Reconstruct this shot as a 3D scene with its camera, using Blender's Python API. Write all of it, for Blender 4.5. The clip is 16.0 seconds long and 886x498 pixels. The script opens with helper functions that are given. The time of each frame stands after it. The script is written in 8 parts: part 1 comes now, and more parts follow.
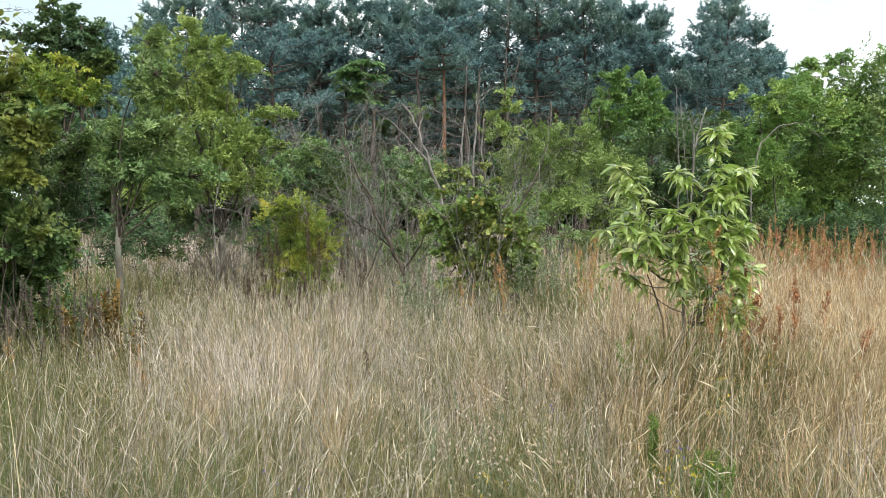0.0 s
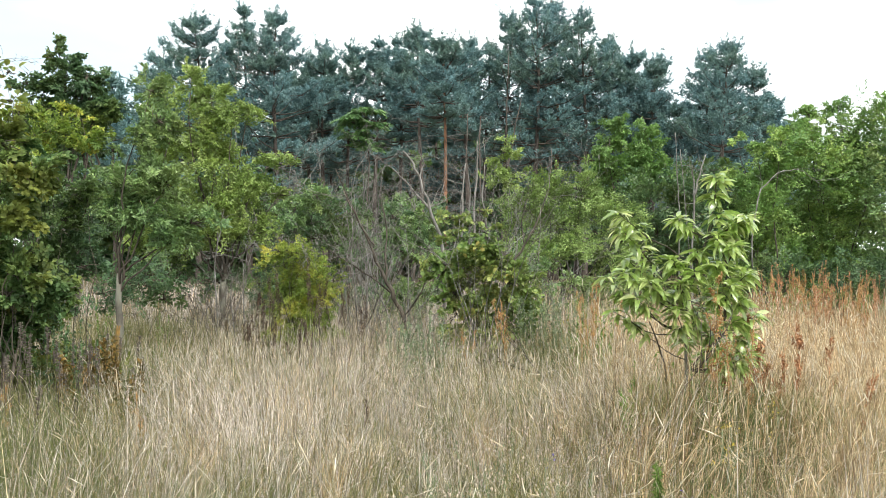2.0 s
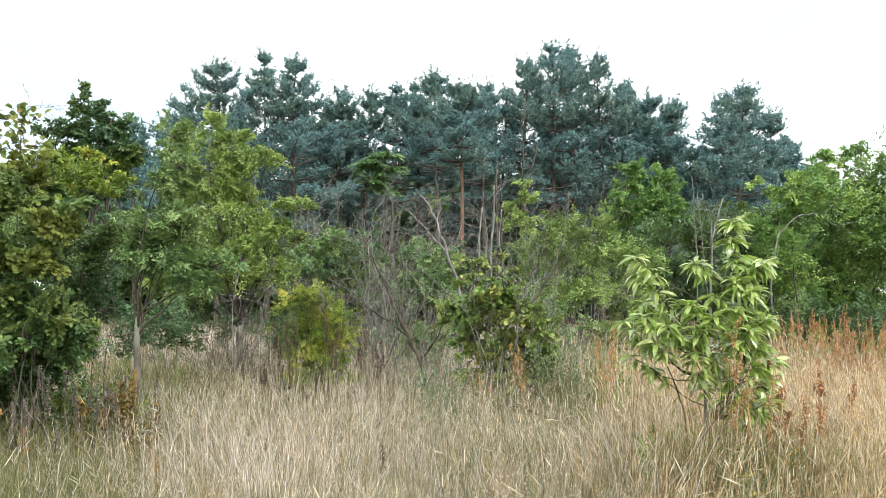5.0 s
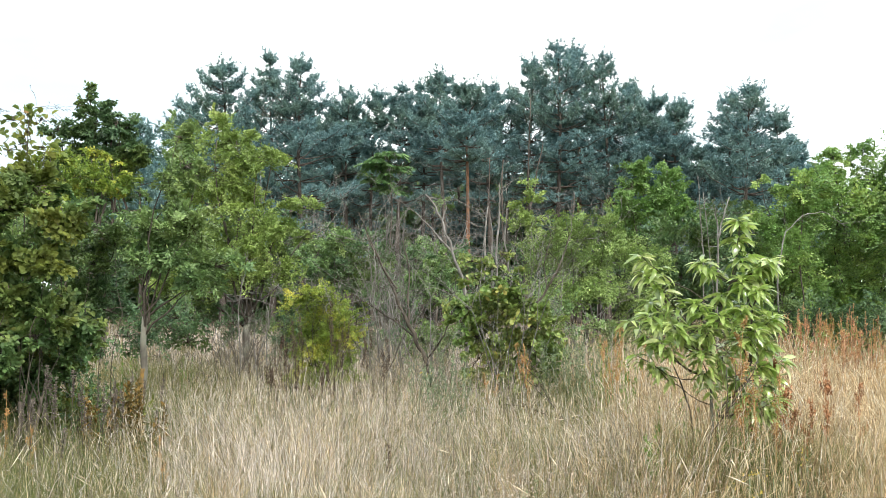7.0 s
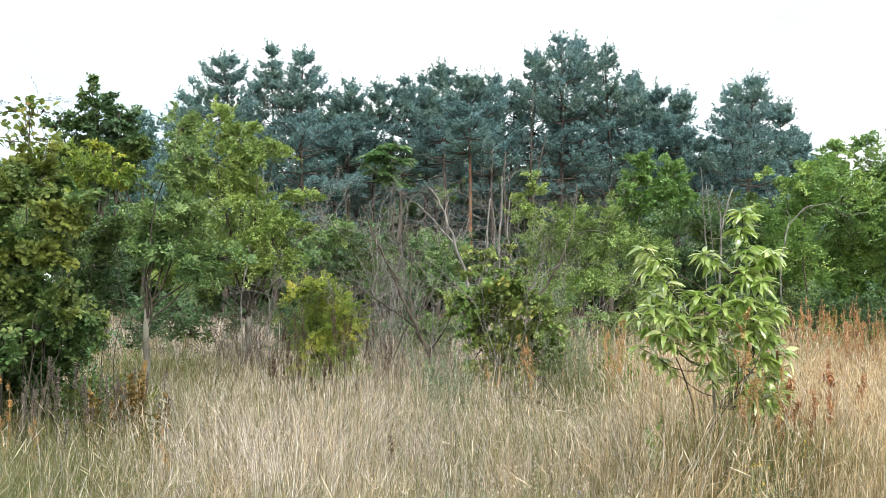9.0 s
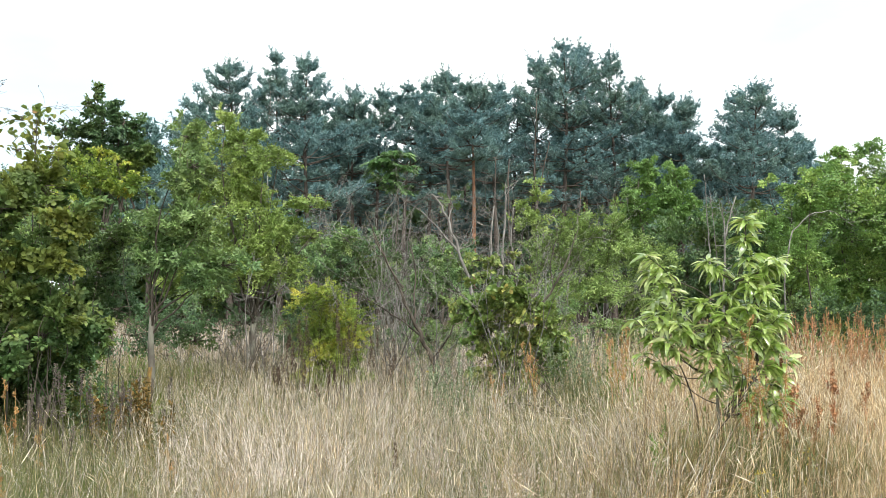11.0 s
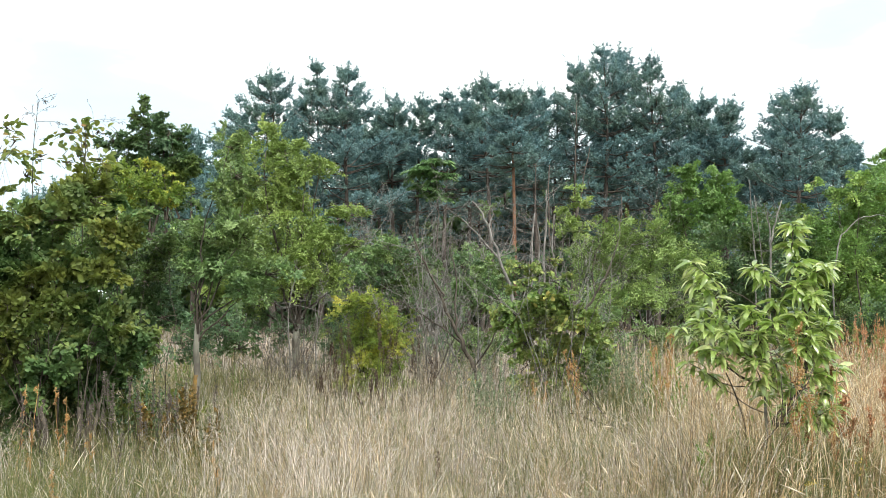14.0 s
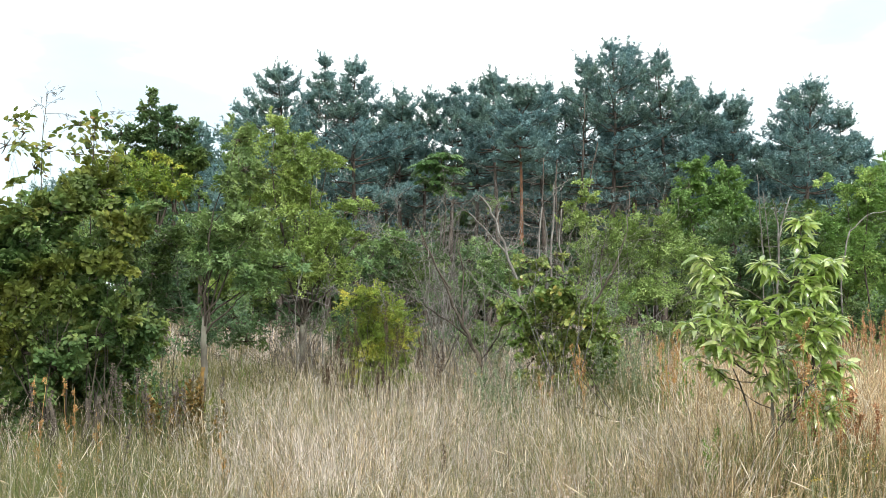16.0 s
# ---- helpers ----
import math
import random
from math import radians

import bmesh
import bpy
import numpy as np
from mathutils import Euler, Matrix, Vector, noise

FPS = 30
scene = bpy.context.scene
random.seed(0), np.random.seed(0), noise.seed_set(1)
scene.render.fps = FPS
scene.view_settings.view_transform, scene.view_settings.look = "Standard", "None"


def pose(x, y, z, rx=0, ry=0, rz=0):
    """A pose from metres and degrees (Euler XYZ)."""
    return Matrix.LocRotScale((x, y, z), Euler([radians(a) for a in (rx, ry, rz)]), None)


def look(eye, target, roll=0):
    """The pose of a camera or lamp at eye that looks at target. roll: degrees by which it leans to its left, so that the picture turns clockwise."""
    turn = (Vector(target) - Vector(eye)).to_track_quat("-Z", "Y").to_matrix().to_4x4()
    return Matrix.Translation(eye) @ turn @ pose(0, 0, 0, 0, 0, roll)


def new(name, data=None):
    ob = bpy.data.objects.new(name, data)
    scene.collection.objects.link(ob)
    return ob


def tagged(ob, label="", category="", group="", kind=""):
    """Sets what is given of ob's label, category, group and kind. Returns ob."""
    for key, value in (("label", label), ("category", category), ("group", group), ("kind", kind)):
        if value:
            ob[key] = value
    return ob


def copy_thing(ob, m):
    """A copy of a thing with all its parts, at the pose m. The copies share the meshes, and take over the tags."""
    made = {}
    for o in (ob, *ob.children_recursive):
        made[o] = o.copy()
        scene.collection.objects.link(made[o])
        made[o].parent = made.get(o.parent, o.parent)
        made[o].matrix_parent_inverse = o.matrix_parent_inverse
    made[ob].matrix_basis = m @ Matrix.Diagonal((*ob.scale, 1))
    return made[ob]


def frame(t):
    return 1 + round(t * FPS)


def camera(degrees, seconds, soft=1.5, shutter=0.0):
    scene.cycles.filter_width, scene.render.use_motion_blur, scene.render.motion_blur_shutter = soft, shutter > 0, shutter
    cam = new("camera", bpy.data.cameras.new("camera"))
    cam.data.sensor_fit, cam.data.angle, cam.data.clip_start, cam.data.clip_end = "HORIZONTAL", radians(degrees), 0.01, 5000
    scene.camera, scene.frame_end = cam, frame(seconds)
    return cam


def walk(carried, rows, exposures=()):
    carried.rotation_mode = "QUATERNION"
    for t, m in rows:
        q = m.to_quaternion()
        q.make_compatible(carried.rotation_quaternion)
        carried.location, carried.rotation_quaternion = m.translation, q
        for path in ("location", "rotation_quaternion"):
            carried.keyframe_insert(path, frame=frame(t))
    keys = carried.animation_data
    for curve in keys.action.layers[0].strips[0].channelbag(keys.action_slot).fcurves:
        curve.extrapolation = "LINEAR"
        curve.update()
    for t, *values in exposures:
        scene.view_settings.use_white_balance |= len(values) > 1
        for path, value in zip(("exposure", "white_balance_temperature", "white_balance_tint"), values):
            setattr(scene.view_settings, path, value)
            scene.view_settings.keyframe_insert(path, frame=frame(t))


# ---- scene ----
# Camera: a hand-held pan and tilt from one standing point at the edge of a meadow
cam = camera(55.4, 16.0, soft=0.7)
walk(cam, [
    (0.0, pose(-0.0062, 0.0078, 1.5921, 86.984, -0.023, -1.624)),
    (0.5, pose(-0.0007, 0.0162, 1.5909, 87.511, 0.013, -1.730)),
    (1.0, pose(-0.0001, 0.0174, 1.5906, 88.368, 0.168, -1.778)),
    (1.5, pose(0.0016, 0.0199, 1.5932, 89.238, 0.114, -1.652)),
    (2.0, pose(-0.0003, 0.0194, 1.5950, 90.113, 0.038, -1.524)),
    (2.5, pose(0.0007, 0.0141, 1.5944, 90.785, 0.102, -1.342)),
    (3.0, pose(-0.0017, 0.0144, 1.5986, 91.486, 0.103, -1.114)),
    (3.5, pose(-0.0023, 0.0089, 1.6008, 91.986, 0.064, -0.890)),
    (4.0, pose(-0.0027, 0.0073, 1.6004, 92.535, 0.006, -0.710)),
    (6.5, pose(0.0003, -0.0001, 1.6029, 93.195, -0.079, -0.058)),
    (7.0, pose(0.0000, -0.0000, 1.6000, 93.028, 0.000, -0.000)),
    (7.5, pose(-0.0003, 0.0034, 1.6007, 92.790, 0.031, 0.089)),
    (8.0, pose(-0.0004, 0.0049, 1.5999, 92.588, 0.071, 0.118)),
    (8.5, pose(0.0031, 0.0129, 1.5965, 92.495, 0.048, 0.137)),
    (11.0, pose(-0.0004, -0.0129, 1.5992, 92.971, -0.001, 0.421)),
    (11.5, pose(-0.0005, -0.0098, 1.6025, 93.303, 0.269, 0.747)),
    (12.0, pose(0.0030, -0.0059, 1.6043, 93.542, 0.439, 1.242)),
    (12.5, pose(-0.0017, -0.0117, 1.6047, 93.604, 0.389, 1.645)),
    (13.0, pose(-0.0044, -0.0167, 1.6030, 93.613, 0.136, 2.209)),
    (13.5, pose(-0.0050, -0.0157, 1.6057, 93.560, 0.196, 2.712)),
    (14.0, pose(-0.0088, -0.0129, 1.6036, 93.466, 0.223, 3.165)),
    (14.5, pose(-0.0071, -0.0110, 1.5990, 93.357, 0.054, 3.436)),
    (15.0, pose(-0.0082, -0.0122, 1.5989, 93.208, 0.011, 3.609)),
    (15.5, pose(-0.0106, -0.0152, 1.6001, 93.146, -0.095, 3.622)),
    (16.0, pose(-0.0090, -0.0154, 1.5996, 93.076, -0.110, 3.621)),
], exposures=[(0.0, 0.42), (1.0, 0.55), (2.0, 0.65), (3.0, 0.68), (4.0, 0.70), (8.5, 0.71), (11.0, 0.69), (16.0, 0.60)])

# World: bright overcast sky, thin blue patches between the clouds
SUN_ELEVATION, SUN_AZIMUTH = radians(52), radians(150)
world = bpy.data.worlds.new("sky")
scene.world = world
world.use_nodes = True
wt = world.node_tree
wt.nodes.clear()
w_out = wt.nodes.new("ShaderNodeOutputWorld")
w_sky = wt.nodes.new("ShaderNodeTexSky")
w_sky.sky_type = "NISHITA"
w_sky.sun_disc = False
w_sky.sun_elevation, w_sky.sun_rotation = SUN_ELEVATION, SUN_AZIMUTH
w_blue = wt.nodes.new("ShaderNodeBackground")
w_blue.inputs["Strength"].default_value = 0.15
w_cloud = wt.nodes.new("ShaderNodeBackground")
w_cloud.inputs["Strength"].default_value = 1.08
w_mix = wt.nodes.new("ShaderNodeMixShader")
w_co = wt.nodes.new("ShaderNodeTexCoord")
w_map = wt.nodes.new("ShaderNodeMapping")
w_map.inputs["Scale"].default_value = (1.6, 1.6, 5.0)
w_map.inputs["Location"].default_value = (0.8, 0.3, 1.4)
w_map.inputs["Rotation"].default_value = (0.0, 0.25, 0.4)
w_noise = wt.nodes.new("ShaderNodeTexNoise")
w_noise.inputs["Scale"].default_value = 1.7
w_noise.inputs["Detail"].default_value = 5.0
w_noise.inputs["Roughness"].default_value = 0.5
w_ramp = wt.nodes.new("ShaderNodeValToRGB")
w_ramp.color_ramp.elements[0].position, w_ramp.color_ramp.elements[0].color = 0.30, (0.7, 0.7, 0.7, 1)
w_ramp.color_ramp.elements[1].position, w_ramp.color_ramp.elements[1].color = 0.52, (1, 1, 1, 1)
w_tone = wt.nodes.new("ShaderNodeValToRGB")
w_tone.color_ramp.elements[0].position, w_tone.color_ramp.elements[0].color = 0.40, (0.64, 0.76, 0.80, 1)
w_tone.color_ramp.elements[1].position, w_tone.color_ramp.elements[1].color = 0.55, (1.15, 1.17, 1.18, 1)
wt.links.new(w_co.outputs["Generated"], w_map.inputs["Vector"])
wt.links.new(w_map.outputs["Vector"], w_noise.inputs["Vector"])
wt.links.new(w_noise.outputs["Fac"], w_ramp.inputs["Fac"])
wt.links.new(w_noise.outputs["Fac"], w_tone.inputs["Fac"])
wt.links.new(w_tone.outputs["Color"], w_cloud.inputs["Color"])
wt.links.new(w_sky.outputs["Color"], w_blue.inputs["Color"])
wt.links.new(w_ramp.outputs["Color"], w_mix.inputs["Fac"])
wt.links.new(w_blue.outputs[0], w_mix.inputs[1])
wt.links.new(w_cloud.outputs[0], w_mix.inputs[2])
wt.links.new(w_mix.outputs[0], w_out.inputs["Surface"])

sun = new("sun", bpy.data.lights.new("sun", "SUN"))
sun.data.energy, sun.data.angle, sun.data.color = 2.3, radians(9), (1.0, 0.96, 0.89)
sun.matrix_world = look((0, 0, 30), Vector((0, 0, 30)) + Vector((
    -math.sin(SUN_AZIMUTH) * math.cos(SUN_ELEVATION), -math.cos(SUN_AZIMUTH) * math.cos(SUN_ELEVATION), -math.sin(SUN_ELEVATION))))


# ---- materials ----
def material(name):
    m = bpy.data.materials.new(name)
    m.use_nodes = True
    m.node_tree.nodes.clear()
    return m, m.node_tree.nodes, m.node_tree.links


def ramp_node(nodes, stops):
    r = nodes.new("ShaderNodeValToRGB")
    while len(r.color_ramp.elements) < len(stops):
        r.color_ramp.elements.new(0.5)
    for e, (p, c) in zip(r.color_ramp.elements, stops):
        e.position, e.color = p, (*c, 1)
    return r


def noise_node(nodes, links, scale, detail=3.0, coord="Object", stretch=None):
    co = nodes.new("ShaderNodeTexCoord")
    n = nodes.new("ShaderNodeTexNoise")
    n.inputs["Scale"].default_value, n.inputs["Detail"].default_value = scale, detail
    src = co.outputs[coord]
    if stretch:
        mp = nodes.new("ShaderNodeMapping")
        mp.inputs["Scale"].default_value = stretch
        links.new(src, mp.inputs["Vector"])
        src = mp.outputs["Vector"]
    links.new(src, n.inputs["Vector"])
    return n


def leaf_material(name, stops, patch=None, translucent=0.35, rough=0.5, spec=0.35, coat=0.0, per="island", patch_scale=0.8, patch_range=(0.45, 0.65), pale=None, gather=0.0):
    """Thin plant tissue: colour by a random value for each leaf, patches of another tone over the plant, light let through."""
    m, n, l = material(name)
    out = n.new("ShaderNodeOutputMaterial")
    if per == "island":
        rnd = n.new("ShaderNodeNewGeometry").outputs["Random Per Island"]
    else:
        rnd = n.new("ShaderNodeObjectInfo").outputs["Random"]
    ramp = ramp_node(n, stops)
    if gather:
        gz = noise_node(n, l, 2.6, 3.0)
        gr = n.new("ShaderNodeMapRange")
        gr.inputs["From Min"].default_value, gr.inputs["From Max"].default_value = 0.34, 0.66
        l.new(gz.outputs["Fac"], gr.inputs["Value"])
        gm = n.new("ShaderNodeMix")
        gm.inputs["Factor"].default_value = gather
        l.new(rnd, gm.inputs["A"])
        l.new(gr.outputs["Result"], gm.inputs["B"])
        rnd = gm.outputs["Result"]
    l.new(rnd, ramp.inputs["Fac"])
    col = ramp.outputs["Color"]
    if patch:
        nz = noise_node(n, l, patch_scale, 3.0)
        pr = n.new("ShaderNodeMapRange")
        pr.inputs["From Min"].default_value, pr.inputs["From Max"].default_value = patch_range
        l.new(nz.outputs["Fac"], pr.inputs["Value"])
        mx = n.new("ShaderNodeMix")
        mx.data_type = "RGBA"
        mx.inputs["B"].default_value = (*patch, 1)
        l.new(pr.outputs["Result"], mx.inputs["Factor"])
        l.new(col, mx.inputs["A"])
        col = mx.outputs["Result"]
    if pale:
        nz = noise_node(n, l, 0.85, 4.0)
        pr = n.new("ShaderNodeMapRange")
        pr.inputs["From Min"].default_value, pr.inputs["From Max"].default_value, pr.inputs["To Max"].default_value = 0.47, 0.66, 0.6
        l.new(nz.outputs["Fac"], pr.inputs["Value"])
        mx = n.new("ShaderNodeMix")
        mx.data_type, mx.blend_type = "RGBA", "MULTIPLY"
        mx.inputs["B"].default_value = (*pale, 1)
        l.new(pr.outputs["Result"], mx.inputs["Factor"])
        l.new(col, mx.inputs["A"])
        col = mx.outputs["Result"]
    fine = noise_node(n, l, 15.0, 3.0)
    hs = n.new("ShaderNodeHueSaturation")
    vr = n.new("ShaderNodeMapRange")
    vr.inputs["From Min"].default_value, vr.inputs["From Max"].default_value = 0.32, 0.68
    vr.inputs["To Min"].default_value, vr.inputs["To Max"].default_value = 0.62, 1.38
    l.new(fine.outputs["Fac"], vr.inputs["Value"])
    l.new(vr.outputs["Result"], hs.inputs["Value"])
    l.new(col, hs.inputs["Color"])
    b = n.new("ShaderNodeBsdfPrincipled")
    b.inputs["Roughness"].default_value = rough
    b.inputs["Specular IOR Level"].default_value = spec
    b.inputs["Coat Weight"].default_value, b.inputs["Coat Roughness"].default_value = coat, 0.25
    l.new(hs.outputs["Color"], b.inputs["Base Color"])
    t = n.new("ShaderNodeBsdfTranslucent")
    l.new(hs.outputs["Color"], t.inputs["Color"])
    ms = n.new("ShaderNodeMixShader")
    ms.inputs["Fac"].default_value = translucent
    l.new(b.outputs[0], ms.inputs[1])
    l.new(t.outputs[0], ms.inputs[2])
    l.new(ms.outputs[0], out.inputs["Surface"])
    return m


def bark_material(name, dark, light, scale=14.0, stain=None, rough=0.9):
    m, n, l = material(name)
    out = n.new("ShaderNodeOutputMaterial")
    nz = noise_node(n, l, scale, 5.0, stretch=(1, 1, 0.25))
    ramp = ramp_node(n, [(0.35, dark), (0.62, light)])
    l.new(nz.outputs["Fac"], ramp.inputs["Fac"])
    col = ramp.outputs["Color"]
    if stain:
        nb = noise_node(n, l, scale * 0.18, 4.0)
        pr = n.new("ShaderNodeMapRange")
        pr.inputs["From Min"].default_value, pr.inputs["From Max"].default_value = 0.48, 0.62
        l.new(nb.outputs["Fac"], pr.inputs["Value"])
        mx = n.new("ShaderNodeMix")
        mx.data_type = "RGBA"
        mx.inputs["B"].default_value = (*stain, 1)
        l.new(pr.outputs["Result"], mx.inputs["Factor"])
        l.new(col, mx.inputs["A"])
        col = mx.outputs["Result"]
    b = n.new("ShaderNodeBsdfPrincipled")
    b.inputs["Roughness"].default_value = rough
    b.inputs["Specular IOR Level"].default_value = 0.2
    bump = n.new("ShaderNodeBump")
    bump.inputs["Strength"].default_value, bump.inputs["Distance"].default_value = 0.6, 0.01
    l.new(nz.outputs["Fac"], bump.inputs["Height"])
    l.new(bump.outputs["Normal"], b.inputs["Normal"])
    l.new(col, b.inputs["Base Color"])
    l.new(b.outputs[0], out.inputs["Surface"])
    return m


def soil_material():
    m, n, l = material("meadow_soil")
    out = n.new("ShaderNodeOutputMaterial")
    a = noise_node(n, l, 0.5, 4.0)
    c = noise_node(n, l, 30.0, 5.0)
    ra = ramp_node(n, [(0.35, (0.11, 0.092, 0.055)), (0.55, (0.16, 0.135, 0.085)), (0.7, (0.09, 0.095, 0.048))])
    rc = ramp_node(n, [(0.3, (0.45, 0.43, 0.40)), (0.7, (1.0, 1.0, 1.0))])
    l.new(a.outputs["Fac"], ra.inputs["Fac"])
    l.new(c.outputs["Fac"], rc.inputs["Fac"])
    mx = n.new("ShaderNodeMix")
    mx.data_type, mx.blend_type = "RGBA", "MULTIPLY"
    mx.inputs["Factor"].default_value = 1.0
    l.new(ra.outputs["Color"], mx.inputs["A"])
    l.new(rc.outputs["Color"], mx.inputs["B"])
    b = n.new("ShaderNodeBsdfPrincipled")
    b.inputs["Roughness"].default_value = 1.0
    b.inputs["Specular IOR Level"].default_value = 0.1
    bump = n.new("ShaderNodeBump")
    bump.inputs["Strength"].default_value, bump.inputs["Distance"].default_value = 0.8, 0.03
    l.new(c.outputs["Fac"], bump.inputs["Height"])
    l.new(bump.outputs["Normal"], b.inputs["Normal"])
    l.new(mx.outputs["Result"], b.inputs["Base Color"])
    l.new(b.outputs[0], out.inputs["Surface"])
    return m


SOIL = soil_material()
STRAW = leaf_material("dry_straw", [(0.0, (0.071, 0.059, 0.037)), (0.22, (0.253, 0.211, 0.159)), (0.5, (0.599, 0.512, 0.439)), (0.78, (0.878, 0.773, 0.687)), (1.0, (0.900, 0.862, 0.795))],
                      patch=(0.309, 0.265, 0.178), translucent=0.2, rough=0.5, spec=0.35, patch_scale=4.5, patch_range=(0.50, 0.70), pale=(0.618, 0.618, 0.630))
GOLD = leaf_material("golden_straw", [(0.0, (0.149, 0.088, 0.039)), (0.3, (0.427, 0.288, 0.147)), (0.65, (0.768, 0.565, 0.326)), (1.0, (0.918, 0.801, 0.527))],
                     patch=(0.212, 0.144, 0.074), translucent=0.2, rough=0.5, spec=0.35, patch_scale=4.5, patch_range=(0.50, 0.66))
SEED = leaf_material("seed_heads", [(0.0, (0.52, 0.43, 0.28)), (0.5, (0.74, 0.65, 0.47)), (1.0, (0.88, 0.82, 0.68))], translucent=0.25, rough=0.7, spec=0.2)
HAZE = leaf_material("airy_panicles", [(0.0, (0.42, 0.32, 0.20)), (1.0, (0.62, 0.52, 0.36))], translucent=0.4, rough=0.8, spec=0.1)
CLOVER = leaf_material("clover_heads", [(0.0, (0.50, 0.40, 0.32)), (1.0, (0.74, 0.64, 0.54))], translucent=0.3, rough=0.9, spec=0.1)
GREEN_GRASS = leaf_material("green_grass", [(0.0, (0.054, 0.068, 0.020)), (0.45, (0.151, 0.162, 0.052)), (0.8, (0.286, 0.268, 0.100)), (1.0, (0.464, 0.385, 0.190))],
                            patch=(0.130, 0.178, 0.055), translucent=0.35, rough=0.55)
RUST = leaf_material("rusty_sorrel", [(0.0, (0.297, 0.150, 0.080)), (0.5, (0.486, 0.255, 0.136)), (1.0, (0.675, 0.420, 0.240))], translucent=0.2, rough=0.8, spec=0.1)
DOCK = leaf_material("rusty_dock", [(0.0, (0.221, 0.101, 0.049)), (0.5, (0.429, 0.209, 0.105)), (1.0, (0.624, 0.351, 0.196))], translucent=0.2, rough=0.8, spec=0.1)
ORANGE = leaf_material("orange_sorrel", [(0.0, (0.360, 0.187, 0.065)), (0.5, (0.480, 0.286, 0.117)), (1.0, (0.550, 0.396, 0.208))], translucent=0.2, rough=0.8, spec=0.1)
UMBER = leaf_material("brown_seed", [(0.0, (0.05, 0.035, 0.025)), (0.5, (0.11, 0.075, 0.05)), (1.0, (0.19, 0.14, 0.10))], translucent=0.1, rough=0.9, spec=0.1)
PURPLE_GREY = leaf_material("faded_flowers", [(0.0, (0.11, 0.09, 0.075)), (1.0, (0.26, 0.22, 0.185))], translucent=0.15, rough=0.9, spec=0.1)
SILVER = leaf_material("silver_leaves", [(0.0, (0.13, 0.19, 0.09)), (1.0, (0.28, 0.33, 0.20))], translucent=0.25, rough=0.7)
YELLOW = leaf_material("yellow_petals", [(0.0, (0.60, 0.45, 0.04)), (1.0, (0.80, 0.66, 0.12))], translucent=0.3, rough=0.7)
BLUE = leaf_material("blue_petals", [(0.0, (0.14, 0.10, 0.50)), (1.0, (0.32, 0.26, 0.72))], translucent=0.3, rough=0.7)
FERNY = leaf_material("fresh_green", [(0.0, (0.10, 0.20, 0.03)), (1.0, (0.22, 0.34, 0.07))], translucent=0.35, rough=0.6)

OCHRE = leaf_material("ochre_dock", [(0.0, (0.086, 0.082, 0.029)), (0.5, (0.173, 0.123, 0.038)), (1.0, (0.324, 0.195, 0.053))], translucent=0.25, rough=0.7, spec=0.2)
LEAF_CHESTNUT = leaf_material("chestnut_leaf", [(0.0, (0.197, 0.308, 0.053)), (0.5, (0.357, 0.486, 0.119)), (0.85, (0.508, 0.602, 0.211)), (1.0, (0.610, 0.664, 0.299))],
                              translucent=0.42, rough=0.32, spec=1.0, coat=1.0, per="object")
LEAF_CHESTNUT_MASS = leaf_material("chestnut_leaf_mass", [(0.0, (0.197, 0.308, 0.053)), (0.5, (0.357, 0.486, 0.119)), (0.85, (0.508, 0.602, 0.211)), (1.0, (0.610, 0.664, 0.299))],
                                   translucent=0.42, rough=0.32, spec=1.0, coat=1.0)
LEAF_HAZEL = leaf_material("hazel_leaf", [(0.0, (0.065, 0.136, 0.048)), (0.6, (0.141, 0.234, 0.076)), (0.9, (0.259, 0.322, 0.102)), (1.0, (0.389, 0.338, 0.095))],
                           patch=(0.193, 0.218, 0.039), translucent=0.35, rough=0.5, gather=0.6, patch_scale=1.3)
LEAF_HAZEL_SINGLE = leaf_material("hazel_single_leaf", [(0.0, (0.059, 0.126, 0.025)), (0.6, (0.128, 0.222, 0.050)), (0.9, (0.235, 0.293, 0.076)), (1.0, (0.334, 0.293, 0.076))],
                                   translucent=0.38, rough=0.5, per="object")
SPROUT_TONES = [(0.0, (0.116, 0.194, 0.057)), (0.45, (0.263, 0.344, 0.092)), (0.8, (0.443, 0.464, 0.138)), (1.0, (0.628, 0.499, 0.151))]
LEAF_SPROUT = leaf_material("hazel_sprout_leaf", SPROUT_TONES, patch=(0.13, 0.24, 0.06), translucent=0.35, rough=0.45, spec=0.5, gather=0.45, patch_scale=1.3)
LEAF_SPROUT_SINGLE = leaf_material("hazel_sprout_single_leaf", SPROUT_TONES, translucent=0.35, rough=0.45, spec=0.5, per="object")
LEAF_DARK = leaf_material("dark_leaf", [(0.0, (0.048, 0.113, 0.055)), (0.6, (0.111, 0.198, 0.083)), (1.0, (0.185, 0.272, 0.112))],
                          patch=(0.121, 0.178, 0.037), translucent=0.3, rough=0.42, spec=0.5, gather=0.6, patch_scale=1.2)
LEAF_MID = leaf_material("mid_leaf", [(0.0, (0.100, 0.194, 0.070)), (0.6, (0.211, 0.343, 0.123)), (1.0, (0.356, 0.470, 0.191))],
                         patch=(0.228, 0.297, 0.086), translucent=0.27, rough=0.4, spec=0.55, gather=0.6, patch_scale=0.9)
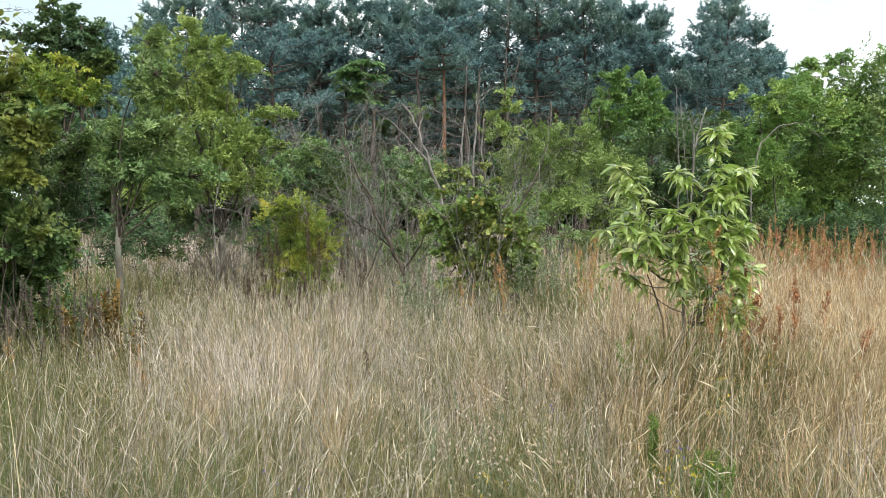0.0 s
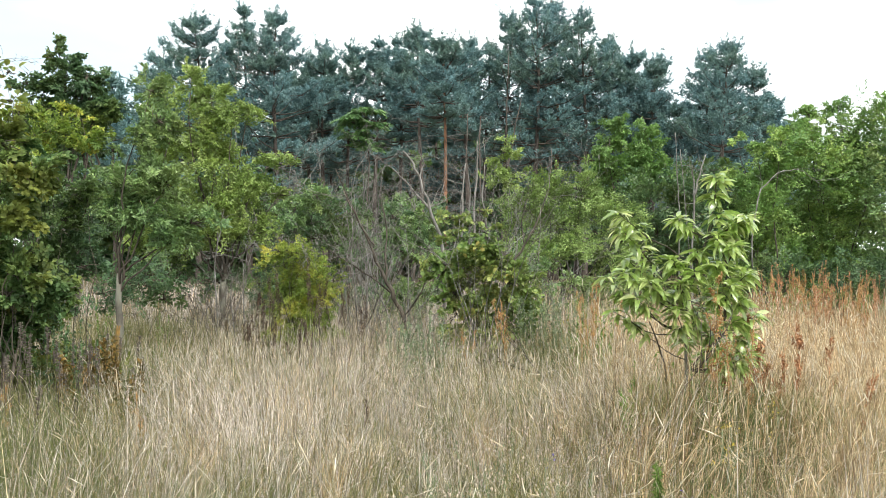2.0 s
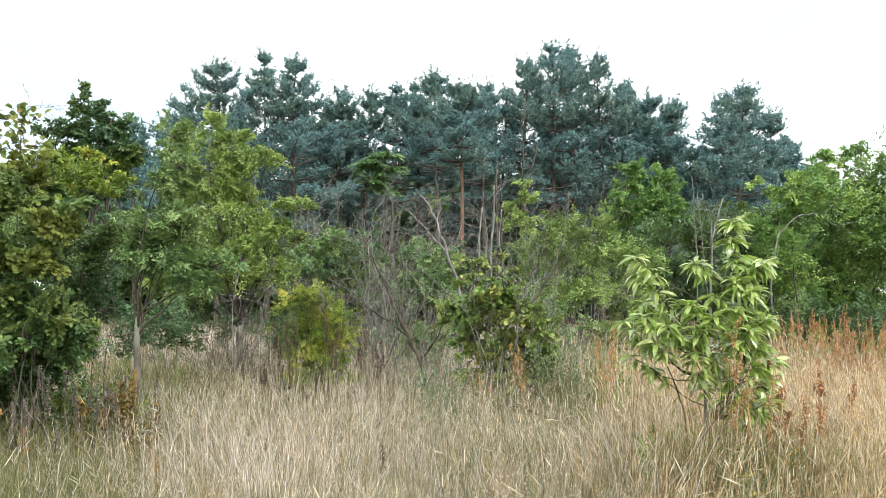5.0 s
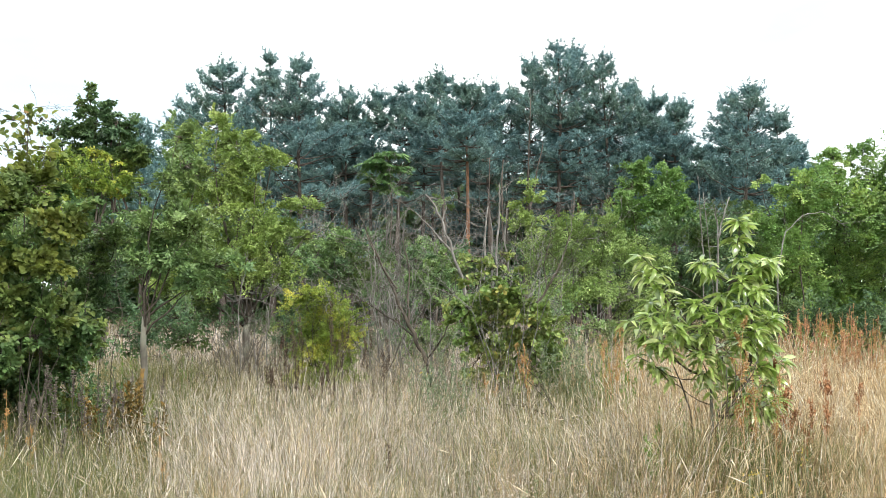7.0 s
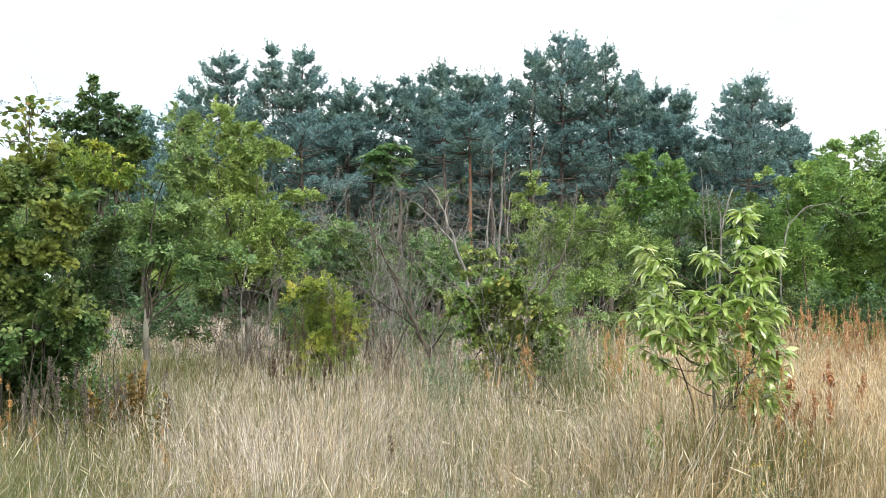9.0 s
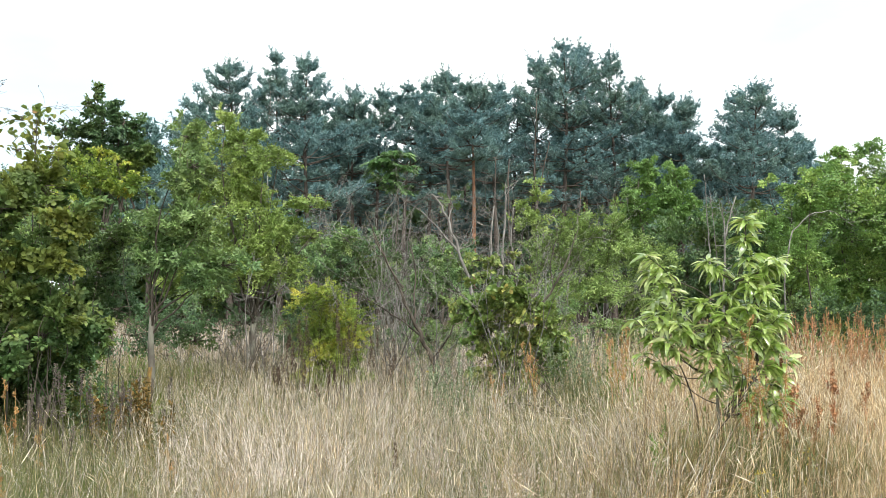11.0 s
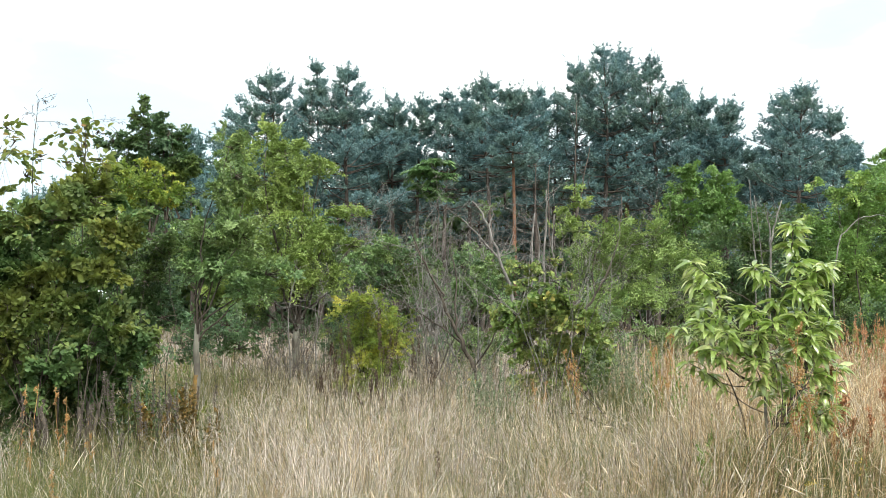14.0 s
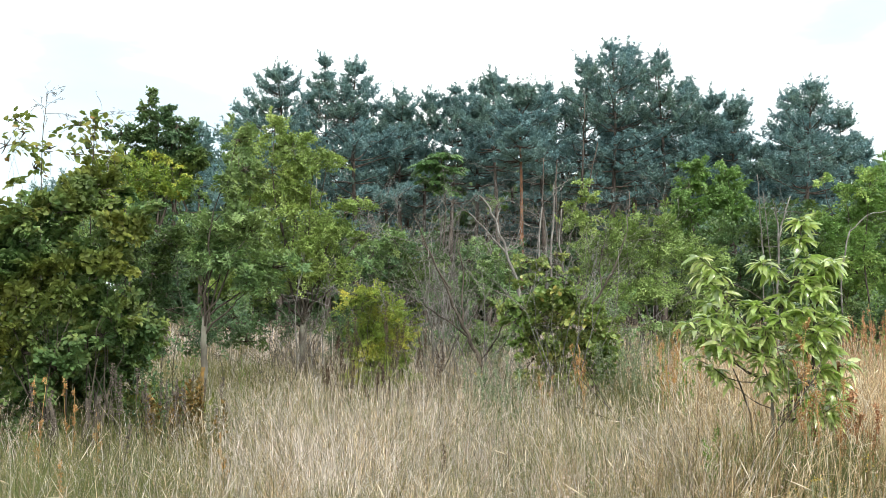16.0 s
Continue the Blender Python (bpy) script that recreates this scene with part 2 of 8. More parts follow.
LEAF_LIME = leaf_material("lime_leaf", [(0.0, (0.184, 0.286, 0.066)), (0.6, (0.356, 0.465, 0.125)), (1.0, (0.517, 0.582, 0.206))],
                          patch=(0.201, 0.295, 0.074), translucent=0.3, rough=0.4, spec=0.5, gather=0.6, patch_scale=0.9)
LEAF_FRESH = leaf_material("fresh_leaf", [(0.0, (0.12, 0.24, 0.06)), (0.6, (0.22, 0.37, 0.10)), (1.0, (0.34, 0.47, 0.16))],
                           patch=(0.15, 0.27, 0.07), translucent=0.3, rough=0.4, spec=0.5, gather=0.6, patch_scale=0.9)
LEAF_OLIVE = leaf_material("olive_leaf", [(0.0, (0.145, 0.229, 0.068)), (0.6, (0.282, 0.400, 0.117)), (1.0, (0.458, 0.567, 0.193))],
                           patch=(0.199, 0.289, 0.075), translucent=0.3, rough=0.45, spec=0.45, gather=0.6, patch_scale=0.7)
LEAF_HEDGE = leaf_material("hedge_leaf", [(0.0, (0.127, 0.243, 0.064)), (0.55, (0.284, 0.433, 0.117)), (1.0, (0.566, 0.684, 0.194))],
                           patch=(0.165, 0.304, 0.081), translucent=0.3, rough=0.42, spec=0.5, gather=0.65, patch_scale=0.7)
LEAF_FEATHER = leaf_material("feathery_leaf", [(0.0, (0.072, 0.154, 0.053)), (0.6, (0.136, 0.260, 0.086)), (1.0, (0.212, 0.352, 0.128))],
                             translucent=0.32, rough=0.45, spec=0.45)
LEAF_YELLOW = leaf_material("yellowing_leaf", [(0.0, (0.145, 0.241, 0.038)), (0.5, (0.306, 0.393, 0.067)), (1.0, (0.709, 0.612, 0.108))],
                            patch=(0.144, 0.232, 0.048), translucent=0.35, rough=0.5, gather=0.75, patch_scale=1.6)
LEAF_AUTUMN = leaf_material("turning_leaf", [(0.0, (0.11, 0.17, 0.04)), (0.6, (0.21, 0.26, 0.06)), (0.92, (0.33, 0.31, 0.08)), (1.0, (0.34, 0.19, 0.07))],
                            translucent=0.4, rough=0.5, patch_scale=1.2)
# Blue-green needles; the haze of distance is mixed in as paler, bluer tones.
NEEDLE = leaf_material("pine_needle", [(0.0, (0.093, 0.192, 0.206)), (0.5, (0.168, 0.303, 0.313)), (1.0, (0.295, 0.446, 0.435))],
                       patch=(0.170, 0.266, 0.210), translucent=0.28, rough=0.5, spec=0.4, patch_scale=0.45)
BARK_PINE = bark_material("pine_bark_upper", (0.15, 0.075, 0.045), (0.34, 0.18, 0.105), 9.0, stain=(0.19, 0.125, 0.09))
BARK_PINE_GREY = bark_material("pine_bark_lower", (0.055, 0.045, 0.038), (0.155, 0.128, 0.108), 9.0)
BARK_GREY = bark_material("grey_bark", (0.072, 0.064, 0.052), (0.192, 0.176, 0.144), 18.0, stain=(0.224, 0.224, 0.176))
BARK_DEAD = bark_material("weathered_dead_wood", (0.12, 0.11, 0.096), (0.32, 0.305, 0.28), 22.0, stain=(0.17, 0.157, 0.14))
BARK_BROWN = bark_material("brown_bark", (0.049, 0.041, 0.032), (0.131, 0.111, 0.088), 18.0)
BARK_ORANGE = bark_material("orange_lichen_bark", (0.13, 0.08, 0.03), (0.34, 0.20, 0.05), 40.0, stain=(0.12, 0.10, 0.065))


# ---- geometry helpers ----
def mesh_of(name, verts, polys, mat, smooth=False):
    """A mesh from an (n, 3) array and a list of (m, k) index arrays."""
    me = bpy.data.meshes.new(name)
    verts = np.asarray(verts, dtype=np.float32)
    polys = [np.asarray(p, dtype=np.int32) for p in polys if len(p)]
    me.vertices.add(len(verts))
    me.vertices.foreach_set("co", verts.ravel())
    loops = np.concatenate([p.ravel() for p in polys])
    sizes = np.concatenate([np.full(len(p), p.shape[1], dtype=np.int32) for p in polys])
    me.loops.add(len(loops))
    me.loops.foreach_set("vertex_index", loops)
    me.polygons.add(len(sizes))
    me.polygons.foreach_set("loop_start", np.concatenate([[0], np.cumsum(sizes)[:-1]]).astype(np.int32))
    if smooth:
        me.polygons.foreach_set("use_smooth", np.ones(len(sizes), dtype=bool))
    me.update(calc_edges=True)
    me.materials.append(mat)
    return me


def part(name, geo, mat, parent, label="", kind="", smooth=False):
    ob = new(name, mesh_of(name, geo[0], geo[1], mat, smooth))
    ob.parent = parent
    return tagged(ob, label, kind=kind)


def thing(name, x, y, label, category, z=None, group="", kind="", turn=0.0):
    ob = new(name)
    ob.empty_display_size = 0.1
    ob.location = (x, y, ground_z(x, y) if z is None else z)
    ob.rotation_euler = (0, 0, turn)
    return tagged(ob, label, category, group, kind)


def ground_z(x, y):
    """Gentle swells of the meadow."""
    near = 0.05 * np.sin(x * 0.9 + 0.4 * y) * np.cos(y * 0.7 - 0.3 * x) + 0.03 * np.sin(2.1 * x - 1.3 * y)
    return near * np.clip(1.6 - np.hypot(x, y) / 40.0, 0.0, 1.0)


def join(*geos):
    vs, by = [], {}
    at = 0
    for v, polys in geos:
        for p in polys:
            if len(p):
                by.setdefault(p.shape[1], []).append(np.asarray(p) + at)
        vs.append(v)
        at += len(v)
    return np.concatenate(vs), [np.concatenate(b) for b in by.values()]


def unit(v):
    return v / np.maximum(np.linalg.norm(v, axis=-1, keepdims=True), 1e-9)


def frames_of(axis, up):
    """Side and normal for each axis, with the normal near up."""
    side = unit(np.cross(axis, up))
    return side, np.cross(side, axis)


def tube(path, radii, sides=5):
    """A round limb along a path, closed to a point or a cap at its end."""
    p = np.asarray(path, dtype=float)
    k = len(p)
    r = np.broadcast_to(np.asarray(radii, dtype=float), (k,))
    tan = unit(np.gradient(p, axis=0))
    ref = np.array([0.31, 0.95, 0.05]) if abs(tan[:, 2]).mean() > 0.6 else np.array([0.05, 0.1, 1.0])
    a = unit(np.cross(tan, ref))
    b = np.cross(tan, a)
    th = np.linspace(0, 2 * np.pi, sides, endpoint=False)
    ring = np.cos(th)[None, :, None] * a[:, None] + np.sin(th)[None, :, None] * b[:, None]
    v = (p[:, None] + ring * r[:, None, None]).reshape(-1, 3)
    i, j = np.meshgrid(np.arange(k - 1), np.arange(sides), indexing="ij")
    j2 = (j + 1) % sides
    q = np.stack([i * sides + j, i * sides + j2, (i + 1) * sides + j2, (i + 1) * sides + j], -1).reshape(-1, 4)
    v = np.concatenate([v, p[-1:]])
    e = np.arange(sides)
    cap = np.stack([(k - 1) * sides + e, (k - 1) * sides + (e + 1) % sides, np.full(sides, k * sides)], -1)
    return v, [q, cap]


def wander(rng, start, end, n=6, sway=0.08, sag=0.0):
    """A crooked path between two points."""
    start, end = np.asarray(start, float), np.asarray(end, float)
    u = np.linspace(0, 1, n)[:, None]
    p = start + (end - start) * u
    size = np.linalg.norm(end - start)
    off = np.cumsum(rng.normal(0, sway * size / np.sqrt(n), (n, 3)), axis=0)
    off -= off[:1] + (off[-1:] - off[:1]) * u
    p = p + off * 1.2
    p[:, 2] -= sag * size * (4 * u[:, 0] * (1 - u[:, 0]))
    return p


def sticks(rng, base, tip, width):
    """Many thin three-sided twigs at once, each with a bend."""
    n = len(base)
    mid = (base + tip) / 2 + rng.normal(0, 1, (n, 3)) * np.linalg.norm(tip - base, axis=1, keepdims=True) * 0.07
    pts = np.stack([base, mid, tip], 1)
    ax = unit(tip - base)
    side, nor = frames_of(ax, unit(rng.normal(0, 1, (n, 3))))
    th = np.array([0, 2.094, 4.189])
    ring = np.cos(th)[None, :, None] * side[:, None] + np.sin(th)[None, :, None] * nor[:, None]
    w = np.asarray(width).reshape(-1, 1) * np.array([1.0, 0.7, 0.25])[None]
    v = pts[:, :, None] + ring[:, None] * w[:, :, None, None]
    idx = np.arange(n)[:, None, None, None] * 9
    i = np.arange(2)[None, :, None, None] * 3
    j = np.arange(3)
    q = np.stack([j, (j + 1) % 3, (j + 1) % 3 + 3, j + 3], -1)[None, None]
    return v.reshape(-1, 3), [(idx + i + q).reshape(-1, 4)]


def leaves(rng, pos, axis, nor, length, width, style="kite"):
    """Many leaves at once, folded along the midrib. kite: 2 faces; oval: 2 faces of 4 corners; lobed: a broad tip."""
    n = len(pos)
    axis = unit(axis)
    side, nor = frames_of(axis, nor)
    L, W = np.broadcast_to(length, (n,))[:, None], np.broadcast_to(width, (n,))[:, None]
    fold = rng.uniform(0.05, 0.35, (n, 1)) * W
    droop = rng.uniform(0.0, 0.3, (n, 1)) * np.minimum(L, 2.2 * W)
    base, tip = pos, pos + axis * L - nor * droop
    if style == "kite":
        m = pos + axis * L * 0.45
        v = np.stack([base, m + side * W / 2 + nor * fold, tip, m - side * W / 2 + nor * fold], 1)
        o = np.arange(n)[:, None] * 4
        return v.reshape(-1, 3), [np.concatenate([o + [0, 1, 2], o + [0, 2, 3]])]
    a, b, wa, wb = (0.22, 0.66, 0.42, 0.46) if style == "oval" else (0.35, 0.8, 0.3, 0.5)
    m1, m2 = pos + axis * L * a, pos + axis * L * b - nor * droop * 0.4
    v = np.stack([base, m1 + side * W * wa + nor * fold, m2 + side * W * wb + nor * fold, tip,
                  m2 - side * W * wb + nor * fold, m1 - side * W * wa + nor * fold], 1)
    o = np.arange(n)[:, None] * 6
    return v.reshape(-1, 3), [np.concatenate([o + [0, 1, 2, 3], o + [0, 3, 4, 5]])]


def on_sphere(rng, n, up=0.0):
    v = rng.normal(0, 1, (n, 3))
    v[:, 2] += up
    return unit(v)


def crown(rng, lobes, twigs, per, length, bare=0.35, up=0.35, sub=7, sag=0.2, gap=0.30, spray=(10, 5)):
    """Boughs that leave each lobe's heart, each with layered flat sprays of twigs and leaves and gaps between the boughs.
    Returns leaf places and twig geometry. lobes: (x, y, z, rx, ry, rz); twigs: density of the twigs over a lobe."""
    pos, axs, nrm, tb, tt, tw = [], [], [], [], [], []
    nt, nl = spray
    for cx, cy, cz, rx, ry, rz in lobes:
        c, reach = np.array([cx, cy, cz]), np.array([rx, ry, rz])
        rm = reach.mean()
        count = (rx * ry + ry * rz + rx * rz) * 3.67 * twigs * per
        k = max(2, int(count / (nt * nl)))
        boughs = max(6, int(sub * 1.7))
        dk = on_sphere(rng, boughs, up)
        heart = c + dk * reach * rng.uniform(0.30, 0.98, (boughs, 1))
        tb.append(np.tile(c, (boughs, 1)))
        tt.append(heart)
        tw.append(np.full(boughs, 1.7))
        b = rng.choice(boughs, k, p=(lambda w: w / w.sum())(rng.uniform(0.5, 1.5, boughs)))
        out = unit(dk[b] + rng.normal(0, 0.42, (k, 3)))
        size = np.clip(rm * rng.uniform(0.35, 0.85, k), 2.4 * length, 14 * length)
        shoot = rng.uniform(0, 1, k) < 0.07
        size[shoot] *= rng.uniform(1.3, 1.9, shoot.sum())
        d = unit(out * 0.8 + rng.normal(0, 0.30, (k, 3)) + np.array([0, 0, 0.12]))
        d[shoot] = unit(d[shoot] * 0.7 + np.array([0, 0, 0.75]))
        root = heart[b] + rng.normal(0, gap, (k, 3)) * reach * 0.8 - d * size[:, None] * 0.5
        nor = unit(np.array([0, 0, 1.0]) + out * 0.45 + rng.normal(0, 0.30, (k, 3)))
        side, nor = frames_of(d, nor)
        droop = rng.uniform(0.0, 2 * sag, k)
        droop[shoot] *= 0.2

        def along(u):
            return root[:, None] + (d * size[:, None])[:, None] * u[..., None] - np.array([0, 0, 1.0]) * (droop * size)[:, None, None] * (u ** 2)[..., None]

        u = np.linspace(0.08, 1.0, nt)[None] + rng.normal(0, 0.03, (k, nt))
        at = along(u)
        hand = np.where(np.arange(nt) % 2 == 0, 1.0, -1.0)[None, :, None]
        way = unit(d[:, None] * 0.75 + side[:, None] * hand * 0.75 * np.clip(1.08 - u, 0.02, 1)[..., None] ** 0.4 + rng.normal(0, 0.14, (k, nt, 3)) - np.array([0, 0, 0.12]))
        reachy = (size[:, None] * 0.46 * np.clip(1.1 - u, 0.02, 1) ** 0.6 + length * 0.5) * rng.uniform(0.65, 1.15, (k, nt))
        tip = at + way * reachy[..., None]
        v = np.linspace(0.15, 1.0, nl) + rng.normal(0, 0.06, (k, nt, nl))
        p = at[:, :, None] + (tip - at)[:, :, None] * v[..., None] + rng.normal(0, 0.16 * length, (k, nt, nl, 3))
        flip = np.where(np.arange(nl) % 2 == 0, 1.0, -1.0)[None, None, :, None]
        across = unit(np.cross(way, np.broadcast_to(nor[:, None], way.shape)))
        a = way[:, :, None] * 0.7 + across[:, :, None] * flip * 0.65 + rng.normal(0, 0.28, p.shape)
        nn = np.broadcast_to(nor[:, None, None], p.shape) + rng.normal(0, 0.42, p.shape)
        pos.append(p.reshape(-1, 3))
        axs.append(a.reshape(-1, 3))
        nrm.append(nn.reshape(-1, 3))
        end = along(np.ones((k, 1)))[:, 0]
        tb += [root, at.reshape(-1, 3)]
        tt += [end, tip.reshape(-1, 3)]
        tw += [np.full(k, 0.9), np.where(rng.uniform(0, 1, k * nt) < 0.3, 0.45, 0.0)]
    pos, axs, nrm = np.concatenate(pos), unit(np.concatenate(axs)), unit(np.concatenate(nrm))
    sz = rng.uniform(0.65, 1.25, len(pos)) * length
    keep = pos[:, 2] > 0.05
    tb, tt, tw = np.concatenate(tb), np.concatenate(tt), np.concatenate(tw)
    sel = ((rng.uniform(0, 1, len(tb)) < bare) | (tw > 1.5)) & (tw > 0) & (tb[:, 2] > 0.1) & (tt[:, 2] > 0.1)
    return (pos[keep], axs[keep], nrm[keep], sz[keep]), sticks(rng, tb[sel], tt[sel], tw[sel] * 0.0042 * max(1.0, length / 0.07))


def broadleaf(name, base, lobes, label, category, leaf_mat, bark, seed, trunk_r=0.06, fork=0.8, twigs=45, per=14, length=0.07, width=0.045,
              style="kite", bare=0.35, stems=1, up=0.35, group="", lean=(0, 0), sag=0.2, gap=0.30, spray=(10, 5), single=0, single_mat=None, lichen=0.0, sub=7):
    """A tree or shrub: trunk or several stems, limbs to each lobe of the crown, twigs and leaves. lobes are relative to the base."""
    rng = np.random.default_rng(seed)
    root = thing(name, *base, label, category, group=group)
    tops = []
    for s in range(stems):
        a = 2 * np.pi * s / max(stems, 1) + rng.uniform(0, 1)
        foot = np.array([math.cos(a), math.sin(a), 0]) * (0.0 if stems == 1 else rng.uniform(0.04, 0.2)) - np.array([0, 0, 0.1])
        top = np.array([lean[0] + (0 if stems == 1 else math.cos(a) * 0.3 * fork), lean[1] + (0 if stems == 1 else math.sin(a) * 0.3 * fork), fork])
        pth = wander(rng, foot, top, 6, 0.05)
        part("trunk" if stems == 1 else "stem", tube(pth, np.linspace(trunk_r * 1.25, trunk_r * 0.8, 6), 7), bark, root, smooth=True)
        tops.append(top)
        if lichen:
            part("lichen", tube(np.stack([np.interp(np.linspace(0, lichen, 5), pth[:, 2], pth[:, q]) for q in range(3)], -1) + rng.normal(0, 0.003, (5, 3)), trunk_r * np.array([1.3, 1.24, 1.18, 1.1, 0.9]), 9), BARK_ORANGE, root, "orange lichen crust", smooth=True)
    for lb in lobes:
        c = np.array(lb[:3])
        top = min(tops, key=lambda q: np.linalg.norm(q - c))
        root_at = top * np.array([1, 1, rng.uniform(0.86, 1.0) if stems == 1 else rng.uniform(0.7, 1.0)]) - np.array([0, 0, 0.03])
        pth = wander(rng, root_at, c + np.array([0, 0, lb[5] * 0.5]), 7, 0.09, sag=0.05)
        part("limb", tube(pth, np.linspace(trunk_r * 0.34, trunk_r * 0.09, 7), 5), BARK_BROWN, root, smooth=True)
    (pos, axs, nrm, sz), twig = crown(rng, lobes, twigs, per, length, bare, up, sub, sag, gap, spray)
    order = np.argsort(pos[:, 1])
    own, rest = order[:single], order[single:]
    crown_ob = part("crown", leaves(rng, pos[rest], axs[rest], nrm[rest], sz[rest], sz[rest] * (width / length), style), leaf_mat, root, kind="stuff")
    part("twig_mass", twig, BARK_BROWN, crown_ob, kind="stuff")
    if single:
        kinds = [mesh_of("leaf", *leaves(rng, np.zeros((1, 3)), np.array([[0, 1.0, 0]]), np.array([[0, 0, 1.0]]), 1.0, width / length, style), single_mat) for _ in range(3)]
        for i in own:
            ob = new("leaf", kinds[i % 3])
            ob.parent = root
            sd, nn = frames_of(axs[i], nrm[i])
            ob.matrix_basis = Matrix.Translation(pos[i]) @ Matrix(np.stack([sd, axs[i], nn], 1)).to_4x4() @ Matrix.Scale(sz[i], 4)
    return root


def bare_branch(rng, start, way, length, radius, level, out, gravity=0.0, fork=(3, 6)):
    """A crooked dead branch and its side branches, collected as geometry in out."""
    n = (7, 5, 4, 3)[level]
    step = length / (n - 1)
    p, d = [np.array(start, float)], unit(np.array(way, float))
    for _ in range(n - 1):
        d = unit(d + rng.normal(0, 0.16 + 0.05 * level, 3) + np.array([0, 0, gravity]))
        p.append(p[-1] + d * step)
    p = np.array(p)
    out.append(tube(p, np.linspace(radius, max(radius * 0.25, 0.0022), n), 5 if level == 0 else 3))
    if level >= 3:
        return
    for _ in range(rng.integers(*fork)):
        i = rng.integers(1 if level else 2, n)
        d2 = unit(unit(p[i] - p[i - 1]) + rng.normal(0, 0.55, 3))
        bare_branch(rng, p[i], d2, length * rng.uniform(0.22, 0.5), radius * rng.uniform(0.35, 0.55), level + 1, out, gravity, fork)


def dead_shrub(base, stems, label, seed, bark=None, name="dead_shrub", group="dead shrubs at the wood's edge", fork=(3, 6), gravity=0.03):
    """stems: (top dx, top dy, top z, radius) for each."""
    rng = np.random.default_rng(seed)
    root = thing(name, *base, label, "dead shrub", group=group)
    for dx, dy, z, r in stems:
        out = []
        way = np.array([dx, dy, z])
        bare_branch(rng, (dx * 0.08 + rng.normal(0, 0.06), dy * 0.08 + rng.normal(0, 0.06), -0.08), way, np.linalg.norm(way) * 0.95, r, 0, out, gravity, fork)
        part("stem", join(*out), bark or BARK_DEAD, root)
    return root


def brushes(rng, pos, axis, size, needles, length, width):
    """Needle tufts: thin tapering needles that stand off a shoot all round."""
    n = len(pos)
    axis = unit(axis)
    s, t = frames_of(axis, unit(rng.normal(0, 1, (n, 3))))
    u = rng.uniform(0, 1, (n, needles, 1))
    th = rng.uniform(0, 2 * np.pi, (n, needles, 1))
    rad = np.cos(th) * s[:, None] + np.sin(th) * t[:, None]
    size = np.broadcast_to(size, (n,))[:, None, None]
    b = pos[:, None] + axis[:, None] * size * u
    way = unit(axis[:, None] * rng.uniform(0.3, 1.0, (n, needles, 1)) + rad * 0.8)
    side = unit(np.cross(way, rng.normal(0, 1, (n, needles, 3)))) * width / 2
    tip = b + way * length * rng.uniform(0.7, 1.2, (n, needles, 1))
    v = np.stack([b - side, b + side, tip], 2)
    return v.reshape(-1, 3), [np.arange(n * needles * 3).reshape(-1, 3)]


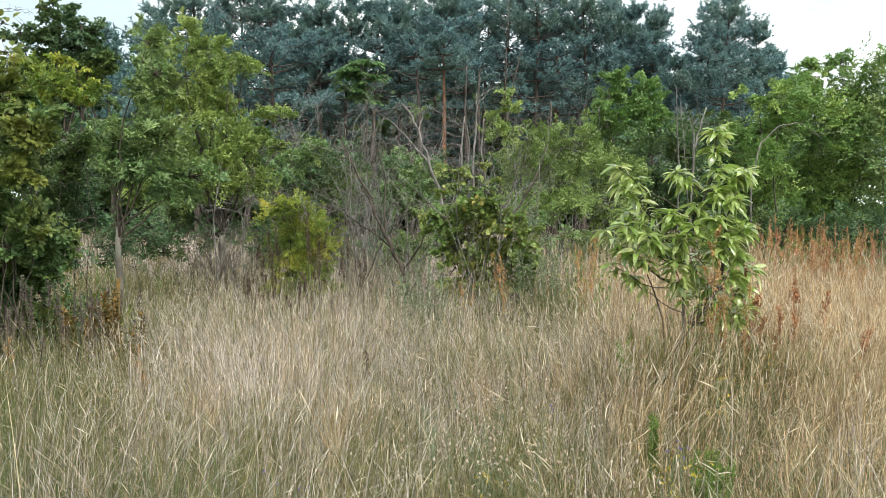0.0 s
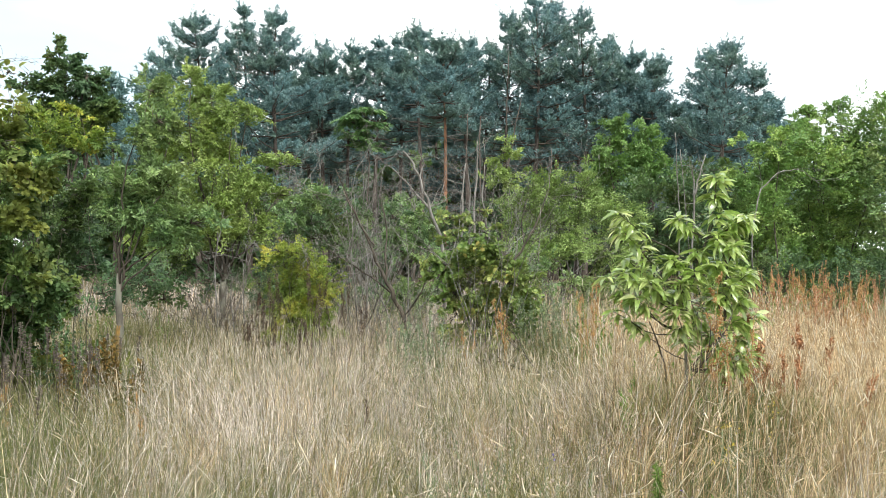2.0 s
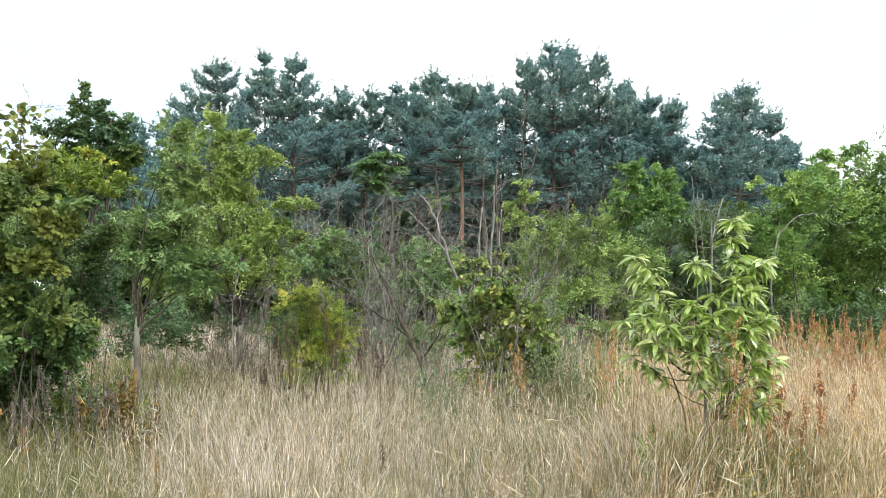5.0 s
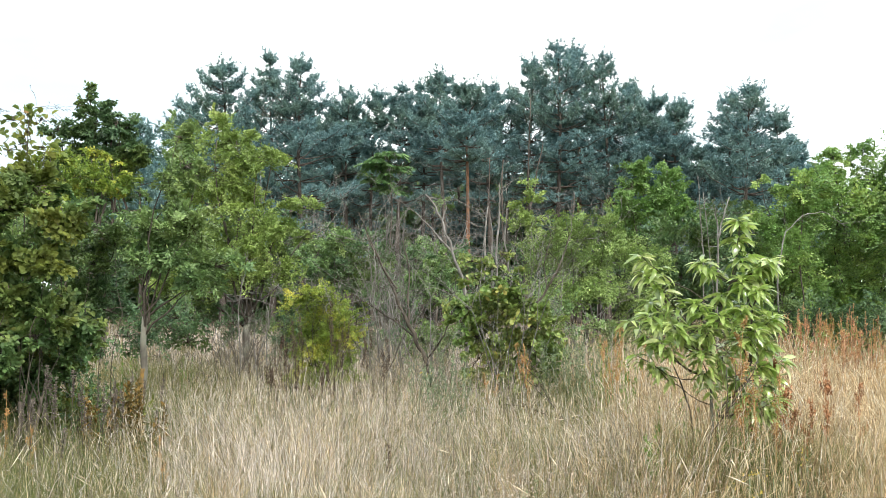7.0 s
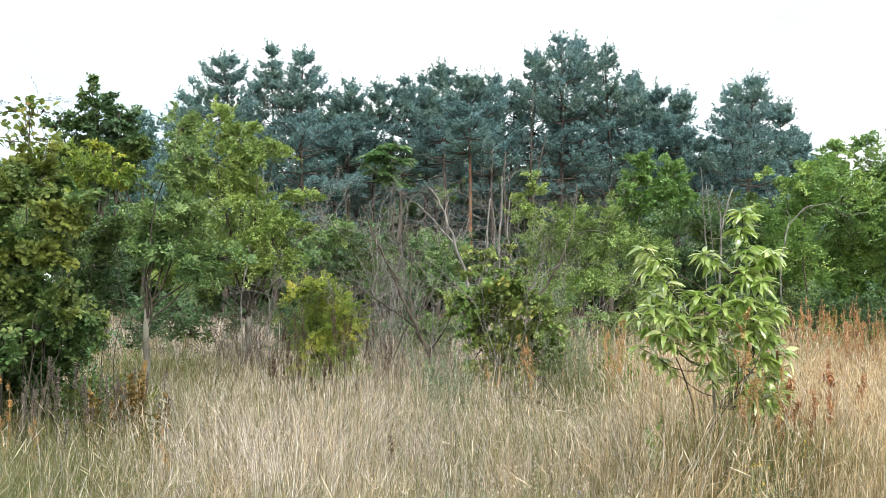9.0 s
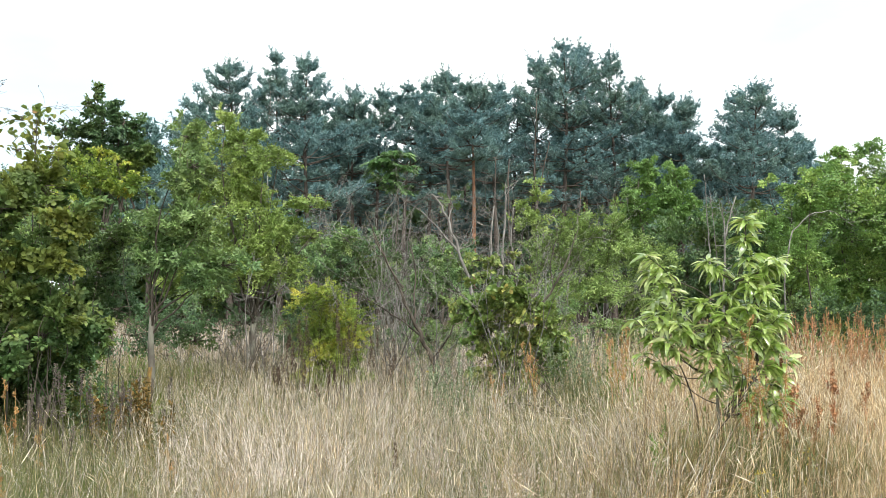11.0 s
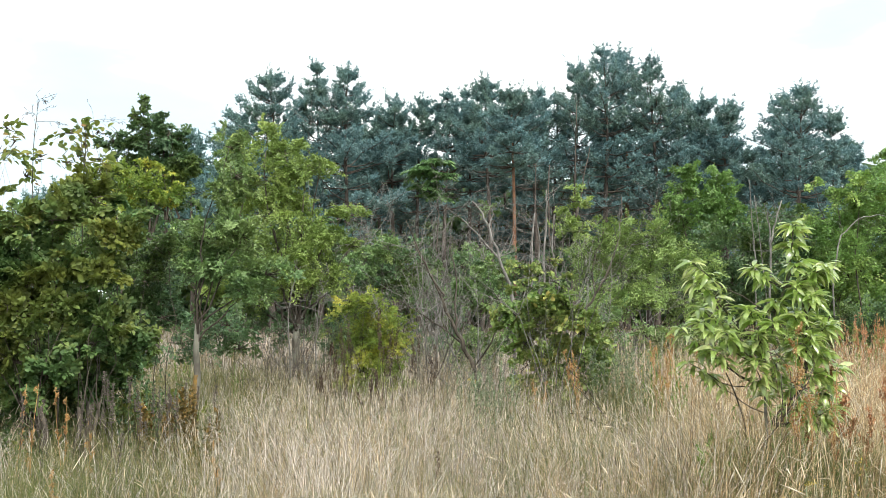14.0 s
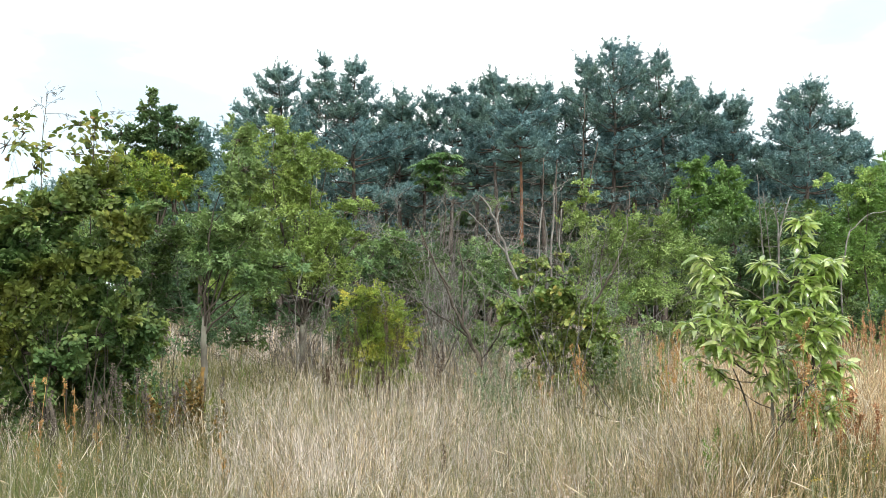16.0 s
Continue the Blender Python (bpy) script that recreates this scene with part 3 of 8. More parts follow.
def pine_mesh(seed, height, crown_base, radius, shoots, needles=12, need_len=0.18, need_w=0.034, flat_top=1.55, lean=0.25, sides=4):
    """Scots pine: bare trunk with dead branch stubs, whorled limbs that curve up, needle tufts. Returns trunk, upper trunk, limbs, needles, dead twigs."""
    rng = np.random.default_rng(seed)
    n = 16
    zz = np.linspace(-0.2, height, n)
    path = np.stack([lean * np.sin(zz * 0.35 + seed) * zz / height, lean * np.cos(zz * 0.27 + 2 * seed) * zz / height, zz], -1)
    r0 = 0.0115 * height
    rr = r0 * (1.06 - zz / height) + 0.010
    cut = int(n * 0.42)
    low, high = tube(path[:cut + 1], rr[:cut + 1], 9), tube(path[cut:], rr[cut:], 8)
    limbs, pos, axs = [], [], []
    count = max(13, int((height - crown_base) / 0.5)) if sides == 4 else 9
    levels = crown_base + (height * 0.96 - crown_base) * np.linspace(0, 1, count) ** 0.8 + rng.normal(0, 0.18, count)
    per_limb = max(5, int(shoots / (count * 4.3)))
    for i, z in enumerate(levels):
        f = min(1.0, max(0.0, (z - crown_base) / (height - crown_base)))
        L = radius * (0.6 + 0.4 * math.sin(min(1.0, f * 2.0 + 0.25) * math.pi * 0.5)) * (1 - f ** flat_top) + 0.14
        c = np.array([np.interp(z, zz, path[:, k]) for k in range(3)])
        k = 5 if f < 0.85 else 4
        a0 = rng.uniform(0, 6.28)
        for j in range(k):
            a = a0 + j * 6.283 / k + rng.normal(0, 0.28)
            l = L * rng.uniform(0.45, 1.2)
            rise = -0.05 + 0.65 * f + rng.normal(0, 0.14)
            end = c + np.array([math.cos(a), math.sin(a), rise]) * l * 0.9 + np.array([0, 0, 0.12 * l])
            pth = wander(rng, c, end, 6, 0.06, sag=0.08)
            limbs.append(tube(pth[::2] if sides == 3 else pth, np.linspace(0.035, 0.012, 3 if sides == 3 else 6) * (1.25 - 0.6 * f), sides))
            # side branchlets in flat pads towards the limb's end, each with shoots that turn up
            nb = 5 + int(l * 1.6)
            m = max(2, int(per_limb * (0.45 + l / radius) / nb))
            ub = np.linspace(0.40, 0.93, nb) + rng.normal(0, 0.03, nb)
            foot = np.stack([np.interp(ub, np.linspace(0, 1, 6), pth[:, q]) for q in range(3)], -1)
            ahead = unit(pth[-1] - pth[1])
            flank = unit(np.cross(ahead, [0, 0, 1.0]))
            hand = np.where(np.arange(nb) % 2 == 0, 1.0, -1.0)[:, None]
            bl = (0.34 * l * np.clip(1.2 - ub, 0.12, 1) + 0.14)[:, None] * rng.uniform(0.7, 1.2, (nb, 1))
            bw = unit(ahead * 0.7 + flank * hand * 0.8 + rng.normal(0, 0.2, (nb, 3)) + np.array([0, 0, 0.12 + 0.25 * f]))
            v = rng.uniform(0.15, 1.0, (nb, m, 1))
            p = foot[:, None] + (bw * bl)[:, None] * v + rng.normal(0, 0.055, (nb, m, 3)) * np.array([1, 1, 0.7])
            ax = bw[:, None] * 0.6 + rng.normal(0, 0.35, (nb, m, 3)) + np.array([0, 0, 0.55])
            pos.append(p.reshape(-1, 3))
            axs.append(ax.reshape(-1, 3))
            if f > 0.2:
                way = unit(ahead * rng.uniform(0.2, 0.9) + np.array([0, 0, 0.5 + 0.5 * f]) + rng.normal(0, 0.12, 3))
                pos.append(pth[-1] + rng.normal(0, 0.04, (7, 3)) + np.linspace(-0.15, (0.15 + 0.28 * f) * rng.uniform(0.5, 1.3), 7)[:, None] * way)
                axs.append(np.tile(way, (7, 1)) + rng.normal(0, 0.35, (7, 3)))
    # candles of the leading shoots
    up = rng.uniform(0.72, 1.0, 60) * height
    top = np.stack([np.interp(up, zz, path[:, q]) for q in range(3)], -1)
    top += rng.normal(0, 1, (60, 3)) * np.array([0.3, 0.3, 0.05]) * (1.03 - up / height)[:, None] * 3.2
    top[:10] = path[-1] + rng.normal(0, 0.03, (10, 3)) * np.array([1, 1, 0]) + np.linspace(-0.4, 0.45, 10)[:, None] * np.array([0, 0, 1.0])
    pos.append(top - np.array([0, 0, 0.22]))
    axs.append(np.tile([0, 0, 1.0], (60, 1)) + rng.normal(0, 0.3, (60, 3)))
    pos, axs = np.concatenate(pos), np.concatenate(axs)
    need = brushes(rng, pos, axs, rng.uniform(0.11, 0.25, len(pos)), needles, need_len, need_w)
    m = 80 if sides == 4 else 26
    zb = rng.uniform(height * 0.12, crown_base + 0.8, m)
    c = np.stack([np.interp(zb, zz, path[:, k]) for k in range(3)], -1)
    a = rng.uniform(0, 6.283, m)
    l = rng.uniform(0.4, 1.7, m)
    tip = c + np.stack([np.cos(a) * l, np.sin(a) * l, rng.normal(-0.05, 0.25, m) * l], -1)
    b2 = c + (tip - c) * rng.uniform(0.3, 0.8, (m, 1))
    t2 = b2 + (tip - c) * 0.35 + rng.normal(0, 0.22, (m, 3))
    dead = sticks(rng, np.concatenate([c, b2]), np.concatenate([tip, t2]), np.full(2 * m, 0.011))
    return low, high, join(*limbs), need, dead


def pine(x, y, seed, height, crown_base, radius, shoots, label, needles=12, name="pine_tree", group="pine plantation", need_len=0.18, need_w=0.034, lean=0.25, flat_top=1.55, low_bark=None, sides=4, high_bark=None):
    low, high, limbs, need, dead = pine_mesh(seed, height, crown_base, radius, shoots, needles, need_len, need_w, flat_top, lean, sides)
    root = thing(name, x, y, label, "pine tree", group=group)
    trunk = part("trunk", low, low_bark or BARK_PINE_GREY, root, smooth=True)
    part("upper_trunk", high, high_bark or BARK_PINE_GREY, trunk, "orange upper bark" if high_bark else "", smooth=True)
    part("dead_brush", dead, BARK_DEAD, trunk, kind="stuff")
    cr = part("crown", need, NEEDLE, root, kind="stuff")
    part("branchwork", limbs, BARK_PINE_GREY, cr)
    return root


def blades(rng, x, y, height, width, lean, segs=3, droop=0.5, heading=None):
    """Grass blades and stalks: tapering strips that bow over."""
    n = len(x)
    a = rng.uniform(0, 2 * np.pi, n) if heading is None else heading
    face = rng.uniform(0, 2 * np.pi, n)
    u = np.linspace(0, 1, segs + 1)
    out = height[:, None] * lean[:, None] * (0.25 * u + (0.45 + droop) * u ** 2.8)
    zz = height[:, None] * (u - 0.5 * np.minimum(lean, 1.2)[:, None] ** 1.5 * u ** 3.6)
    curl = height[:, None] * rng.normal(0, 0.15, (n, 1)) * u ** 2.2 * (1 - 0.35 * u)
    c = np.stack([x[:, None] + np.cos(a)[:, None] * out - np.sin(a)[:, None] * curl, y[:, None] + np.sin(a)[:, None] * out + np.cos(a)[:, None] * curl, ground_z(x, y)[:, None] + zz - 0.01], -1)
    sd = np.stack([np.cos(face), np.sin(face), np.zeros(n)], -1)[:, None] * (width[:, None] * (1 - 0.85 * u ** 2)[None])[..., None] / 2
    v = np.stack([c - sd, c + sd], 2)
    o = np.arange(n)[:, None] * 2 * (segs + 1)
    q = np.concatenate([o + [2 * i, 2 * i + 1, 2 * i + 3, 2 * i + 2] for i in range(segs)])
    tipdir = unit(c[:, -1] - c[:, -2])
    return (v.reshape(-1, 3), [q]), c[:, -1], tipdir


def spindles(rng, pos, axis, length, radius, sides=3):
    """Seed heads: slim spindles with a bend, three rings and two points."""
    n = len(pos)
    axis = unit(axis)
    s, t = frames_of(axis, unit(rng.normal(0, 1, (n, 3))))
    th = np.arange(sides) * 2 * np.pi / sides
    ring = np.cos(th)[None, :, None] * s[:, None] + np.sin(th)[None, :, None] * t[:, None]
    L, R = np.broadcast_to(length, (n,))[:, None], np.broadcast_to(radius, (n,))
    bend = s * rng.normal(0, 0.20, (n, 1)) * L
    vs = [pos[:, None]]
    for u, w in ((0.2, 0.8), (0.55, 1.0)):
        vs.append((pos + axis * L * u + bend * u * u)[:, None] + ring * (R * w)[:, None, None])
    vs.append((pos + axis * L + bend)[:, None])
    v = np.concatenate(vs, 1)
    k = 2 + 2 * sides
    o = np.arange(n)[:, None] * k
    j = np.arange(sides)
    j2 = (j + 1) % sides
    f = []
    q = []
    for a, b in zip(j, j2):
        f.append(o + [0, 1 + b, 1 + a])
        q.append(o + [1 + a, 1 + b, 1 + sides + b, 1 + sides + a])
        f.append(o + [1 + sides + a, 1 + sides + b, k - 1])
    return v.reshape(-1, 3), [np.concatenate(f), np.concatenate(q)]


# ---- ground ----
def ground_sheet():
    ax = np.concatenate([-np.geomspace(900, 14, 16), np.linspace(-13, 13, 66), np.geomspace(14, 900, 16)])
    ay = np.concatenate([-np.geomspace(900, 6, 14), np.linspace(-5, 30, 88), np.geomspace(31, 1400, 16)])
    X, Y = np.meshgrid(ax, ay)
    v = np.stack([X, Y, ground_z(X, Y)], -1).reshape(-1, 3)
    m = len(ax)
    i, j = np.meshgrid(np.arange(len(ay) - 1), np.arange(m - 1), indexing="ij")
    q = np.stack([i * m + j, i * m + j + 1, (i + 1) * m + j + 1, (i + 1) * m + j], -1).reshape(-1, 4)
    ob = new("ground", mesh_of("ground", v, [q], SOIL, True))
    tagged(ob, "brown meadow soil with dead thatch", "ground", kind="structure")


ground_sheet()

# ---- pine plantation ----
PINES = [(-10.68, 41.0, 13.15, 5.9, 2.6), (-8.47, 42.0, 13.56, 5.9, 2.3), (-6.93, 41.0, 13.39, 6.2, 2.3), (-4.86, 43.0, 12.22, 7.97, 1.44),
         (-3.70, 44.0, 12.40, 7.82, 1.33), (-2.30, 43.0, 12.45, 7.97, 1.30), (-1.16, 45.0, 13.05, 8.26, 1.36)]
PINES += [(1.08, 38.0, 11.11, 7.87, 1.27),
         (0.03, 43.0, 13.19, 9.14, 1.58), (2.51, 44.0, 12.86, 8.11, 1.33), (4.61, 45.0, 14.50, 8.26, 1.81), (6.01, 44.0, 14.98, 8.11, 2.36),
         (7.38, 46.0, 15.58, 8.41, 2.16), (8.60, 44.0, 14.22, 7.82, 2.06), (10.25, 45.0, 13.17, 7.65, 1.81), (11.15, 44.0, 12.53, 7.52, 1.62),
         (11.96, 43.0, 11.48, 7.09, 1.44), (14.40, 40.0, 11.81, 5.63, 2.01), (14.25, 42.0, 11.68, 5.83, 1.69), (16.31, 41.0, 10.74, 6.01, 1.37),
         (12.93, 42.0, 8.90, 5.83, 1.55), (-13.23, 44.0, 12.01, 6.92, 1.77), (-5.75, 44.5, 11.6, 7.0, 1.4), (3.55, 46.0, 12.7, 8.0, 1.5), (-23.0, 44.0, 8.2, 4.0, 1.8), (-25.2, 45.0, 7.7, 4.0, 1.7)]
for i, (x, y, h, cb, r) in enumerate(PINES):
    pine(x, y, 100 + i, h - 0.2, cb - (0.3 if i == 7 else 1.7), r * (1.9 if i < 3 else 1.5), int((700 + 480 * r) * (2.5 if i < 3 else 1.6)), "tall pine with blue-green needles and a bare orange-brown trunk",
         low_bark=BARK_PINE if i == 7 else None, high_bark=BARK_PINE if i in (7, 12) else None, lean=0.1 if i == 7 else 0.25, needles=8, need_len=0.165, need_w=0.048, flat_top=1.0 if i < 3 else 1.5)
rng = np.random.default_rng(7)
rear = [pine(-12 + 6.5 * k, 50, 200 + k, 12.4, 4.2, 2.3, 300, "plantation pine standing behind the front row", needles=6, need_len=0.38, need_w=0.13, sides=3)
        for k in range(4)]
for row, y in enumerate((49.0, 57.0)):
    for x in np.arange(-0.36 * y, 0.42 * y, 3.4):
        px, py = x + rng.normal(0, 0.6), y + rng.normal(0, 1.0)
        s = rng.uniform(0.82, 0.97)
        copy_thing(rear[rng.integers(4)], pose(px, py, 0, 0, 0, rng.uniform(0, 360)) @ Matrix.Diagonal((s, s, s, 1)))


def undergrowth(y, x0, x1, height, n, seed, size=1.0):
    """Loose dark leaves closing the wood behind the trunks; they imitate its shaded depth."""
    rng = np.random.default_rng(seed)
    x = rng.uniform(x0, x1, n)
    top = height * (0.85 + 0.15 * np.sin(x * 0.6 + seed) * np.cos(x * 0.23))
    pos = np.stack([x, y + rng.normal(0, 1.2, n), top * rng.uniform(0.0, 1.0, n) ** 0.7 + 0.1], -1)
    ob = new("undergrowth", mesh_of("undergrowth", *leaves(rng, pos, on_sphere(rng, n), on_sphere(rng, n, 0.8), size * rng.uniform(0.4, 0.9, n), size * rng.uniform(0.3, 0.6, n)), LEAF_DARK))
    tagged(ob, "dark filler leaves for the shaded depth of the pine wood", "undergrowth", kind="stuff")


# Filler sheets: shade between the trunks and distant crowns, done as dark leaves.
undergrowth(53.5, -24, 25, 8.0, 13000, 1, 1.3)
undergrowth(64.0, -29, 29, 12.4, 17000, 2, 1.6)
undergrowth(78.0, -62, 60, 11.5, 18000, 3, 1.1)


# ---- trees and shrubs at the meadow's edge ----
broadleaf('ash_tree', (-3.10, 8.80), [(0.32, 0.05, 3.20, 0.17, 0.14, 0.15), (0.38, 0.06, 2.90, 0.21, 0.21, 0.25), (0.29, -0.07, 2.59, 0.23, 0.21, 0.23), (0.49, -0.06, 2.24, 0.31, 0.26, 0.26), (0.04, 0.04, 2.21, 0.29, 0.24, 0.24), (0.20, 0.09, 1.94, 0.41, 0.27, 0.20), (0.70, 0.12, 1.84, 0.34, 0.22, 0.16), (-0.03, 0.11, 1.88, 0.28, 0.20, 0.15), (0.53, -0.11, 1.65, 0.27, 0.17, 0.11)],
          'small green broadleaf tree with a slim grey trunk in dry grass', 'tree', LEAF_MID, BARK_GREY, 11, trunk_r=0.036, lichen=0.78, fork=1.32, twigs=198, per=15, length=0.05, width=0.024, sub=7)
broadleaf('maple_tree', (-3.11, 13.50), [(-0.49, -0.07, 4.30, 0.25, 0.21, 0.21), (-0.19, -0.18, 3.92, 0.44, 0.32, 0.27), (0.16, -0.04, 3.71, 0.43, 0.31, 0.26), (0.40, -0.05, 3.83, 0.15, 0.12, 0.13), (-0.57, -0.23, 3.51, 0.52, 0.41, 0.38), (-0.21, -0.05, 3.03, 0.48, 0.37, 0.34), (0.19, 0.14, 2.73, 0.34, 0.26, 0.24), (0.76, 0.10, 2.94, 0.32, 0.22, 0.17), (0.49, 0.09, 2.57, 0.34, 0.26, 0.24), (0.00, -0.16, 2.35, 0.58, 0.43, 0.38), (-0.65, 0.02, 2.36, 0.53, 0.44, 0.45), (0.95, -0.04, 2.47, 0.19, 0.16, 0.17), (-0.16, -0.21, 1.87, 0.63, 0.45, 0.38), (0.41, -0.17, 1.90, 0.42, 0.33, 0.32), (-0.97, -0.11, 3.98, 0.38, 0.27, 0.21), (-0.91, 0.18, 3.06, 0.43, 0.36, 0.37), (-1.07, 0.18, 1.68, 0.54, 0.39, 0.32)],
          'yellow-green field maple with a spreading crown', 'tree', LEAF_LIME, BARK_GREY, 12, trunk_r=0.07, fork=1.2, twigs=188, per=13, length=0.047, width=0.027, up=0.5, sub=6, gap=0.24)
broadleaf('oak_tree', (-8.69, 21.00), [(-0.28, 0.02, 6.48, 0.15, 0.20, 0.30), (0.24, 0.04, 6.20, 0.23, 0.19, 0.18), (-0.05, 0.00, 5.89, 0.40, 0.36, 0.40), (0.52, -0.10, 5.86, 0.30, 0.27, 0.30), (-0.55, -0.01, 5.54, 0.40, 0.28, 0.23), (-0.93, -0.10, 5.73, 0.25, 0.18, 0.15), (0.08, 0.29, 5.37, 0.67, 0.53, 0.50), (0.80, 0.07, 5.86, 0.18, 0.19, 0.25), (0.09, 0.04, 4.52, 0.75, 0.65, 0.70), (0.87, -0.09, 5.00, 0.46, 0.43, 0.50), (-0.70, 0.23, 4.99, 0.57, 0.44, 0.40), (-0.73, 0.06, 3.94, 0.83, 0.75, 0.83)],
          'dark green oak behind the thicket', 'tree', LEAF_DARK, BARK_BROWN, 13, trunk_r=0.14, fork=2.2, twigs=80, per=14, length=0.09, width=0.06, sub=6)
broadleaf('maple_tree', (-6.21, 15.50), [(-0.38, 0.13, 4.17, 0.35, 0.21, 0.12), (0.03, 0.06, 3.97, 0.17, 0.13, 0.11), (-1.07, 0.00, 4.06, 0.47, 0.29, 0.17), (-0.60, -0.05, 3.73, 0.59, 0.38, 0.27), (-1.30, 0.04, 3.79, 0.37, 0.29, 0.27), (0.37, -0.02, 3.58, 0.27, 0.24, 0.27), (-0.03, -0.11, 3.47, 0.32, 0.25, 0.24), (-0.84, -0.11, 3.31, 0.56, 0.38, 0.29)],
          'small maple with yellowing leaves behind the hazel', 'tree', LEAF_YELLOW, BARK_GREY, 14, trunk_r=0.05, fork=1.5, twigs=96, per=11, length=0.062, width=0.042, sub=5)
broadleaf('hazel_bush', (-3.37, 6.60), [(0.09, 0.09, 2.46, 0.29, 0.20, 0.16), (-0.10, -0.11, 2.27, 0.25, 0.20, 0.19), (-0.43, -0.12, 2.21, 0.26, 0.23, 0.25), (0.28, 0.03, 2.16, 0.27, 0.21, 0.19), (-0.50, -0.06, 1.87, 0.26, 0.21, 0.21), (-0.15, 0.01, 1.83, 0.30, 0.24, 0.23), (0.24, -0.01, 1.83, 0.24, 0.19, 0.19), (-0.34, -0.05, 1.51, 0.34, 0.24, 0.20), (-0.06, 0.15, 1.51, 0.30, 0.20, 0.15), (0.29, -0.06, 1.42, 0.19, 0.13, 0.10), (-0.44, -0.03, 1.14, 0.30, 0.23, 0.21), (-0.14, -0.06, 1.04, 0.20, 0.15, 0.14), (0.19, 0.02, 1.28, 0.14, 0.09, 0.06), (-0.91, -0.07, 1.92, 0.31, 0.28, 0.31), (-0.91, -0.05, 1.42, 0.36, 0.30, 0.31), (-0.28, 0.90, 0.99, 0.47, 0.35, 0.30), (-0.66, 0.80, 1.20, 0.47, 0.39, 0.41), (0.01, 0.70, 1.41, 0.35, 0.26, 0.23), (-0.45, 0.90, 0.42, 0.45, 0.40, 0.34), (0.10, 0.95, 0.40, 0.42, 0.40, 0.34), (-0.75, 0.20, 0.50, 0.40, 0.40, 0.34)],
          'large dense hazel bush with dull green and yellowing leaves', 'bush', LEAF_HAZEL, BARK_BROWN, 15, trunk_r=0.016, fork=0.8, stems=6, twigs=221, per=12, length=0.05, width=0.037, style='oval', bare=0.5, single=280, single_mat=LEAF_HAZEL_SINGLE, sub=6)
broadleaf('blackthorn_bush', (-3.10, 7.60), [(-0.30, 0.07, 2.02, 0.27, 0.22, 0.23), (-0.05, -0.05, 1.80, 0.29, 0.25, 0.26), (-0.29, 0.02, 1.60, 0.29, 0.22, 0.19), (0.03, 0.12, 1.60, 0.29, 0.20, 0.16), (-0.17, -0.04, 2.22, 0.11, 0.12, 0.16), (-0.34, -0.08, 1.27, 0.19, 0.14, 0.13), (0.16, -0.06, 1.99, 0.21, 0.20, 0.23), (0.06, 0.06, 1.42, 0.22, 0.13, 0.07), (-0.72, 0.60, 0.88, 0.29, 0.25, 0.26), (-0.45, 0.50, 1.16, 0.26, 0.23, 0.26)],
          'dark blue-green blackthorn bush', 'bush', LEAF_DARK, BARK_BROWN, 16, trunk_r=0.013, fork=0.7, stems=5, twigs=232, per=14, length=0.037, width=0.021, bare=0.6, sub=6)
broadleaf('wild_plum_bush', (-2.03, 16.50), [(-0.08, 0.01, 2.50, 0.44, 0.35, 0.34), (-0.54, 0.12, 2.17, 0.45, 0.35, 0.34), (0.27, -0.04, 2.22, 0.44, 0.34, 0.31), (0.70, 0.15, 2.40, 0.32, 0.25, 0.24), (-0.07, -0.01, 1.89, 0.65, 0.41, 0.26), (-0.95, -0.10, 2.33, 0.39, 0.34, 0.36), (-1.08, -0.03, 2.73, 0.31, 0.25, 0.23), (0.50, -0.18, 1.83, 0.39, 0.27, 0.21), (0.00, 0.20, 0.70, 0.85, 0.70, 0.50), (-0.70, 0.20, 0.70, 0.70, 0.70, 0.50)],
          'dull green thicket bush with many twigs', 'bush', LEAF_DARK, BARK_GREY, 17, trunk_r=0.03, fork=1.0, stems=4, twigs=90, per=13, length=0.057, width=0.029, bare=0.6)
broadleaf('dogwood_bush', (-0.27, 17.00), [(0.08, -0.00, 2.04, 0.40, 0.30, 0.27), (-0.26, -0.08, 2.21, 0.32, 0.25, 0.24), (0.42, 0.16, 2.21, 0.33, 0.26, 0.24), (0.02, -0.20, 1.70, 0.53, 0.33, 0.21), (0.00, 0.20, 0.70, 0.70, 0.60, 0.45)],
          'low green dogwood bush', 'bush', LEAF_DARK, BARK_GREY, 18, trunk_r=0.025, fork=0.6, stems=4, twigs=52, per=13, length=0.067, width=0.039)
broadleaf('willow_bush', (2.96, 18.00), [(-0.28, -0.08, 2.78, 0.62, 0.50, 0.48), (0.47, -0.25, 2.89, 0.62, 0.50, 0.50), (0.19, 0.62, 2.08, 1.03, 0.73, 0.59), (-0.72, 0.26, 2.44, 0.49, 0.44, 0.49), (0.99, -0.00, 2.24, 0.63, 0.54, 0.57), (0.56, -0.60, 1.58, 0.77, 0.53, 0.41), (-0.44, -0.28, 1.52, 0.70, 0.50, 0.42), (1.35, -0.23, 1.82, 0.56, 0.51, 0.56), (-0.40, 0.20, 0.50, 0.90, 0.80, 0.45), (0.80, 0.00, 0.50, 0.90, 0.80, 0.45)],
          'light green willow bush with arching twigs', 'bush', LEAF_OLIVE, BARK_GREY, 19, trunk_r=0.035, fork=0.9, stems=6, twigs=71, per=14, length=0.063, width=0.028, bare=0.6, sag=0.3)
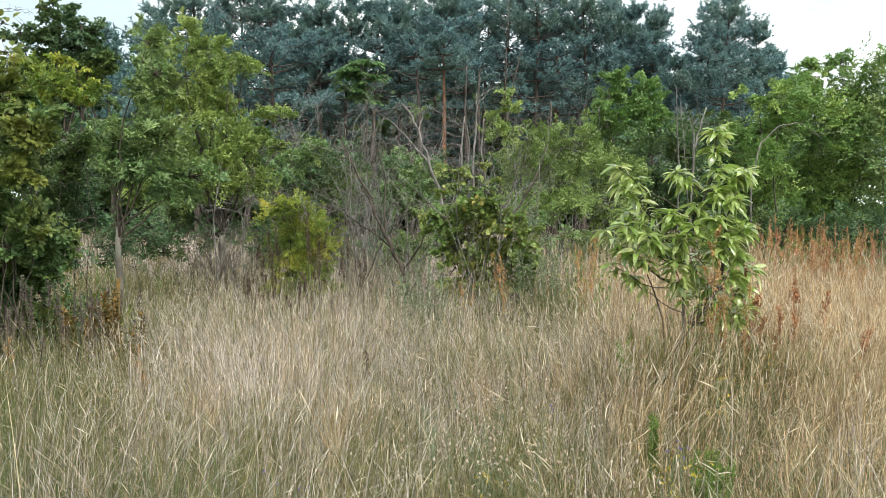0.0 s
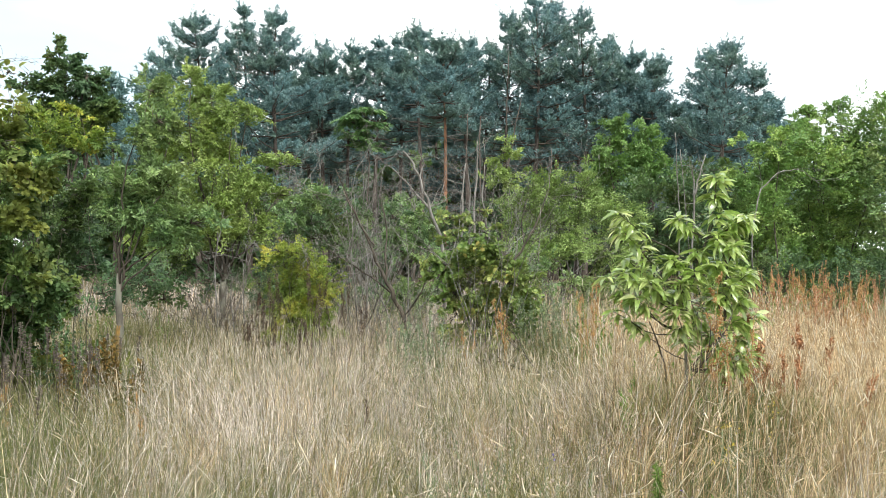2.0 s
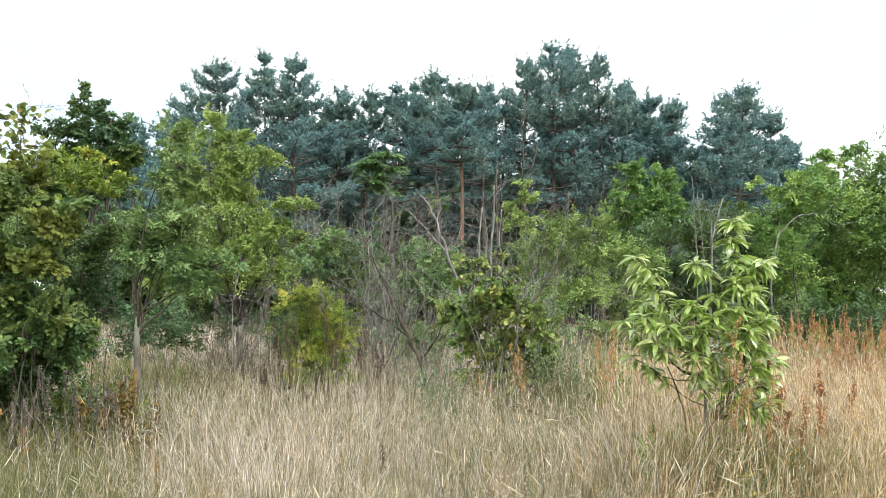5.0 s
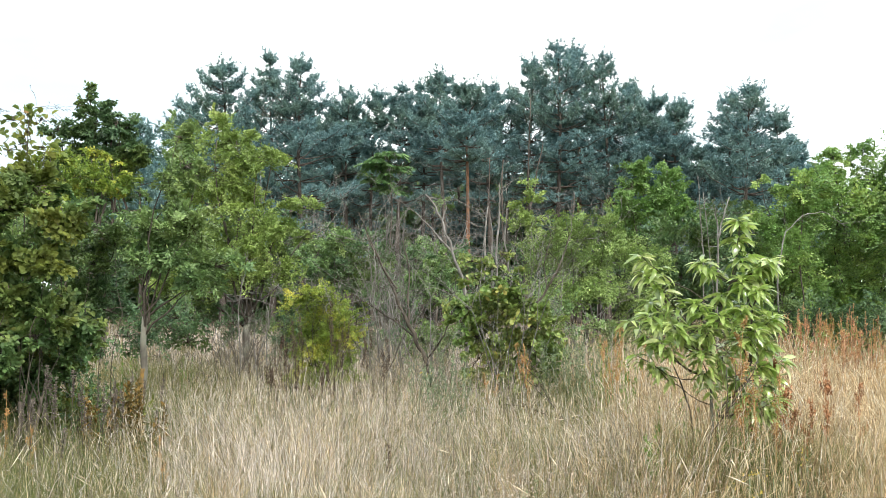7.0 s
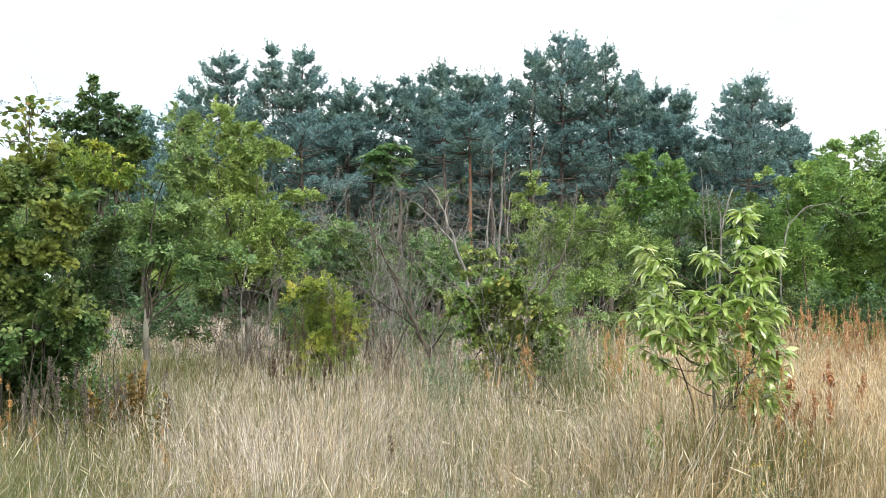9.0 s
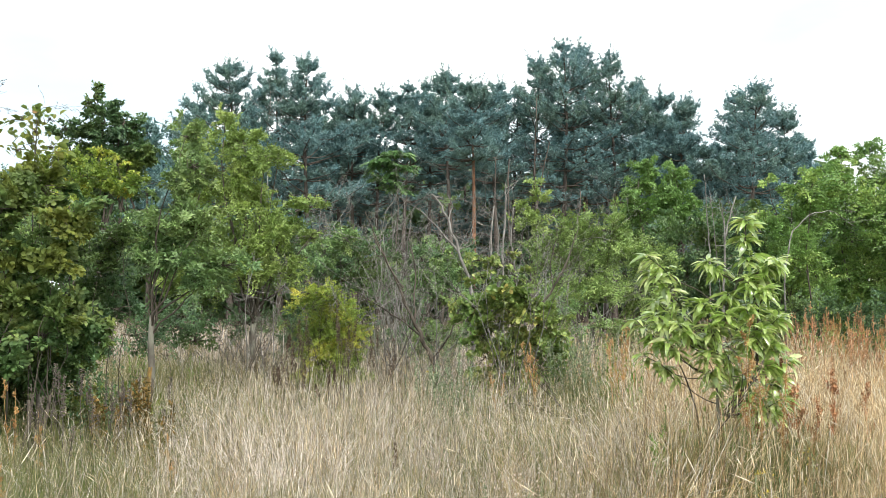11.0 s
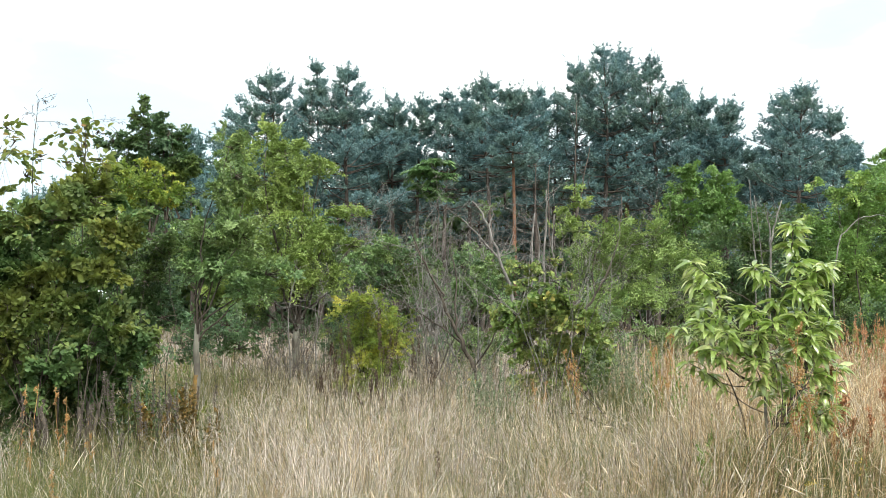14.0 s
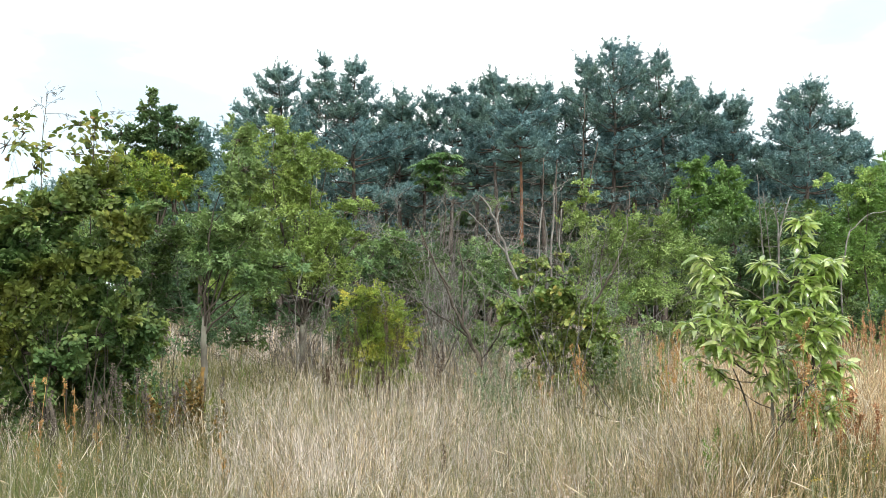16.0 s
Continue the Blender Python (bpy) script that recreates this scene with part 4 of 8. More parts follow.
broadleaf('bramble_bush', (5.16, 19.00), [(-0.06, -0.35, 2.70, 0.74, 0.56, 0.50), (0.66, -0.26, 2.84, 0.59, 0.51, 0.53), (1.50, 0.39, 2.75, 0.67, 0.58, 0.61), (0.07, -0.52, 1.95, 0.88, 0.64, 0.56), (0.90, -0.60, 1.83, 0.81, 0.61, 0.55), (2.02, 0.41, 2.10, 0.61, 0.62, 0.77), (0.00, 0.20, 0.50, 1.00, 0.80, 0.45), (1.30, 0.00, 0.50, 1.00, 0.80, 0.45)],
          'dark green bramble thicket', 'bush', LEAF_DARK, BARK_BROWN, 20, trunk_r=0.025, fork=0.7, stems=5, twigs=57, per=13, length=0.073, width=0.048)
broadleaf('young_oak_tree', (6.01, 23.00), [(-0.54, 0.03, 5.06, 0.47, 0.34, 0.29), (0.20, 0.21, 4.85, 0.44, 0.33, 0.29), (-0.84, -0.05, 4.48, 0.47, 0.36, 0.33), (-0.08, 0.34, 4.24, 0.85, 0.58, 0.44), (-0.88, 0.10, 3.90, 0.66, 0.48, 0.40), (0.30, 0.20, 3.72, 0.70, 0.53, 0.48), (-0.35, 0.24, 3.32, 0.99, 0.66, 0.48), (0.64, -0.00, 3.61, 0.40, 0.31, 0.29)],
          'fresh green young oak', 'tree', LEAF_FRESH, BARK_BROWN, 21, trunk_r=0.09, fork=1.6, twigs=68, per=13, length=0.071, width=0.050, style='lobed', sub=5, gap=0.24)
broadleaf('hedge_tree', (7.87, 18.50), [(0.04, -0.19, 4.02, 0.46, 0.34, 0.29), (-0.48, -0.12, 3.85, 0.41, 0.24, 0.13), (-0.83, 0.09, 4.13, 0.24, 0.15, 0.09), (0.13, 0.33, 3.32, 0.83, 0.62, 0.54), (-0.78, 0.22, 3.06, 0.53, 0.37, 0.30), (-0.33, -0.11, 2.42, 0.70, 0.55, 0.52), (-0.59, 0.08, 2.30, 0.53, 0.48, 0.53), (-0.95, 0.17, 1.56, 0.56, 0.48, 0.50), (-0.12, 0.12, 1.56, 0.82, 0.57, 0.44), (-0.30, 0.10, 0.70, 0.95, 0.80, 0.60), (0.70, 0.10, 0.70, 0.90, 0.80, 0.60)],
          'green field hedge tree reaching the ground', 'tree', LEAF_HEDGE, BARK_GREY, 22, trunk_r=0.06, fork=1.0, stems=3, twigs=81, per=14, length=0.067, width=0.041, bare=0.5, sub=6)
broadleaf('hedge_tree', (9.61, 19.00), [(-0.72, 0.12, 4.67, 0.39, 0.30, 0.27), (-0.15, 0.01, 4.75, 0.42, 0.28, 0.20), (-0.69, 0.11, 3.99, 0.72, 0.54, 0.48), (0.16, 0.09, 4.12, 0.51, 0.48, 0.54), (-0.62, -0.19, 3.07, 0.83, 0.68, 0.68), (-0.61, 0.36, 2.07, 0.86, 0.70, 0.70), (0.25, 0.27, 2.20, 0.61, 0.71, 0.97), (0.59, -0.32, 3.84, 0.74, 0.73, 0.89), (-0.23, 0.42, 1.32, 0.92, 0.62, 0.46), (-0.20, 0.10, 0.75, 1.00, 0.90, 0.65), (0.80, 0.10, 0.75, 0.90, 0.90, 0.65)],
          'green field hedge tree with a rounded crown', 'tree', LEAF_HEDGE, BARK_GREY, 23, trunk_r=0.06, fork=1.0, stems=3, twigs=79, per=14, length=0.068, width=0.042, bare=0.5, sub=6)
broadleaf('hedge_tree', (10.66, 18.00), [(-0.05, 0.00, 3.90, 0.96, 0.96, 0.72), (0.15, 0.00, 2.69, 1.08, 1.08, 0.96), (-0.35, 0.00, 1.84, 0.96, 0.96, 0.84), (0.35, 0.00, 1.36, 0.96, 0.96, 0.72)],
          'green field hedge tree', 'tree', LEAF_MID, BARK_GREY, 24, trunk_r=0.06, fork=1.0, stems=3, twigs=22, per=13, length=0.081, width=0.051, bare=0.4)
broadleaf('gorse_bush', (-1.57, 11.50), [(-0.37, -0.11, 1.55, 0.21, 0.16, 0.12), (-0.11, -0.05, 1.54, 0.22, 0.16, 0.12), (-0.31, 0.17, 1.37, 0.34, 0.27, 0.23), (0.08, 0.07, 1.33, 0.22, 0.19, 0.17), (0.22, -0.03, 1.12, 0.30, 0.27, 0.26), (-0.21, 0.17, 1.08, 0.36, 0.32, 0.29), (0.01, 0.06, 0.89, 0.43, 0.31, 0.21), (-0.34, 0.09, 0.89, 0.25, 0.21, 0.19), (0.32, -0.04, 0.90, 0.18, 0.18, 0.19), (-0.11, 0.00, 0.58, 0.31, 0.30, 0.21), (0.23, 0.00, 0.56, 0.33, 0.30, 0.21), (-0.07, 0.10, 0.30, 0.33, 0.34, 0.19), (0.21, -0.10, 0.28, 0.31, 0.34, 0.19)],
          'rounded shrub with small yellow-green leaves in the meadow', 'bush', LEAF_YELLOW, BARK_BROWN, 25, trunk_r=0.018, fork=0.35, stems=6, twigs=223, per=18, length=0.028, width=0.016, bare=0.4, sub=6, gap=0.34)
broadleaf('hazel_shrub', (0.79, 11.00), [(0.37, 0.05, 1.20, 0.29, 0.32, 0.31), (0.42, 0.00, 0.90, 0.26, 0.30, 0.26), (-0.25, -0.09, 1.32, 0.25, 0.25, 0.24), (-0.45, -0.01, 1.43, 0.22, 0.22, 0.21), (0.00, -0.11, 1.36, 0.27, 0.25, 0.22), (-0.16, -0.05, 1.06, 0.33, 0.28, 0.22), (0.11, 0.12, 1.09, 0.22, 0.22, 0.21), (-0.35, -0.03, 1.06, 0.16, 0.16, 0.16), (-0.19, -0.14, 1.57, 0.25, 0.21, 0.16), (0.16, -0.11, 1.54, 0.21, 0.19, 0.17), (-0.09, -0.10, 0.90, 0.27, 0.19, 0.11), (-0.07, 0.10, 0.62, 0.26, 0.28, 0.18), (0.30, 0.00, 0.62, 0.26, 0.28, 0.18), (0.11, 0.05, 0.35, 0.31, 0.34, 0.22), (-0.32, 0.00, 0.78, 0.25, 0.25, 0.20), (-0.22, -0.05, 0.45, 0.30, 0.30, 0.20), (0.42, 0.00, 0.42, 0.28, 0.30, 0.20)],
          'hazel shrub with broad green leaves among dead stems', 'bush', LEAF_SPROUT, BARK_GREY, 26, trunk_r=0.014, fork=0.4, stems=6, twigs=118, per=8, length=0.062, width=0.053, style='oval', bare=0.6, single=240, single_mat=LEAF_SPROUT_SINGLE, sub=6, gap=0.36)
broadleaf('hazel_shrub', (0.92, 11.40), [(-0.77, 0.07, 1.53, 0.24, 0.19, 0.18), (-0.50, -0.03, 1.80, 0.25, 0.20, 0.20), (-0.28, -0.05, 1.93, 0.23, 0.18, 0.16), (-0.02, -0.09, 1.83, 0.23, 0.19, 0.20), (0.19, 0.10, 1.53, 0.20, 0.20, 0.24), (-0.12, -0.01, 2.14, 0.16, 0.13, 0.13), (-0.54, -0.04, 2.05, 0.13, 0.11, 0.11)],
          'thin hazel sprouts with light green leaves among dead stems', 'bush', LEAF_SPROUT, BARK_GREY, 126, trunk_r=0.01, fork=0.7, stems=6, twigs=93, per=7, length=0.055, width=0.042, style='oval', bare=0.8)
broadleaf('young_oak_tree', (2.64, 27.00), [(0.02, 0.00, 4.68, 0.45, 0.45, 0.47), (-0.17, 0.00, 4.05, 0.54, 0.54, 0.45), (0.28, 0.00, 3.77, 0.43, 0.43, 0.54)],
          'thin young maple in front of the pines', 'tree', LEAF_LIME, BARK_BROWN, 27, trunk_r=0.05, fork=2.0, twigs=30, per=11, length=0.088, width=0.06, style='lobed')
broadleaf('young_oak_tree', (-0.22, 24.00), [(0.08, 0.00, 4.15, 0.29, 0.29, 0.23), (-0.24, 0.00, 2.72, 0.64, 0.64, 0.39)],
          'thin young oak in front of the pines', 'tree', LEAF_MID, BARK_BROWN, 28, trunk_r=0.04, fork=2.0, twigs=31, per=11, length=0.089, width=0.063, style='lobed')
broadleaf('elder_bush', (-8.10, 30.00), [(-0.99, 0.00, 3.21, 1.45, 1.45, 1.21), (0.94, 0.00, 3.05, 1.45, 1.45, 0.96), (-0.01, 0.00, 2.20, 2.41, 2.41, 0.80)],
          'shaded undergrowth bush at the foot of the pines', 'bush', LEAF_DARK, BARK_BROWN, 40, trunk_r=0.03, fork=0.8, stems=4, twigs=4, per=13, length=0.17, width=0.11)
broadleaf('elder_bush', (-4.64, 31.00), [(-0.76, 0.00, 3.47, 1.12, 1.12, 0.93), (0.73, 0.00, 3.30, 1.12, 1.12, 0.75), (-0.01, 0.00, 2.43, 1.87, 1.87, 0.83)],
          'shaded undergrowth bush at the foot of the pines', 'bush', LEAF_DARK, BARK_BROWN, 41, trunk_r=0.03, fork=0.8, stems=4, twigs=4, per=13, length=0.17, width=0.11)
broadleaf('elder_bush', (-1.80, 32.00), [(-0.69, 0.00, 2.99, 1.03, 1.03, 0.64), (0.68, 0.00, 2.82, 1.03, 1.03, 0.51), (-0.00, 0.00, 1.92, 1.71, 1.71, 0.86)],
          'shaded undergrowth bush at the foot of the pines', 'bush', LEAF_DARK, BARK_BROWN, 42, trunk_r=0.03, fork=0.8, stems=4, twigs=4, per=13, length=0.17, width=0.11)
broadleaf('elder_bush', (1.37, 31.00), [(-0.66, 0.00, 2.95, 1.00, 1.00, 0.66), (0.67, 0.00, 2.78, 1.00, 1.00, 0.53), (0.00, 0.00, 1.91, 1.66, 1.66, 0.83)],
          'shaded undergrowth bush at the foot of the pines', 'bush', LEAF_DARK, BARK_BROWN, 43, trunk_r=0.03, fork=0.8, stems=4, twigs=4, per=13, length=0.17, width=0.11)
broadleaf('elder_bush', (4.33, 30.00), [(-0.63, 0.00, 3.41, 0.96, 0.96, 0.60), (0.66, 0.00, 3.25, 0.96, 0.96, 0.48), (0.01, 0.00, 2.40, 1.61, 1.61, 0.80)],
          'shaded undergrowth bush at the foot of the pines', 'bush', LEAF_DARK, BARK_BROWN, 44, trunk_r=0.03, fork=0.8, stems=4, twigs=4, per=13, length=0.17, width=0.11)
broadleaf('elder_bush', (9.81, 29.00), [(-0.66, 0.00, 3.93, 1.05, 1.05, 1.17), (0.74, 0.00, 3.78, 1.05, 1.05, 0.93), (0.02, 0.00, 2.96, 1.75, 1.75, 0.78)],
          'shaded undergrowth bush at the foot of the pines', 'bush', LEAF_DARK, BARK_BROWN, 45, trunk_r=0.03, fork=0.8, stems=4, twigs=4, per=13, length=0.17, width=0.11)
broadleaf('elder_bush', (6.97, 33.00), [(-0.69, 0.00, 3.37, 1.06, 1.06, 0.88), (0.73, 0.00, 3.19, 1.06, 1.06, 0.71), (0.01, 0.00, 2.26, 1.77, 1.77, 0.88)],
          'shaded undergrowth bush at the foot of the pines', 'bush', LEAF_DARK, BARK_BROWN, 46, trunk_r=0.03, fork=0.8, stems=4, twigs=4, per=13, length=0.17, width=0.11)
broadleaf('hazel_sapling', (-3.77, 7.20), [(0.06, 0.01, 3.09, 0.11, 0.07, 0.04), (0.33, -0.03, 3.09, 0.10, 0.06, 0.04), (0.20, -0.01, 2.98, 0.06, 0.04, 0.03), (-0.51, -0.05, 3.15, 0.15, 0.13, 0.15), (-0.45, -0.00, 3.02, 0.11, 0.10, 0.10), (-0.16, -0.07, 2.87, 0.14, 0.09, 0.06), (0.01, 0.03, 2.83, 0.14, 0.10, 0.07), (0.13, 0.04, 2.89, 0.10, 0.07, 0.06), (0.30, 0.04, 2.86, 0.08, 0.06, 0.05), (-0.63, 0.03, 2.92, 0.11, 0.10, 0.11), (-0.39, 0.08, 2.72, 0.17, 0.12, 0.10)],
          'sparse hazel sprouts with large turning leaves', 'sapling', LEAF_AUTUMN, BARK_BROWN, 60, trunk_r=0.007, fork=1.7, stems=4, twigs=9, per=5, sub=2, length=0.072, width=0.048, style='oval', bare=1.0, spray=(3, 3))
def feather_tree(base, tiers, label, seed):
    """A slim young tree with whorls of long feathery leaves: each a drooping stalk with pairs of leaflets."""
    rng = np.random.default_rng(seed)
    root = thing("tree_of_heaven", *base, label, "tree")
    top = np.array(tiers[0][:3])
    pth = wander(rng, (0, 0, -0.1), top, 8, 0.03)
    part("trunk", tube(pth, np.linspace(0.05, 0.02, 8), 7), BARK_BROWN, root, smooth=True)
    for tx, ty, tz, count, reach in tiers:
        c = np.array([tx, ty, tz])
        foot = pth[np.argmin(np.abs(pth[:, 2] - (tz - 0.5)))]
        part("limb", tube(wander(rng, foot, c, 4, 0.04), np.linspace(0.022, 0.012, 4), 5), BARK_BROWN, root, smooth=True)
        for i in range(count):
            a = i * 6.283 / count + rng.normal(0, 0.2)
            L = reach * rng.uniform(0.75, 1.2)
            rise, fall = rng.uniform(0.35, 1.15), rng.uniform(0.6, 0.95)
            u = np.linspace(0, 1, 14)
            out = np.array([math.cos(a), math.sin(a), 0])
            stalk = c + out * (L * u)[:, None] + np.array([0, 0, 1.0]) * (L * (rise * u - fall * u ** 2))[:, None]
            frond = part("frond", tube(stalk[::3], np.linspace(0.010, 0.004, 5), 3), BARK_BROWN, root)
            p = np.repeat(stalk[2:], 2, 0)
            hand = np.tile([1.0, -1.0], 12)[:, None]
            side = np.array([-math.sin(a), math.cos(a), 0])
            ax = side * hand * 0.9 + out * 0.45 + np.array([0, 0, -0.3]) + rng.normal(0, 0.10, (24, 3))
            part("leaf_blade", leaves(rng, p, ax, np.tile([0, 0, 1.0], (24, 1)) + rng.normal(0, 0.2, (24, 3)), 0.40 * L * np.repeat(np.sin(np.pi * (0.25 + 0.65 * u[2:])), 2) + 0.04, np.full(24, 0.12)), LEAF_FEATHER, frond, kind="stuff")
    return root


feather_tree((-2.30, 33.00), [(0.12, 0.00, 6.95, 11, 0.80), (-0.30, -0.10, 6.55, 11, 0.78), (0.34, -0.20, 6.35, 11, 0.78), (-0.12, -0.20, 5.95, 11, 0.80), (0.24, 0.10, 5.60, 9, 0.75)],
             'green young tree with long feathery leaves', 61)
broadleaf('wild_cherry_bush', (-0.94, 15.00), [(0.50, -0.15, 1.81, 0.33, 0.26, 0.26), (0.85, -0.14, 1.96, 0.31, 0.24, 0.23), (0.65, -0.16, 1.56, 0.47, 0.32, 0.23), (1.00, 0.04, 1.66, 0.21, 0.21, 0.26), (-1.26, -0.12, 2.32, 0.35, 0.28, 0.26), (-0.86, -0.13, 2.51, 0.28, 0.22, 0.21), (0.70, 0.00, 0.75, 0.45, 0.40, 0.40)],
          'low green cherry bush behind dead twigs', 'bush', LEAF_MID, BARK_GREY, 62, trunk_r=0.02, fork=0.5, stems=4, twigs=131, per=13, length=0.05, width=0.03, bare=0.7)
broadleaf('rose_bush', (2.19, 14.50), [(-0.10, 0.00, 1.21, 0.39, 0.39, 0.29), (0.48, 0.00, 1.07, 0.44, 0.44, 0.27), (-0.49, 0.00, 1.41, 0.34, 0.34, 0.29), (0.96, 0.00, 1.02, 0.39, 0.39, 0.25)],
          'low green wild rose bush', 'bush', LEAF_MID, BARK_GREY, 63, trunk_r=0.02, fork=0.4, stems=5, twigs=62, per=12, length=0.048, width=0.028, bare=0.6)
broadleaf('rose_bush', (7.13, 16.50), [(-0.56, 0.00, 1.16, 0.55, 0.55, 0.42), (0.10, 0.00, 1.10, 0.55, 0.55, 0.39), (0.76, 0.00, 1.16, 0.66, 0.66, 0.42), (1.42, 0.00, 1.10, 0.66, 0.66, 0.42), (2.08, 0.00, 1.10, 0.66, 0.66, 0.44)],
          'dark green wild rose hedge at the meadow edge', 'bush', LEAF_DARK, BARK_GREY, 64, trunk_r=0.02, fork=0.4, stems=7, twigs=52, per=12, length=0.056, width=0.032, bare=0.6)
broadleaf('hazel_bush', (-6.18, 11.50), [(-0.02, 0.00, 2.29, 0.69, 0.69, 0.62), (0.60, 0.00, 2.37, 0.54, 0.54, 0.54), (-0.55, 0.00, 1.91, 0.62, 0.62, 0.62), (0.46, 0.00, 1.60, 0.62, 0.62, 0.46), (-0.30, 0.00, 1.29, 0.62, 0.62, 0.46)],
          'green hazel bush behind the nearer one', 'bush', LEAF_MID, BARK_BROWN, 65, trunk_r=0.03, fork=0.8, stems=5, twigs=42, per=13, length=0.070, width=0.045)
broadleaf('elder_bush', (-11.62, 24.00), [(-0.69, 0.00, 3.21, 1.45, 1.45, 0.96), (0.77, 0.00, 3.05, 1.45, 1.45, 0.96), (-2.29, 0.00, 3.05, 1.45, 1.45, 1.13), (2.22, 0.00, 2.72, 1.29, 1.29, 0.96), (3.84, 0.00, 2.56, 1.29, 1.29, 0.96)],
          'dull green elder thicket behind the trees', 'bush', LEAF_DARK, BARK_BROWN, 66, trunk_r=0.04, fork=1.2, stems=6, twigs=7, per=12, length=0.15, width=0.1)
broadleaf('elder_bush', (11.64, 25.00), [(-1.30, 0.00, 3.28, 1.34, 1.34, 1.17), (0.21, 0.00, 3.28, 1.51, 1.51, 1.34), (1.72, 0.00, 3.28, 1.51, 1.51, 1.51), (-2.32, 0.00, 2.60, 1.34, 1.34, 1.00)],
          'dull green elder thicket behind the hedge', 'bush', LEAF_DARK, BARK_BROWN, 67, trunk_r=0.04, fork=1.2, stems=6, twigs=7, per=12, length=0.15, width=0.1)
broadleaf('spindle_bush', (-3.57, 10.40), [(0.15, 0.00, 1.25, 0.38, 0.38, 0.25), (-0.30, 0.00, 1.12, 0.42, 0.42, 0.28), (0.43, 0.00, 1.05, 0.31, 0.31, 0.24)],
          'dark green spindle bush behind the slim tree', 'bush', LEAF_DARK, BARK_BROWN, 68, trunk_r=0.014, fork=0.4, stems=5, twigs=95, per=12, length=0.042, width=0.022, bare=0.7)
broadleaf('privet_bush', (-3.31, 13.60), [(-0.72, 0.00, 1.15, 0.55, 0.55, 0.31), (0.01, 0.00, 1.10, 0.55, 0.55, 0.29), (0.73, 0.00, 1.06, 0.46, 0.46, 0.27)],
          'low dark green privet bush in the tree shade', 'bush', LEAF_DARK, BARK_BROWN, 69, trunk_r=0.012, fork=0.3, stems=5, twigs=60, per=12, length=0.05, width=0.026, bare=0.7)


# ---- sweet chestnut sapling ----
def chestnut_leaf_mesh(seed, length, width, droop, fold):
    """A long toothed leaf, folded along the midrib and bowed down at the tip."""
    k = 9
    u = np.linspace(0, 1, k)
    half = width / 2 * np.sin(np.pi * u ** 0.85) ** 0.75 * (1 + 0.10 * np.where(np.arange(k) % 2 == 0, 1, -1))
    half[0] = half[-1] = 0.0015
    yy = length * (u - 0.18 * droop * u ** 2.5)
    zz = -length * droop * u ** 2.0
    mid = np.stack([np.zeros(k), yy, zz], -1)
    wave = 0.006 * np.sin(u * 17 + seed)
    left = mid + np.stack([-half, -0.02 * half, half * fold + wave], -1)
    right = mid + np.stack([half, -0.02 * half, half * fold - wave], -1)
    v = np.concatenate([left, mid, right])
    i = np.arange(k - 1)
    q = np.concatenate([np.stack([i, i + k, i + k + 1, i + 1], -1), np.stack([i + k, i + 2 * k, i + 2 * k + 1, i + k + 1], -1)])
    return mesh_of("leaf", v, [q], LEAF_CHESTNUT, True)


